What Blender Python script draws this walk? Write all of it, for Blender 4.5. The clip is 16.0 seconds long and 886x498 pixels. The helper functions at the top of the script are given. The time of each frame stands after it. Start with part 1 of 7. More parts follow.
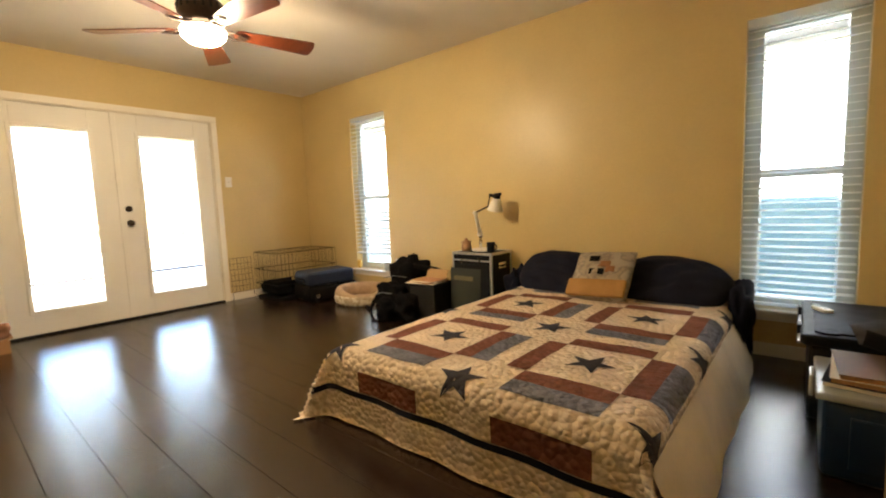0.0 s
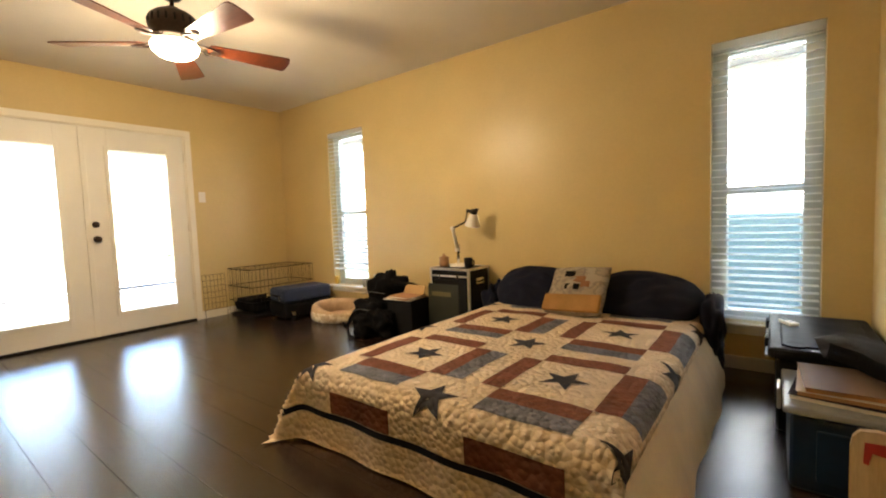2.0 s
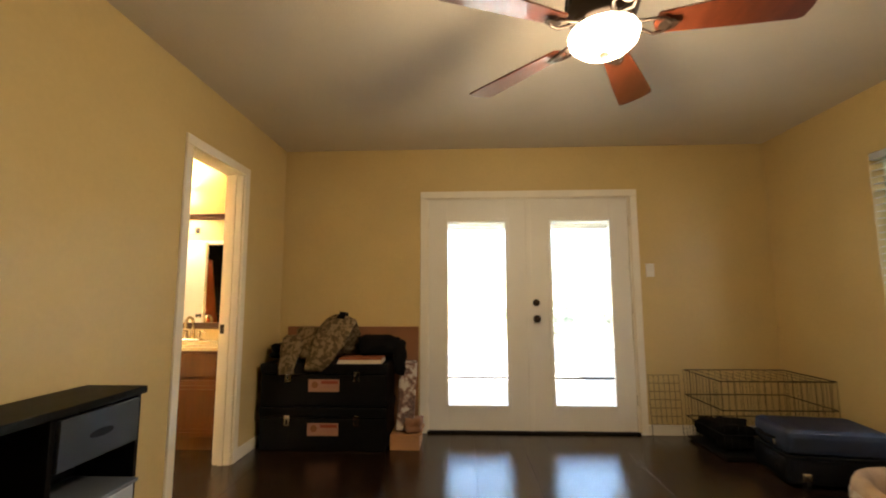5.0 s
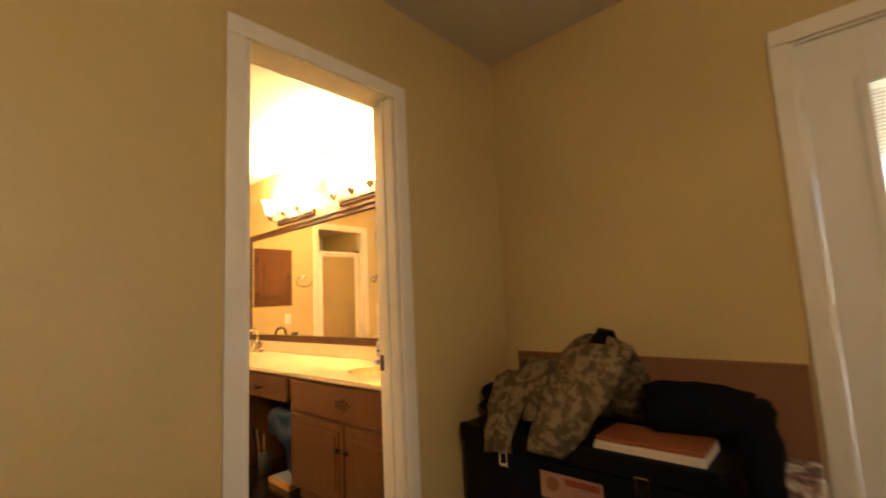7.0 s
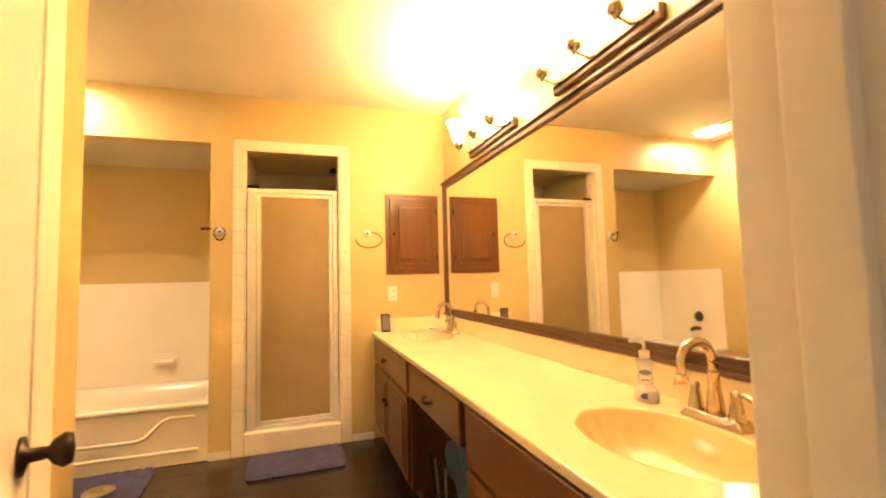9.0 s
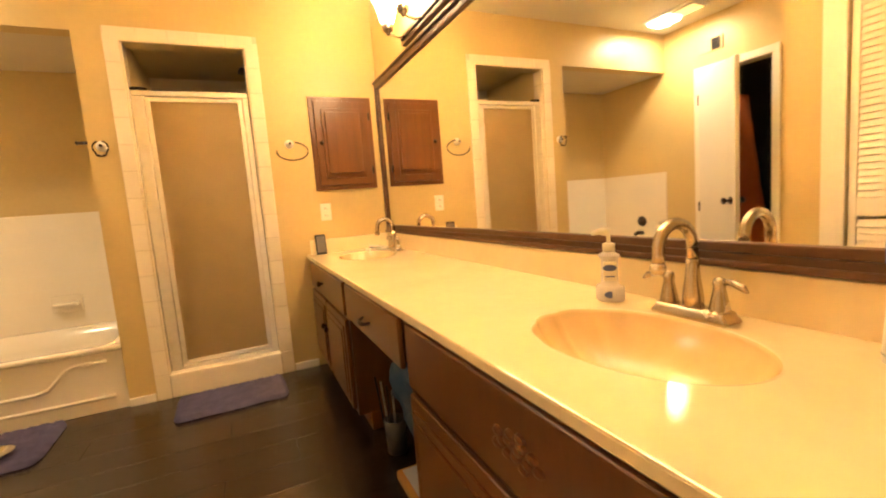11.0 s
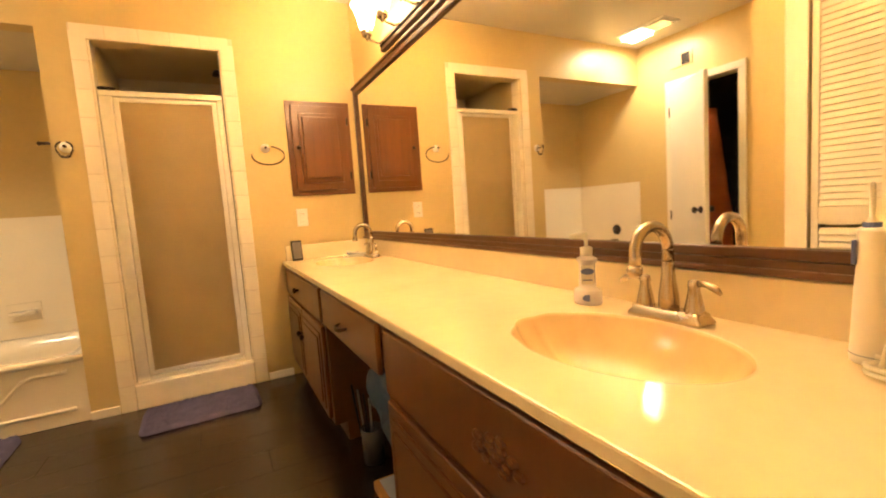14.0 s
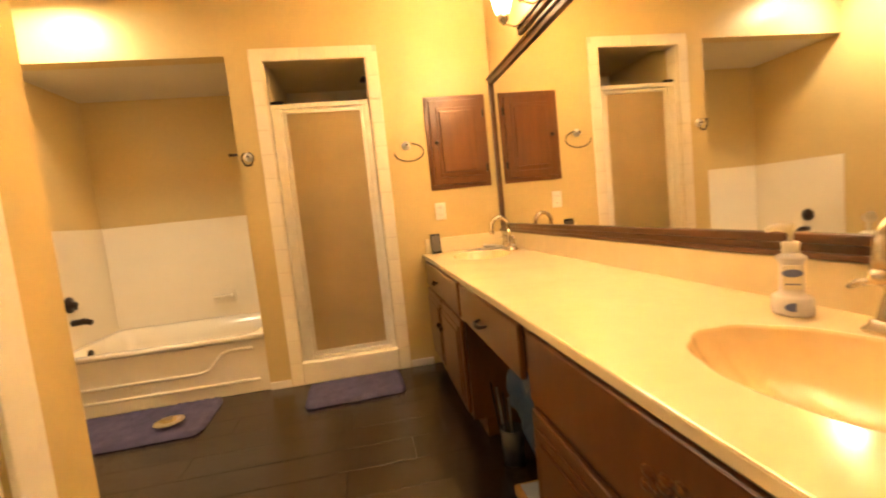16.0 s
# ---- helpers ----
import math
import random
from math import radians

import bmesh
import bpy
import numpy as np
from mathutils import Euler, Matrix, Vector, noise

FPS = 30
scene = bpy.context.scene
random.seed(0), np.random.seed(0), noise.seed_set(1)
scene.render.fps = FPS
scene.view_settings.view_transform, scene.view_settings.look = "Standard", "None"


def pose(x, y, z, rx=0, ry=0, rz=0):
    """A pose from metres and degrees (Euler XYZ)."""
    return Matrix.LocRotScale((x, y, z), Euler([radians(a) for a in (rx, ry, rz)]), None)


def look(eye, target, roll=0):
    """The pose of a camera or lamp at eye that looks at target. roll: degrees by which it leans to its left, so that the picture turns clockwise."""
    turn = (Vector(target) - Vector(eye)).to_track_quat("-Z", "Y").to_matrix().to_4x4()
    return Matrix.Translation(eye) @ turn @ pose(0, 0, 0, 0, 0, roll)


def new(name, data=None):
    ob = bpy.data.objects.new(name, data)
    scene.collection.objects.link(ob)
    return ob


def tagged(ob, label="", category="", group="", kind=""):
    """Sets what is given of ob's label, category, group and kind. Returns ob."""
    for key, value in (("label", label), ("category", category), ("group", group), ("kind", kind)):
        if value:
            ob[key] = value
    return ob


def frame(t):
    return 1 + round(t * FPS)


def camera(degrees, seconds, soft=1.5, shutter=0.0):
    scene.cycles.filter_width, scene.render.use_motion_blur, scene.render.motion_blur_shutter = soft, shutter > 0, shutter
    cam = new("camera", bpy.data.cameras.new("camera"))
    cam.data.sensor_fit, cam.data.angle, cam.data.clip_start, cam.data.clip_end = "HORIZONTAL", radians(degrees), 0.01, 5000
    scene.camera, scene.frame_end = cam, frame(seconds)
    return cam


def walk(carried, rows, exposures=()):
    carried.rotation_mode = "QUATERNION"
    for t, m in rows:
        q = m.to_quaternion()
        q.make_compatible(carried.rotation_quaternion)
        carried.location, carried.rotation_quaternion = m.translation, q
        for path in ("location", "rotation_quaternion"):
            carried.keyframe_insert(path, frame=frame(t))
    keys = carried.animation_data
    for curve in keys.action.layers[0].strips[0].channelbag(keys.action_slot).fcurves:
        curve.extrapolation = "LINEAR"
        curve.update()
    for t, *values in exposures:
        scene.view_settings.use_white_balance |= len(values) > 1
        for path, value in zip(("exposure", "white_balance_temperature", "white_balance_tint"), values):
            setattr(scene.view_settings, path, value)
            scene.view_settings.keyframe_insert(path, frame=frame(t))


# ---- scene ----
cam = camera(91.3, 16.0, soft=2.0, shutter=0.3)
PATH = [
    (0, (-0.057, -0.153, 1.026), (-1.336, 1.372, 0.826), -2.1),
    (0.5, (-0.043, -0.17, 1.031), (-1.21, 1.445, 0.86), -2.8),
    (1, (-0.04, -0.176, 1.029), (-1.181, 1.46, 0.875), -2.9),
    (1.5, (-0.035, -0.165, 1.027), (-1.206, 1.449, 0.875), -2.9),
    (2, (-0.039, -0.122, 1.031), (-1.252, 1.462, 0.896), -2.1),
    (2.5, (-0.093, -0.019, 1.064), (-1.437, 1.462, 1.063), -1.2),
    (3, (-0.244, 0.092, 1.1), (-1.841, 1.291, 1.215), -2.2),
    (3.5, (-0.453, 0.278, 1.11), (-2.33, 0.964, 1.192), -1.2),
    (4, (-0.735, 0.465, 1.093), (-2.695, 0.85, 1.194), -1.8),
    (4.2, (-0.838, 0.522, 1.106), (-2.816, 0.783, 1.244), -1.8),
    (6.3, (-2.62, 0.437, 1.162), (-4.463, -0.298, 1.411), -2.9),
    (6.5, (-2.824, 0.373, 1.139), (-4.598, -0.513, 1.4), -4.3),
    (6.6, (-2.889, 0.357, 1.15), (-4.64, -0.574, 1.408), -4.3),
    (7, (-3.246, 0.246, 1.179), (-4.722, -1.082, 1.415), -2.8),
    (7.5, (-3.568, -0.155, 1.256), (-4.897, -1.641, 1.421), -4.3),
    (8, (-3.924, -0.506, 1.186), (-4.988, -2.192, 1.351), -5.5),
    (8.2, (-3.961, -0.568, 1.184), (-4.898, -2.325, 1.374), -4.7),
    (8.5, (-4.048, -0.745, 1.183), (-4.773, -2.601, 1.355), -3.9),
    (9, (-4.152, -0.998, 1.162), (-4.773, -2.894, 1.3), -1.5),
    (9.2, (-4.2, -1.041, 1.186), (-4.795, -2.949, 1.256), -1.5),
    (11.3, (-4.315, -1.258, 1.048), (-5.184, -3.046, 0.824), -4.6),
    (11.5, (-4.331, -1.263, 1.04), (-5.234, -3.036, 0.83), -4.5),
    (12, (-4.305, -1.259, 1.048), (-5.294, -2.988, 0.868), -4.0),
    (12.5, (-4.295, -1.254, 1.055), (-5.297, -2.977, 0.881), -4.2),
    (13, (-4.276, -1.254, 1.059), (-5.272, -2.979, 0.882), -4.1),
    (13.5, (-4.274, -1.253, 1.061), (-5.243, -2.993, 0.879), -4.1),
    (14, (-4.292, -1.253, 1.055), (-5.207, -3.022, 0.869), -4.0),
    (14.5, (-4.313, -1.255, 1.05), (-5.173, -3.052, 0.866), -4.1),
    (15, (-4.313, -1.249, 1.05), (-5.128, -3.066, 0.867), -3.9),
    (15.5, (-4.306, -1.254, 1.06), (-4.979, -3.127, 0.863), -4.8),
    (16, (-4.298, -1.339, 1.065), (-4.634, -3.302, 0.888), -5.9),
]
EXPOSURES = [
    (0.0, 4.88, 6250, 9), (2.0, 4.88, 6250, 9), (3.0, 4.7, 6250, 10), (4.2, 4.4, 6200, 9), (6.3, 3.6, 6650, 13), (6.95, 3.62, 6950, 16),
    (7.5, 3.8, 6950, 15), (8.0, 3.8, 6950, 15), (9.0, 3.65, 6900, 18), (11.5, 3.36, 6600, 15), (16.0, 3.34, 6550, 15),
]
walk(cam, [(t, look(eye, target, roll)) for t, eye, target, roll in PATH], EXPOSURES)

# light levels
SKY, SUN = 0.15, 5.0
FAN_W, FAN_GLOW = 3.3, 1.3
BATH_W, SHADE_GLOW, HEAT_W = 3.35, 3.0, 2.1
FAN_TURN = 5

# ---- world, sun and lamps ----
world = bpy.data.worlds.new("sky")
scene.world = world
world.use_nodes = True
wn = world.node_tree
sky = wn.nodes.new("ShaderNodeTexSky")
sky.sky_type = "NISHITA"
sky.sun_disc = False
sky.sun_elevation = radians(30)
sky.sun_rotation = radians(151)
sky.air_density, sky.dust_density = 1.0, 2.5
wn.links.new(sky.outputs[0], wn.nodes["Background"].inputs[0])
wn.nodes["Background"].inputs[1].default_value = SKY

sun = new("sun", bpy.data.lights.new("sun", "SUN"))
sun.data.energy, sun.data.angle, sun.data.color = SUN, radians(0.6), (1.0, 0.95, 0.86)
sun.matrix_world = look((5, -9, 5.95), (0, 0, 0))


def lamp(name, kind, place, energy, colour, size=0.05, target=None, size_y=None):
    ob = new(name, bpy.data.lights.new(name, kind))
    ob.data.energy, ob.data.color = energy, colour
    if kind == "AREA":
        ob.data.shape, ob.data.size, ob.data.size_y = "RECTANGLE", size, size_y or size
    else:
        ob.data.shadow_soft_size = size
    ob.matrix_world = look(place, target) if target else Matrix.Translation(place)
    return ob


# ---- materials ----
def mat(name, base, rough=0.5, metal=0.0, var=0.12, scale=6.0, fine=60.0, bump=0.0, bump_scale=None, spec=0.5,
        glow=0.0, glow_colour=None, stretch=(1, 1, 1), per_object=0.0, coat=0.0, second=None):
    """A surface with stains and grain at two scales, roughness variation and relief."""
    m = bpy.data.materials.new(name)
    m.use_nodes = True
    nt = m.node_tree
    n, l = nt.nodes, nt.links
    b = n["Principled BSDF"]
    b.inputs["Metallic"].default_value = metal
    b.inputs["Specular IOR Level"].default_value = spec
    b.inputs["Coat Weight"].default_value = coat
    b.inputs["Coat Roughness"].default_value = 0.12
    tc = n.new("ShaderNodeTexCoord")
    mp = n.new("ShaderNodeMapping")
    mp.inputs["Scale"].default_value = stretch
    l.new(tc.outputs["Object"], mp.inputs["Vector"])
    big = n.new("ShaderNodeTexNoise")
    big.inputs["Scale"].default_value, big.inputs["Detail"].default_value = scale, 4
    l.new(mp.outputs[0], big.inputs["Vector"])
    small = n.new("ShaderNodeTexNoise")
    small.inputs["Scale"].default_value, small.inputs["Detail"].default_value = fine, 3
    l.new(mp.outputs[0], small.inputs["Vector"])
    add = n.new("ShaderNodeMath")
    add.operation = "MULTIPLY_ADD"
    l.new(small.outputs[0], add.inputs[0])
    add.inputs[1].default_value = 0.45
    l.new(big.outputs[0], add.inputs[2])
    ramp = n.new("ShaderNodeValToRGB")
    ramp.color_ramp.elements[0].position, ramp.color_ramp.elements[1].position = 0.42, 1.02
    low = second or [c * (1 - var) for c in base]
    high = [min(1, c * (1 + var)) for c in base]
    ramp.color_ramp.elements[0].color = (*low, 1)
    ramp.color_ramp.elements[1].color = (*high, 1)
    l.new(add.outputs[0], ramp.inputs[0])
    colour = ramp.outputs[0]
    if per_object:
        info = n.new("ShaderNodeObjectInfo")
        hsv = n.new("ShaderNodeHueSaturation")
        rng = n.new("ShaderNodeMapRange")
        rng.inputs[3].default_value, rng.inputs[4].default_value = 1 - per_object, 1 + per_object
        l.new(info.outputs["Random"], rng.inputs[0])
        l.new(rng.outputs[0], hsv.inputs["Value"])
        l.new(colour, hsv.inputs["Color"])
        colour = hsv.outputs[0]
    l.new(colour, b.inputs["Base Color"])
    rr = n.new("ShaderNodeMapRange")
    rr.inputs[3].default_value, rr.inputs[4].default_value = max(0.02, rough * 0.85), min(1, rough * 1.15)
    l.new(big.outputs[0], rr.inputs[0])
    l.new(rr.outputs[0], b.inputs["Roughness"])
    if bump:
        bt = n.new("ShaderNodeTexNoise")
        bt.inputs["Scale"].default_value, bt.inputs["Detail"].default_value = bump_scale or fine * 2, 4
        l.new(mp.outputs[0], bt.inputs["Vector"])
        bm_ = n.new("ShaderNodeBump")
        bm_.inputs["Strength"].default_value, bm_.inputs["Distance"].default_value = bump, 0.004
        l.new(bt.outputs[0], bm_.inputs["Height"])
        l.new(bm_.outputs[0], b.inputs["Normal"])
    if glow:
        b.inputs["Emission Color"].default_value = (*(glow_colour or base), 1)
        b.inputs["Emission Strength"].default_value = glow
    return m


def glass(name, tint=(1, 1, 1), rough=0.0, thin=True):
    m = bpy.data.materials.new(name)
    m.use_nodes = True
    n, l = m.node_tree.nodes, m.node_tree.links
    b = n["Principled BSDF"]
    b.inputs["Base Color"].default_value = (*tint, 1)
    b.inputs["Transmission Weight"].default_value = 1.0
    b.inputs["Roughness"].default_value = rough
    b.inputs["IOR"].default_value = 1.45 if not thin else 1.1
    return m


def cloth_quilted(name, base, cell=26.0, strength=0.6, var=0.12):
    """Cotton with rows of small quilted puffs."""
    m = mat(name, base, 0.9, var=var, scale=9, fine=140, spec=0.15)
    n, l = m.node_tree.nodes, m.node_tree.links
    tc = n.new("ShaderNodeTexCoord")
    vo = n.new("ShaderNodeTexVoronoi")
    vo.inputs["Scale"].default_value = cell
    l.new(tc.outputs["Object"], vo.inputs["Vector"])
    bm_ = n.new("ShaderNodeBump")
    bm_.inputs["Strength"].default_value, bm_.inputs["Distance"].default_value = strength, 0.018
    bm_.invert = True
    l.new(vo.outputs["Distance"], bm_.inputs["Height"])
    l.new(bm_.outputs[0], n["Principled BSDF"].inputs["Normal"])
    return m


def wood(name, base, dark, rough=0.4, stretch=(1, 12, 12), scale=3.0, per_object=0.0, coat=0.0, bump=0.15):
    return mat(name, base, rough, var=0.25, scale=scale, fine=22, bump=bump, bump_scale=60, stretch=stretch,
               per_object=per_object, second=dark, coat=coat)


def blotch(name, colours, scale=14.0, rough=0.9):
    """Printed cloth in blots of several colours."""
    m = mat(name, colours[0], rough, spec=0.15, bump=0.3, fine=200)
    n, l = m.node_tree.nodes, m.node_tree.links
    tc = n.new("ShaderNodeTexCoord")
    no = n.new("ShaderNodeTexNoise")
    no.inputs["Scale"].default_value, no.inputs["Detail"].default_value, no.inputs["Distortion"].default_value = scale, 4.0, 0.15
    l.new(tc.outputs["Object"], no.inputs["Vector"])
    r = n.new("ShaderNodeValToRGB")
    r.color_ramp.interpolation = "LINEAR"
    while len(r.color_ramp.elements) < len(colours):
        r.color_ramp.elements.new(0.5)
    for i, c in enumerate(colours):
        r.color_ramp.elements[i].position = 0.0 if i == 0 else 0.36 + 0.28 * i / len(colours)
        r.color_ramp.elements[i].color = (*c, 1)
    l.new(no.outputs[0], r.inputs[0])
    l.new(r.outputs[0], n["Principled BSDF"].inputs["Base Color"])
    return m


PAINT = mat("wall_paint", (0.615, 0.47, 0.215), 0.36, var=0.06, scale=2.0, fine=45, bump=0.12, bump_scale=140, spec=0.4)
BATHCEIL = mat("bath_ceiling_paint", (0.66, 0.60, 0.48), 0.5, var=0.05, scale=2.5, fine=70, bump=0.2, bump_scale=110)
CEIL = mat("ceiling_paint", (0.70, 0.64, 0.54), 0.8, var=0.05, scale=2.5, fine=70, bump=0.5, bump_scale=110, spec=0.25)
TRIM = mat("white_trim", (0.85, 0.80, 0.69), 0.35, var=0.04, scale=5, fine=80, bump=0.03)
DOORW = mat("white_door", (0.80, 0.77, 0.70), 0.38, var=0.04, scale=3, fine=60, bump=0.05)
PLANK = wood("dark_plank", (0.026, 0.014, 0.009), (0.013, 0.007, 0.005), 0.2, stretch=(2.0, 18, 18), scale=2.5, per_object=0.3, bump=0.1)
PLANK.node_tree.nodes["Principled BSDF"].inputs["Specular IOR Level"].default_value = 0.85
JOINT = mat("dark_joint", (0.012, 0.009, 0.007), 0.7)
GLASS = glass("clear_glass")
FROST = mat("frosted_glass", (0.57, 0.41, 0.185), 0.4, var=0.10, scale=5, fine=90, bump=0.35, bump_scale=260)
FROST.node_tree.nodes["Principled BSDF"].inputs["Transmission Weight"].default_value = 0.5
MIRROR = mat("mirror_silver", (0.93, 0.92, 0.89), 0.02, metal=1.0, var=0.0)
NICKEL = mat("brushed_nickel", (0.55, 0.48, 0.38), 0.26, metal=1.0, var=0.08, scale=20)
CHROME = mat("chrome", (0.75, 0.74, 0.72), 0.12, metal=1.0, var=0.04)
ALU = mat("aluminium", (0.72, 0.70, 0.66), 0.3, metal=1.0, var=0.08, scale=18)
BRONZE = mat("oiled_bronze", (0.045, 0.03, 0.022), 0.38, metal=0.7, var=0.3)
CAB = wood("brown_cabinet", (0.134, 0.048, 0.0105), (0.120, 0.042, 0.0095), 0.3, stretch=(9, 9, 1.0), coat=0.15, bump=0.03)
FRAMEW = wood("mirror_frame_wood", (0.12, 0.05, 0.02), (0.06, 0.024, 0.01), 0.33, stretch=(10, 1.2, 10), coat=0.15)
FANWOOD = wood("cherry_blade", (0.105, 0.026, 0.010), (0.062, 0.015, 0.007), 0.3, stretch=(2, 10, 10), coat=0.7)
MARBLE = mat("cultured_marble", (0.84, 0.71, 0.46), 0.16, var=0.06, scale=3.5, fine=22, spec=0.5, coat=0.3)
TUB = mat("white_acrylic", (0.84, 0.77, 0.64), 0.18, var=0.03, scale=3)
TILE = mat("white_tile", (0.83, 0.75, 0.60), 0.15, var=0.04, scale=8, per_object=0.02)
GROUT = mat("grout", (0.66, 0.575, 0.43), 0.9, var=0.15)
BLACK = mat("black_plastic", (0.007, 0.007, 0.008), 0.58, var=0.25, scale=12, bump=0.1, spec=0.15)
SILVER = mat("warm_anodised_frame", (0.88, 0.83, 0.72), 0.38, metal=0.45, var=0.06, scale=18)
PORCHM = mat("porch_boards", (0.26, 0.20, 0.15), 0.8, var=0.1, scale=3)
# also colours the linen closet's walls, where black stands in for shade
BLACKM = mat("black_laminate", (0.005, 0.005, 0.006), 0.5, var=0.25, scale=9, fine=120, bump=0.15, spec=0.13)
FABRIC_BK = mat("black_fabric", (0.006, 0.006, 0.007), 0.92, var=0.35, scale=8, fine=200, bump=0.5, spec=0.08)
NAVY = mat("navy_cotton", (0.008, 0.010, 0.024), 0.85, var=0.3, scale=7, fine=180, bump=0.4, spec=0.2)
CREAM = cloth_quilted("cream_quilting", (0.76, 0.63, 0.475), cell=38, strength=1.0)
RED = cloth_quilted("rust_patch", (0.20, 0.082, 0.057), cell=38, var=0.35)
BLUE = cloth_quilted("slate_patch", (0.17, 0.175, 0.215), cell=38, strength=0.9, var=0.5)
STARC = cloth_quilted("charcoal_star", (0.05, 0.05, 0.065), var=0.25)
LINEN = mat("cream_blanket", (0.66, 0.56, 0.40), 0.95, var=0.12, fine=160, bump=0.5, spec=0.1)
BLIND = mat("white_blind", (0.82, 0.82, 0.78), 0.45, var=0.03)


def let_light_through(m, colour, share):
    """Thin vinyl that glows when daylight falls on its far side."""
    n, l = m.node_tree.nodes, m.node_tree.links
    tr = n.new("ShaderNodeBsdfTranslucent")
    tr.inputs["Color"].default_value = (*colour, 1)
    mix = n.new("ShaderNodeMixShader")
    mix.inputs[0].default_value = share
    l.new(n["Principled BSDF"].outputs[0], mix.inputs[1])
    l.new(tr.outputs[0], mix.inputs[2])
    l.new(mix.outputs[0], n["Material Output"].inputs["Surface"])


let_light_through(BLIND, (0.90, 0.91, 0.87), 0.7)
CAMO = blotch("camouflage", [(0.055, 0.038, 0.022), (0.10, 0.072, 0.036), (0.155, 0.11, 0.055), (0.24, 0.175, 0.10)], 30)
PICTURE = blotch("printed_pillow", [(0.30, 0.24, 0.17), (0.36, 0.30, 0.22), (0.24, 0.20, 0.16), (0.40, 0.34, 0.26)], 11)
PRINTBAG = blotch("printed_bag", [(0.50, 0.42, 0.36), (0.12, 0.07, 0.06), (0.34, 0.22, 0.18), (0.60, 0.55, 0.48)], 16, 0.6)
TAN = mat("tan_cotton", (0.36, 0.20, 0.07), 0.9, var=0.25, bump=0.4, fine=150, spec=0.15)
CARD = mat("brown_card", (0.26, 0.115, 0.05), 0.8, var=0.12, scale=4, fine=80)
CARTON = mat("carton", (0.42, 0.22, 0.10), 0.85, var=0.12)
PAPER = mat("paper", (0.72, 0.66, 0.55), 0.8, var=0.08)
MANILA = mat("manila", (0.42, 0.26, 0.10), 0.75, var=0.08)
BLUEP = mat("blue_plastic", (0.007, 0.022, 0.062), 0.3, var=0.15)
SUITBLUE = mat("blue_nylon", (0.008, 0.017, 0.048), 0.6, var=0.2, fine=180, bump=0.35)
CLEARP = mat("cloudy_plastic", (0.42, 0.45, 0.48), 0.25, var=0.1)
FLEECE = mat("beige_fleece", (0.50, 0.36, 0.23), 0.95, var=0.2, scale=14, fine=120, bump=0.9, bump_scale=90, spec=0.1)
PLAID = blotch("plaid_cloth", [(0.20, 0.15, 0.10), (0.46, 0.36, 0.24), (0.66, 0.58, 0.44)], 17)
MATBLUE = mat("periwinkle_shag", (0.092, 0.084, 0.152), 0.98, var=0.25, scale=16, fine=160, bump=1.0, bump_scale=150, spec=0.05)
WHITEP = mat("white_plastic", (0.78, 0.75, 0.68), 0.3, var=0.03)
TANPOT = mat("tan_ceramic", (0.34, 0.18, 0.08), 0.4, var=0.15)
GREENB = mat("dark_green_board", (0.014, 0.018, 0.012), 0.55, var=0.2)
OPAL = mat("lit_opal_glass", (0.95, 0.85, 0.68), 0.3, glow=FAN_GLOW, glow_colour=(1.0, 0.80, 0.52))
SHADE = mat("lit_frosted_shade", (0.95, 0.88, 0.75), 0.35, glow=SHADE_GLOW, glow_colour=(1.0, 0.74, 0.40))
BULB = mat("lit_lens", (0.95, 0.9, 0.8), 0.3, glow=1.2, glow_colour=(1.0, 0.85, 0.6))
REDINK = mat("red_stain", (0.35, 0.02, 0.015), 0.7, var=0.3)
PINE = wood("pale_wood", (0.56, 0.44, 0.28), (0.44, 0.33, 0.2), 0.6, stretch=(12, 12, 1.5))
SOAPY = mat("clear_soap", (0.93, 0.91, 0.97), 0.12, var=0.05)
SOAPY.node_tree.nodes["Principled BSDF"].inputs["Transmission Weight"].default_value = 0.4
SOAPY.node_tree.nodes["Principled BSDF"].inputs["IOR"].default_value = 1.15
PINKS = mat("pink_liquid", (0.75, 0.45, 0.42), 0.2)
LABELB = mat("blue_label", (0.10, 0.13, 0.35), 0.4)
ORANGE = mat("orange_cloth", (0.40, 0.09, 0.02), 0.9, var=0.3, bump=0.4)
TEAL = mat("blue_reservoir", (0.02, 0.05, 0.20), 0.2)
BASINM = mat("tan_basin", (0.75, 0.555, 0.295), 0.2, var=0.08, scale=6, fine=24, coat=0.1)
DKBAR = mat("grey_bar", (0.10, 0.10, 0.10), 0.5)
CONCRETE = mat("concrete", (0.50, 0.47, 0.42), 0.9, var=0.12, scale=2, fine=40, bump=0.3)
GRASS = mat("lawn", (0.30, 0.31, 0.20), 0.95, var=0.35, scale=3, fine=60, bump=0.8)
LEAF = mat("leaf", (0.24, 0.33, 0.25), 0.6, var=0.4, scale=4)
BARK = mat("bark", (0.10, 0.075, 0.05), 0.9, var=0.3, bump=0.6)
SMOKE = mat("dark_grey_metal", (0.16, 0.16, 0.16), 0.35, metal=0.6, var=0.1)
WINFRAME = mat("almond_window_frame", (0.54, 0.56, 0.51), 0.45, var=0.06, scale=6, fine=80)
SIDING = mat("pale_siding", (0.22, 0.235, 0.245), 0.7, var=0.06, scale=2)
ROOFM = mat("grey_shingle", (0.16, 0.15, 0.14), 0.9, var=0.25, scale=8)
TEALBIN = mat("teal_panel", (0.045, 0.085, 0.09), 0.6, var=0.15)


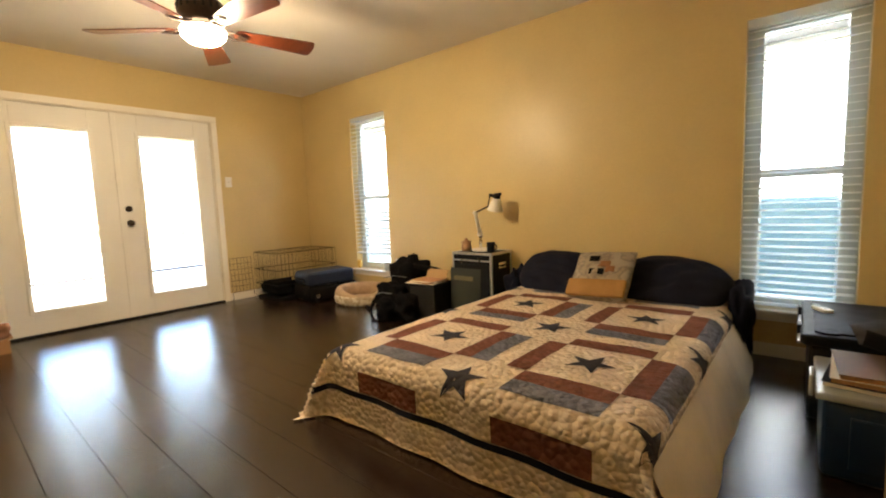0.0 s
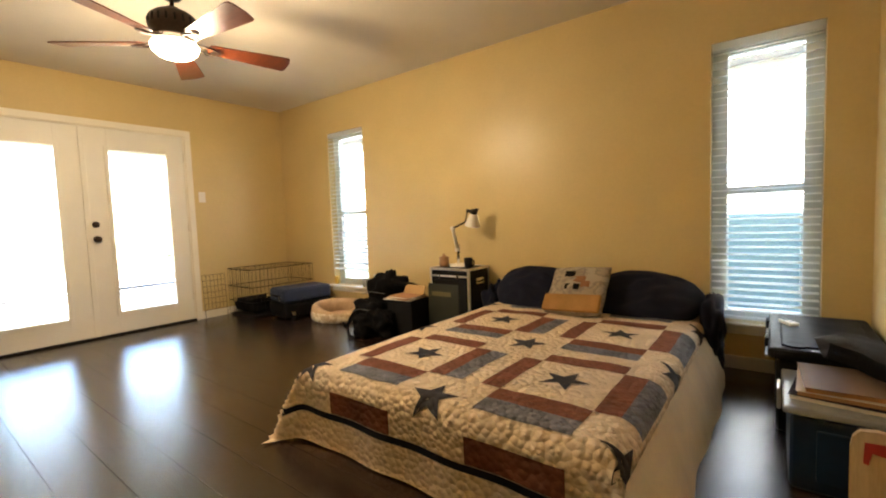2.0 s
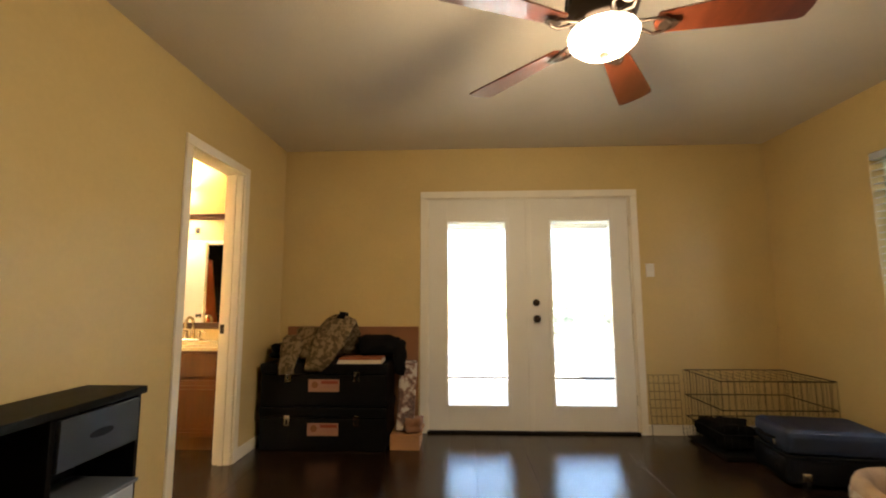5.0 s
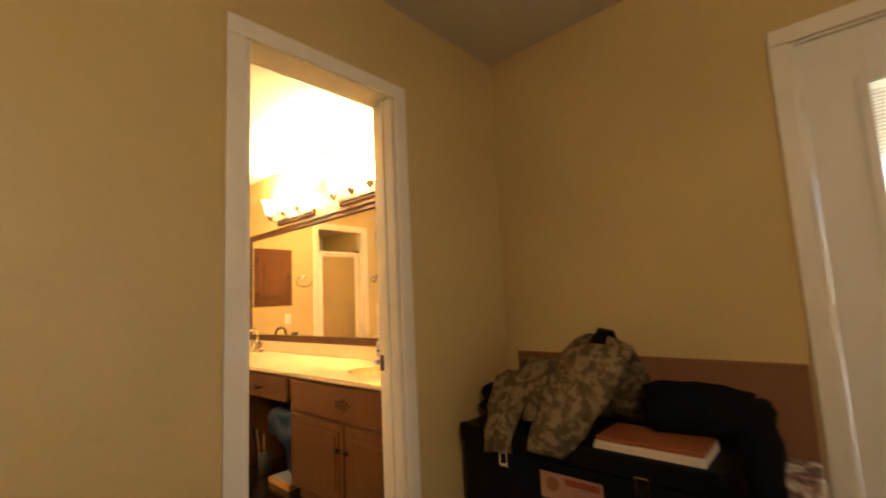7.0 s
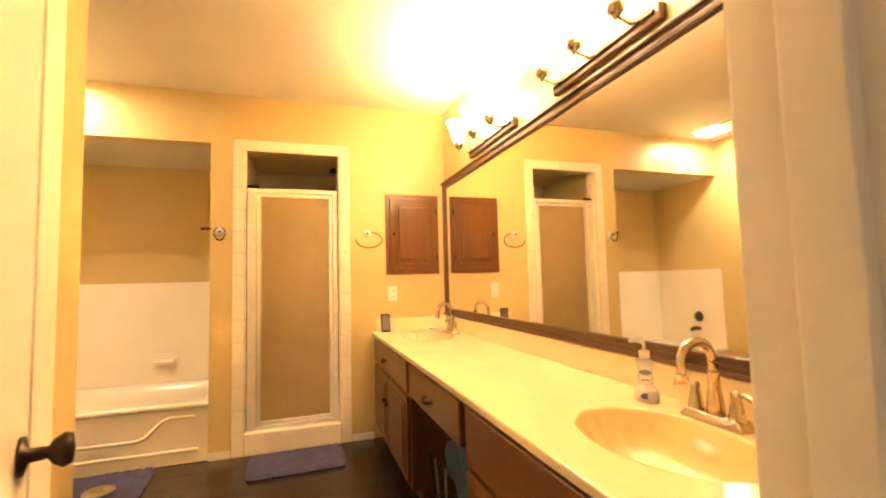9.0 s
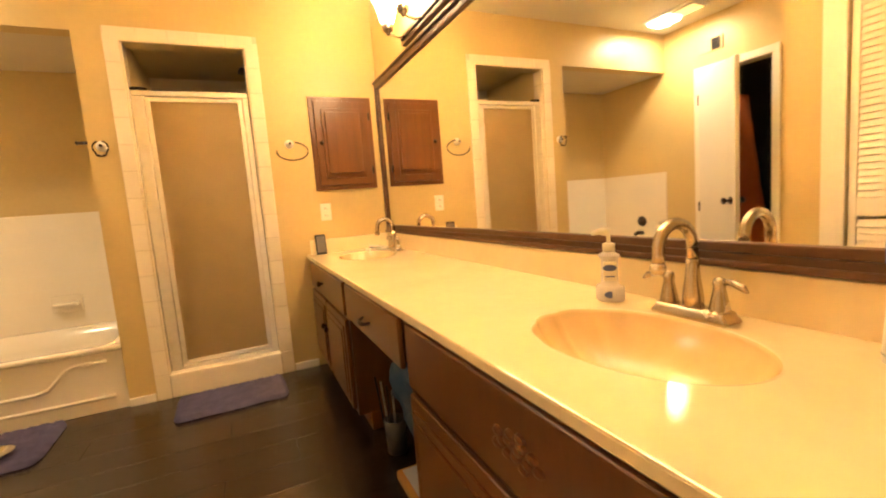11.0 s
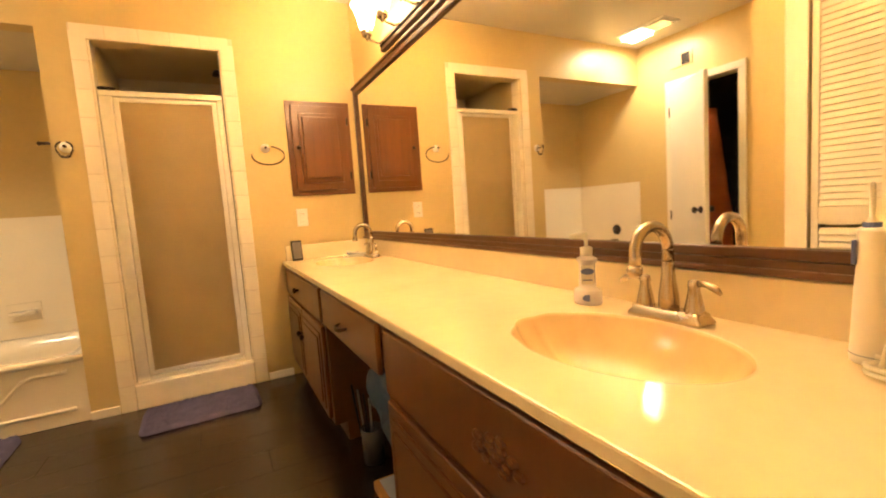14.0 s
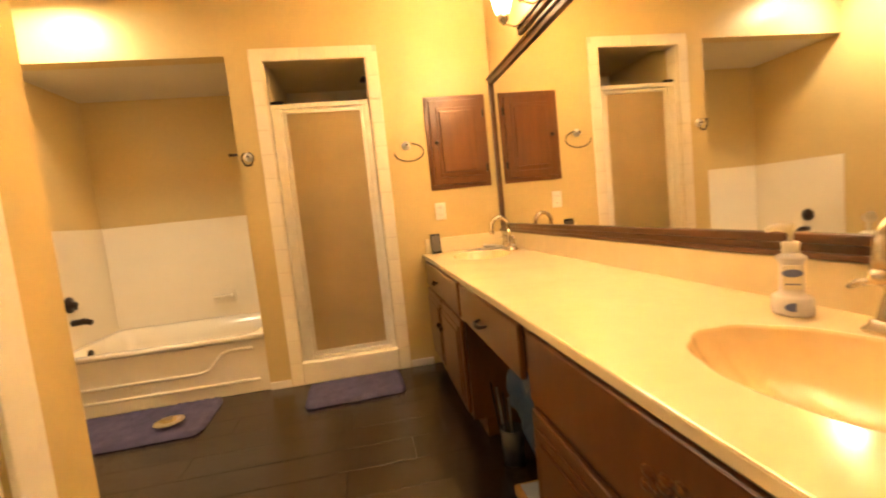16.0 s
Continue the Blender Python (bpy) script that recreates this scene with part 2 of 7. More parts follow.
# ---- building helpers ----
def thing(name, place, label, category, group="", kind=""):
    ob = new(name)
    ob.empty_display_size = 0.1
    ob.location = place
    bpy.context.view_layer.update()
    return tagged(ob, label, category, group, kind)


def mesh_of(name, bm, material, smooth=False):
    me = bpy.data.meshes.new(name)
    bmesh.ops.recalc_face_normals(bm, faces=bm.faces[:])
    bm.to_mesh(me)
    bm.free()
    if smooth:
        for p in me.polygons:
            p.use_smooth = True
    me.materials.append(material)
    return me


def offset_of(ob):
    place = Vector((0, 0, 0))
    while ob:
        place += Vector(ob.location)
        ob = ob.parent
    return place


def part(name, bm, material, parent, label="", smooth=False):
    """One mesh, given in world places, hung under a thing or a part."""
    ob = new(name, mesh_of(name, bm, material, smooth))
    if parent:
        ob.parent = parent
        off = offset_of(parent)
        ob.data.transform(Matrix.Translation(-off))
    if label:
        ob["label"] = label
    return ob


def solo(name, bm, material, label, category, group="", kind="", smooth=False):
    """A thing of one mesh."""
    ob = new(name, mesh_of(name, bm, material, smooth))
    lo = [min(v.co[i] for v in ob.data.vertices) for i in range(3)]
    hi = [max(v.co[i] for v in ob.data.vertices) for i in range(3)]
    base = Vector(((lo[0] + hi[0]) / 2, (lo[1] + hi[1]) / 2, lo[2]))
    ob.data.transform(Matrix.Translation(-base))
    ob.location = base
    return tagged(ob, label, category, group, kind)


def box(x0, x1, y0, y1, z0, z1, bevel=0.0, bm=None, m=None, seg=2):
    out = bm or bmesh.new()
    made = bmesh.ops.create_cube(out, size=1.0)["verts"]
    for v in made:
        v.co = Vector((x0 + (v.co.x + 0.5) * (x1 - x0), y0 + (v.co.y + 0.5) * (y1 - y0), z0 + (v.co.z + 0.5) * (z1 - z0)))
    if m is not None:
        bmesh.ops.transform(out, matrix=m, verts=made)
    if bevel:
        edges = list({e for v in made for e in v.link_edges})
        bmesh.ops.bevel(out, geom=edges, offset=bevel, segments=seg, affect="EDGES", profile=0.6)
    return out


def lathe(profile, place=(0, 0, 0), n=24, bm=None, m=None, axis="z", close=False):
    """Turned shape from (radius, height) pairs."""
    out = bm or bmesh.new()
    rings = []
    made = []
    for r, h in profile:
        ring = []
        for i in range(n):
            a = 2 * math.pi * i / n
            c, s = r * math.cos(a), r * math.sin(a)
            co = {"z": (c, s, h), "x": (h, c, s), "y": (c, h, s)}[axis]
            v = out.verts.new(Vector(co) + Vector(place))
            ring.append(v)
            made.append(v)
        rings.append(ring)
    for a, b in zip(rings, rings[1:]):
        for i in range(n):
            out.faces.new((a[i], a[(i + 1) % n], b[(i + 1) % n], b[i]))
    if profile[0][0] > 1e-4:
        out.faces.new(rings[0][::-1])
    if profile[-1][0] > 1e-4:
        out.faces.new(rings[-1])
    if m is not None:
        bmesh.ops.transform(out, matrix=m, verts=made)
    return out


def tube(points, radius, n=8, bm=None, closed=False):
    """A round bar along points."""
    out = bm or bmesh.new()
    pts = [Vector(p) for p in points]
    rings = []
    up = Vector((0, 0, 1))
    for i, p in enumerate(pts):
        a = pts[i - 1] if i > 0 or closed else p
        b = pts[(i + 1) % len(pts)] if i < len(pts) - 1 or closed else p
        d = (b - a).normalized()
        side = d.cross(up)
        if side.length < 1e-3:
            side = d.cross(Vector((1, 0, 0)))
        side.normalize()
        top = side.cross(d).normalized()
        r = radius[i] if isinstance(radius, (list, tuple)) else radius
        rings.append([out.verts.new(p + side * (r * math.cos(2 * math.pi * k / n)) + top * (r * math.sin(2 * math.pi * k / n))) for k in range(n)])
    pairs = list(zip(rings, rings[1:])) + ([(rings[-1], rings[0])] if closed else [])
    for a, b in pairs:
        for k in range(n):
            out.faces.new((a[k], a[(k + 1) % n], b[(k + 1) % n], b[k]))
    if not closed:
        out.faces.new(rings[0][::-1])
        out.faces.new(rings[-1])
    return out


def arc(centre, r, a0, a1, n, plane="xz"):
    pts = []
    for i in range(n + 1):
        a = radians(a0 + (a1 - a0) * i / n)
        c, s = r * math.cos(a), r * math.sin(a)
        pts.append(Vector(centre) + Vector({"xz": (c, 0, s), "yz": (0, c, s), "xy": (c, s, 0)}[plane]))
    return pts


def prism(outline, depth, m=None, bm=None, bevel=0.0):
    """A flat outline in x, z given depth in y (from 0 to depth)."""
    out = bm or bmesh.new()
    a = [out.verts.new((x, 0, z)) for x, z in outline]
    b = [out.verts.new((x, depth, z)) for x, z in outline]
    out.faces.new(a)
    out.faces.new(b[::-1])
    k = len(a)
    for i in range(k):
        out.faces.new((a[i], b[i], b[(i + 1) % k], a[(i + 1) % k]))
    if bevel:
        bmesh.ops.bevel(out, geom=out.edges[:], offset=bevel, segments=2, affect="EDGES")
    if m is not None:
        bmesh.ops.transform(out, matrix=m, verts=a + b)
    return out


def lump(centre, size, seed=0, rough=0.12, sub=3, flat=0.0, power=1.0, m=None):
    """A soft bag or cloth heap: an uneven rounded mass that stands on its base."""
    bm = bmesh.new()
    bmesh.ops.create_icosphere(bm, subdivisions=sub, radius=1.0)
    for v in bm.verts:
        d = v.co.normalized()
        box_d = d / max(abs(d.x), abs(d.y), abs(d.z))
        p = d.lerp(box_d, power)
        f = 1 + rough * noise.noise(d * 2.1 + Vector((seed, 0, 0))) * 2 + rough * 0.6 * noise.noise(d * 6 + Vector((0, seed, 0)))
        p = p * f
        v.co = Vector((p.x * size[0] / 2, p.y * size[1] / 2, p.z * size[2] / 2))
    lo = min(v.co.z for v in bm.verts)
    for v in bm.verts:
        v.co.z = max(v.co.z - lo, 0) if not flat else max(v.co.z - lo - flat, 0)
    bmesh.ops.transform(bm, matrix=Matrix.Translation(centre) @ (m or Matrix()), verts=bm.verts[:])
    return bm


def cells_wall(axis, face, back, a0, a1, z0, z1, openings):
    """A wall between two planes, with openings (a, b, low, high) cut through it."""
    bm = bmesh.new()
    cuts = sorted({a0, a1, *[o[0] for o in openings], *[o[1] for o in openings]})
    lo, hi = min(face, back), max(face, back)
    for p, q in zip(cuts, cuts[1:]):
        mid = (p + q) / 2
        spans = [(z0, z1)]
        for o in openings:
            if o[0] < mid < o[1]:
                spans = [s for s in ((z0, o[2]), (o[3], z1)) if s[1] - s[0] > 1e-3]
        for s0, s1 in spans:
            if axis == "x":
                box(lo, hi, p, q, s0, s1, bm=bm)
            else:
                box(p, q, lo, hi, s0, s1, bm=bm)
    bmesh.ops.remove_doubles(bm, verts=bm.verts[:], dist=1e-4)
    return bm


def structure(name, bm, material, label):
    ob = new(name, mesh_of(name, bm, material))
    return tagged(ob, label, "structure", "", "structure")

# ---- the house: walls, openings, ceilings ----
FW, BW, DW, EW = -5.215, 3.204, -1.10, 0.40        # garden-door wall, bed wall, bathroom-door wall, end wall
MW, SW, IW, TW, TB = -5.255, -4.30, -1.22, -2.28, -5.12   # mirror wall, shower wall, inner face of door wall, tub-end wall, tub back
H = 2.51
FD0, FD1, FDT = 0.215, 2.015, 2.045                 # garden doors
W1A, W1B, W2A, W2B, WZ0, WZ1 = -4.247, -3.650, -0.372, 0.188, 0.305, 2.085
BD0, BD1, BDT = -4.462, -3.822, 2.085               # bathroom doorway

structure("wall_west", cells_wall("x", FW, FW - 0.16, DW, BW + 0.16, 0, H, [(FD0, FD1, 0.0, FDT)]), PAINT,
          "tan-yellow painted wall with the white garden doors")
structure("wall_north", cells_wall("y", BW, BW + 0.16, FW, EW, 0, H, [(W1A, W1B, WZ0, WZ1), (W2A, W2B, WZ0, WZ1)]), PAINT,
          "tan-yellow painted wall with two narrow windows")
structure("wall_south", cells_wall("y", DW, IW, FW, EW, 0, H, [(BD0, BD1, 0.0, BDT)]), PAINT,
          "tan-yellow painted wall with the bathroom doorway")
structure("wall_east", cells_wall("x", EW, EW + 0.12, DW - 0.12, BW + 0.16, 0, H, []), PAINT, "plain tan-yellow painted end wall")
structure("ceiling", box(FW - 0.16, EW + 0.12, IW, BW + 0.16, H, H + 0.15), CEIL, "textured off-white bedroom ceiling")

# bathroom shell
SH0, SH1, SHT = -4.42, -3.775, 2.105                # shower opening
structure("wall_mirror", cells_wall("x", MW, MW - 0.14, SW - 1.2, IW, 0, H, []), PAINT, "warm yellow bathroom wall behind the mirror")
structure("wall_shower", cells_wall("y", SW, SW - 0.11, MW, TW, 0, H, [(SH0, SH1, 0.0, SHT), (-3.557, TW, 0.0, 2.15)]), PAINT,
          "warm yellow bathroom wall with shower and tub recesses")
structure("wall_tub_end", cells_wall("x", TW, TW + 0.12, TB - 0.1, -2.62, 0, H, [(-3.93, -3.34, 0.0, 2.03)]), PAINT,
          "yellow bathroom wall with the linen closet door")
structure("wall_tub_back", box(-3.60, TW, TB - 0.1, TB, 0, 2.15), PAINT, "yellow wall behind the bathtub")
structure("wall_tub_side", box(-3.68, -3.557, TB - 0.1, SW - 0.112, 0, 2.15), PAINT, "yellow side wall of the tub recess")
structure("tub_soffit", box(-3.68, TW, TB - 0.1, SW - 0.112, 2.15, H - 0.002), BATHCEIL, "lowered ceiling over the bathtub")
structure("shower_wall_back", box(SH0 - 0.35, SH1 + 0.09, SW - 1.0, SW - 0.9, 0, H), TILE, "tiled back wall of the shower")
structure("shower_wall_left", box(SH1 + 0.002, SH1 + 0.09, SW - 0.9, SW - 0.112, 0, H), PAINT, "side wall of the shower stall")
structure("shower_wall_right", box(SH0 - 0.35, SH0 - 0.26, SW - 0.9, SW - 0.112, 0, H), PAINT, "side wall of the shower stall")
structure("shower_ceiling", box(SH0 - 0.26, SH1, SW - 0.9, SW - 0.112, 2.16, 2.24), PAINT, "shadowed ceiling of the shower stall")
structure("bathroom_ceiling", box(MW - 0.14, TW + 0.12, SW - 0.11, IW - 0.002, H, H + 0.15), BATHCEIL, "off-white bathroom ceiling")
# built-in closet beside the doorway
CX = -3.50
structure("wall_closet_front", cells_wall("x", CX, CX + 0.1, -2.62, IW, 0, H, [(-2.36, -1.50, 0.0, 2.03)]), PAINT, "yellow closet front wall")
structure("wall_closet_side", box(CX + 0.1, TW + 0.12, -2.62, -2.52, 0, H), PAINT, "yellow closet side wall")
structure("wall_closet_back", box(-2.9, -2.8, -2.52, IW, 0, H), PAINT, "yellow closet back wall")
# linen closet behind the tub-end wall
# walls made black to put the closet's shade into their colour
structure("linen_wall_back", box(-1.62, -1.52, -4.10, -3.15, 0, H), BLACKM, "back of the linen closet, black in place of its shade")
structure("linen_wall_left", box(TW + 0.12, -1.62, -4.10, -4.0, 0, H), BLACKM, "side of the linen closet, black in place of its shade")
structure("linen_wall_right", box(TW + 0.12, -1.62, -3.25, -3.15, 0, H), BLACKM, "side of the linen closet, black in place of its shade")
structure("linen_ceiling", box(TW + 0.12, -1.52, -4.10, -3.15, H, H + 0.1), CEIL, "closet ceiling")

# sub-floor
structure("subfloor", box(FW - 0.16, EW + 0.12, TB - 0.3, BW + 0.16, -0.12, -0.006), JOINT, "dark joints between the floor planks")


# ---- trim ----
def casing(name, axis, face, out, a0, a1, top, width=0.06, thick=0.016, label="white painted door casing", head=True, foot=0.0):
    """Three boards around an opening; out is the way the face looks."""
    t = thing(name, (face, (a0 + a1) / 2, 0) if axis == "x" else ((a0 + a1) / 2, face, 0), label, "trim", "", "structure")
    lo, hi = sorted((face, face + out * thick))
    bits = [("side_board", a0 - width, a0, foot, top), ("side_board", a1, a1 + width, foot, top), ("head_board", a0 - width, a1 + width, top, top + width)]
    for n, p, q, z0, z1 in bits:
        bm = box(lo, hi, p, q, z0, z1, 0.005) if axis == "x" else box(p, q, lo, hi, z0, z1, 0.005)
        part(n, bm, TRIM, t)
    return t


casing("garden_door_trim", "x", FW, 1, FD0, FD1, FDT, 0.062, label="white casing round the garden doors")
casing("bathroom_door_trim", "y", DW, 1, BD0, BD1, BDT - 0.02, 0.062, label="white casing round the bathroom doorway")
casing("bathroom_door_trim_inside", "y", IW, -1, BD0, BD1, BDT - 0.02, 0.05, label="white casing on the bathroom side of the doorway")
casing("closet_trim", "x", CX, -1, -2.36, -1.50, 2.03, 0.10, label="white casing of the bathroom closet")
casing("linen_door_trim", "x", TW, -1, -3.93, -3.34, 2.03, 0.06, label="white casing of the linen closet door")
jamb = thing("door_jamb", ((BD0 + BD1) / 2, IW, 0), "white jamb lining of the bathroom doorway", "trim", "", "structure")
part("jamb_board", box(BD0, BD0 + 0.018, IW, DW, 0, BDT - 0.02, 0.002), TRIM, jamb)
part("jamb_board", box(BD1 - 0.018, BD1, IW, DW, 0, BDT - 0.02, 0.002), TRIM, jamb)
part("jamb_head", box(BD0, BD1, IW, DW, BDT - 0.02, BDT, 0.002), TRIM, jamb)
part("door_stop", box(BD0 + 0.018, BD0 + 0.03, IW + 0.04, IW + 0.075, 0, BDT - 0.02, 0.002), TRIM, jamb)
part("door_stop", box(BD1 - 0.03, BD1 - 0.018, IW + 0.04, IW + 0.075, 0, BDT - 0.02, 0.002), TRIM, jamb)
sp = part("strike_plate", box(BD0 + 0.018, BD0 + 0.0215, IW + 0.005, IW + 0.035, 0.90, 0.965, 0.001), BRONZE, jamb, "dark bronze strike plate")


def baseboard(name, axis, face, out, a0, a1, h=0.085):
    lo, hi = sorted((face, face + out * 0.013))
    bm = box(lo, hi, a0, a1, 0, h, 0.004) if axis == "x" else box(a0, a1, lo, hi, 0, h, 0.004)
    structure(name, bm, TRIM, "white painted baseboard")


baseboard("baseboard_1", "x", FW, 1, FD1 + 0.064, BW - 0.014)
baseboard("baseboard_2", "x", FW, 1, DW + 0.014, FD0 - 0.064)
baseboard("baseboard_3", "y", BW, -1, FW, EW)
baseboard("baseboard_4", "y", DW, 1, FW, BD0 - 0.064)
baseboard("baseboard_5", "y", DW, 1, BD1 + 0.064, EW)
baseboard("baseboard_6", "x", EW, -1, DW + 0.014, BW - 0.014)
baseboard("baseboard_7", "y", SW, 1, -4.66, SH0 - 0.082, 0.05)
baseboard("baseboard_8", "y", SW, 1, SH1 + 0.082, -3.558, 0.05)
baseboard("baseboard_9", "x", TW, -1, -3.278, -2.622)


# ---- garden doors ----
def garden_door(name, y0, y1, hinge_left, label):
    d = thing(name, (FW - 0.05, (y0 + y1) / 2, 0.02), label, "door", "garden doors", "structure")
    x0, x1 = FW - 0.06, FW - 0.015
    g0, g1 = (y0 + 0.165, y1 - 0.195) if hinge_left else (y0 + 0.195, y1 - 0.165)
    gz0, gz1 = 0.225, 1.835
    part("stile", box(x0, x1, y0, g0, 0.02, 2.035, 0.003), DOORW, d)
    part("stile", box(x0, x1, g1, y1, 0.02, 2.035, 0.003), DOORW, d)
    part("bottom_rail", box(x0, x1, g0, g1, 0.02, gz0, 0.003), DOORW, d)
    part("top_rail", box(x0, x1, g0, g1, gz1, 2.035, 0.003), DOORW, d)
    fr = part("lite_frame", box(x1 - 0.002, x1 + 0.013, g0 - 0.028, g0 + 0.006, gz0 - 0.028, gz1 + 0.028, 0.004), DOORW, d, "raised white glazing frame")
    part("frame_bar", box(x1 - 0.002, x1 + 0.013, g1 - 0.006, g1 + 0.028, gz0 - 0.028, gz1 + 0.028, 0.004), DOORW, fr)
    part("frame_bar", box(x1 - 0.002, x1 + 0.0125, g0 + 0.006, g1 - 0.006, gz1 - 0.006, gz1 + 0.028, 0.004), DOORW, fr)
    part("frame_bar", box(x1 - 0.002, x1 + 0.0125, g0 + 0.006, g1 - 0.006, gz0 - 0.028, gz0 + 0.006, 0.004), DOORW, fr)
    for xx in (x0 + 0.008, x1 - 0.012):
        pane = part("pane", box(xx, xx + 0.004, g0, g1, gz0, gz1), GLASS, d, "clear glass pane")
        pane.visible_shadow = False
    # enclosed mini blind, raised a little above the sill
    bl = part("blind", box(x0 + 0.017, x0 + 0.031, g0 + 0.004, g1 - 0.004, gz1 - 0.028, gz1 - 0.002, 0.002), BLIND, d, "white mini blind between the panes")
    z = gz1 - 0.036
    i = 0
    slat = box(-0.0055, 0.0055, g0 + 0.005, g1 - 0.005, -0.0004, 0.0004)
    me = mesh_of("slat", slat, BLIND)
    me.transform(Matrix.Translation((0, -(y0 + y1) / 2, 0)))
    while z > 0.475:
        s = new("slat", me)
        s.parent = bl
        s.location = (x0 + 0.024 - d.location.x, 0, z - d.location.z)
        s.rotation_euler = (0, radians(-38), 0)
        z -= 0.0125
        i += 1
    part("bottom_bar", box(x0 + 0.018, x0 + 0.03, g0 + 0.004, g1 - 0.004, 0.446, 0.466, 0.002), DKBAR, bl, "grey bottom bar")
    return d


mid = (FD0 + FD1) / 2
gd1 = garden_door("door_1", FD0 + 0.014, mid - 0.003, True, "closed white garden door with a full glass lite")
gd2 = garden_door("door_2", mid + 0.003, FD1 - 0.014, False, "closed white garden door with bronze knob and deadbolt")
part("astragal", box(FW - 0.015, FW - 0.004, mid - 0.022, mid + 0.022, 0.02, 2.035, 0.003), DOORW, gd1, "white strip over the meeting stiles")
kn = part("door_knob", lathe([(0.0, 0.066), (0.018, 0.064), (0.027, 0.052), (0.027, 0.042), (0.014, 0.03), (0.011, 0.012), (0.031, 0.009), (0.031, 0.0)], (FW - 0.014, mid + 0.062, 0.965), 20, axis="x"), BRONZE, gd2, "dark bronze knob", True)
part("deadbolt", lathe([(0.0, 0.028), (0.02, 0.026), (0.029, 0.014), (0.031, 0.0)], (FW - 0.014, mid + 0.06, 1.105), 20, axis="x"), BRONZE, gd2, "dark bronze deadbolt", True)
for z in (0.28, 1.05, 1.82):
    part("hinge", lathe([(0.007, -0.045), (0.007, 0.045)], (FW - 0.008, FD1 - 0.008, z), 10), NICKEL, gd2)
    part("hinge", lathe([(0.007, -0.045), (0.007, 0.045)], (FW - 0.008, FD0 + 0.008, z), 10), NICKEL, gd1)
fj = thing("garden_door_jamb", (FW - 0.08, mid, 0), "white jamb and dark threshold of the garden doors", "trim", "", "structure")
part("jamb_board", box(FW - 0.16, FW, FD0, FD0 + 0.013, 0.02, FDT, 0.002), TRIM, fj)
part("jamb_board", box(FW - 0.16, FW, FD1 - 0.013, FD1, 0.02, FDT, 0.002), TRIM, fj)
part("jamb_head", box(FW - 0.16, FW, FD0 + 0.013, FD1 - 0.013, 2.036, FDT, 0.002), TRIM, fj)
part("threshold", box(FW - 0.16, FW + 0.01, FD0, FD1, 0.0, 0.018, 0.004), BLACK, fj, "dark threshold strip")


# ---- windows with blinds ----
def window(name, x0, x1, z0, z1, blind_low, label):
    w = thing(name, ((x0 + x1) / 2, BW, z0), label, "window", "bedroom windows", "structure")
    yf = BW + 0.085
    zm = z0 + (z1 - z0) * 0.475
    fw, ft = 0.088, 0.07
    fr = part("window_frame", box(x0, x0 + fw, yf, yf + 0.05, z0, z1, 0.003), WINFRAME, w)
    part("frame_bar", box(x1 - fw, x1, yf, yf + 0.05, z0, z1, 0.003), WINFRAME, fr)
    part("frame_bar", box(x0 + fw, x1 - fw, yf, yf + 0.05, z1 - ft, z1, 0.003), WINFRAME, fr)
    part("frame_bar", box(x0 + fw, x1 - fw, yf, yf + 0.05, z0, z0 + ft, 0.003), WINFRAME, fr)
    part("meeting_rail", box(x0 + fw, x1 - fw, yf - 0.008, yf + 0.045, zm - 0.025, zm + 0.025, 0.004), WINFRAME, w)
    for a, b in ((z0 + ft, zm - 0.025), (zm + 0.025, z1 - ft)):
        p = part("pane", box(x0 + fw, x1 - fw, yf + 0.02, yf + 0.024, a, b), GLASS, w, "clear glass pane")
        p.visible_shadow = False
    part("window_sill", box(x0 - 0.05, x1 + 0.05, BW - 0.05, yf, z0 - 0.022, z0 - 0.001, 0.005), TRIM, w, "white sill board")
    part("apron", box(x0 - 0.03, x1 + 0.03, BW - 0.014, BW - 0.001, z0 - 0.075, z0 - 0.023, 0.003), TRIM, w)
    part("headrail", box(x0 + 0.006, x1 - 0.006, BW - 0.004, BW + 0.05, z1 - 0.05, z1 - 0.004, 0.004), BLIND, w, "white blind headrail")
    bl = part("blind", box(x0 + 0.01, x1 - 0.01, BW + 0.005, BW + 0.045, blind_low - 0.012, blind_low + 0.004, 0.004), BLIND, w, "white horizontal blind")
    sl = box(-(x1 - x0) / 2 + 0.01, (x1 - x0) / 2 - 0.01, -0.022, 0.022, -0.0016, 0.0016)
    me = mesh_of("slat", sl, BLIND)
    z = z1 - 0.07
    while z > blind_low + 0.015:
        s = new("slat", me)
        s.parent = bl
        s.location = (0, 0.026, z - z0)
        s.rotation_euler = (radians(9), 0, 0)
        z -= 0.0455
    for xx in (x0 + 0.1, x1 - 0.1):
        part("cord", tube([(xx, BW + 0.006, z1 - 0.05), (xx, BW + 0.006, blind_low)], 0.0012, 5), BLIND, bl)
    return w


window("window_1", W1A, W1B, WZ0, WZ1, 0.50, "narrow white sash window with a half-lowered blind")
window("window_2", W2A, W2B, WZ0, WZ1, 0.335, "narrow white sash window with a lowered open blind")

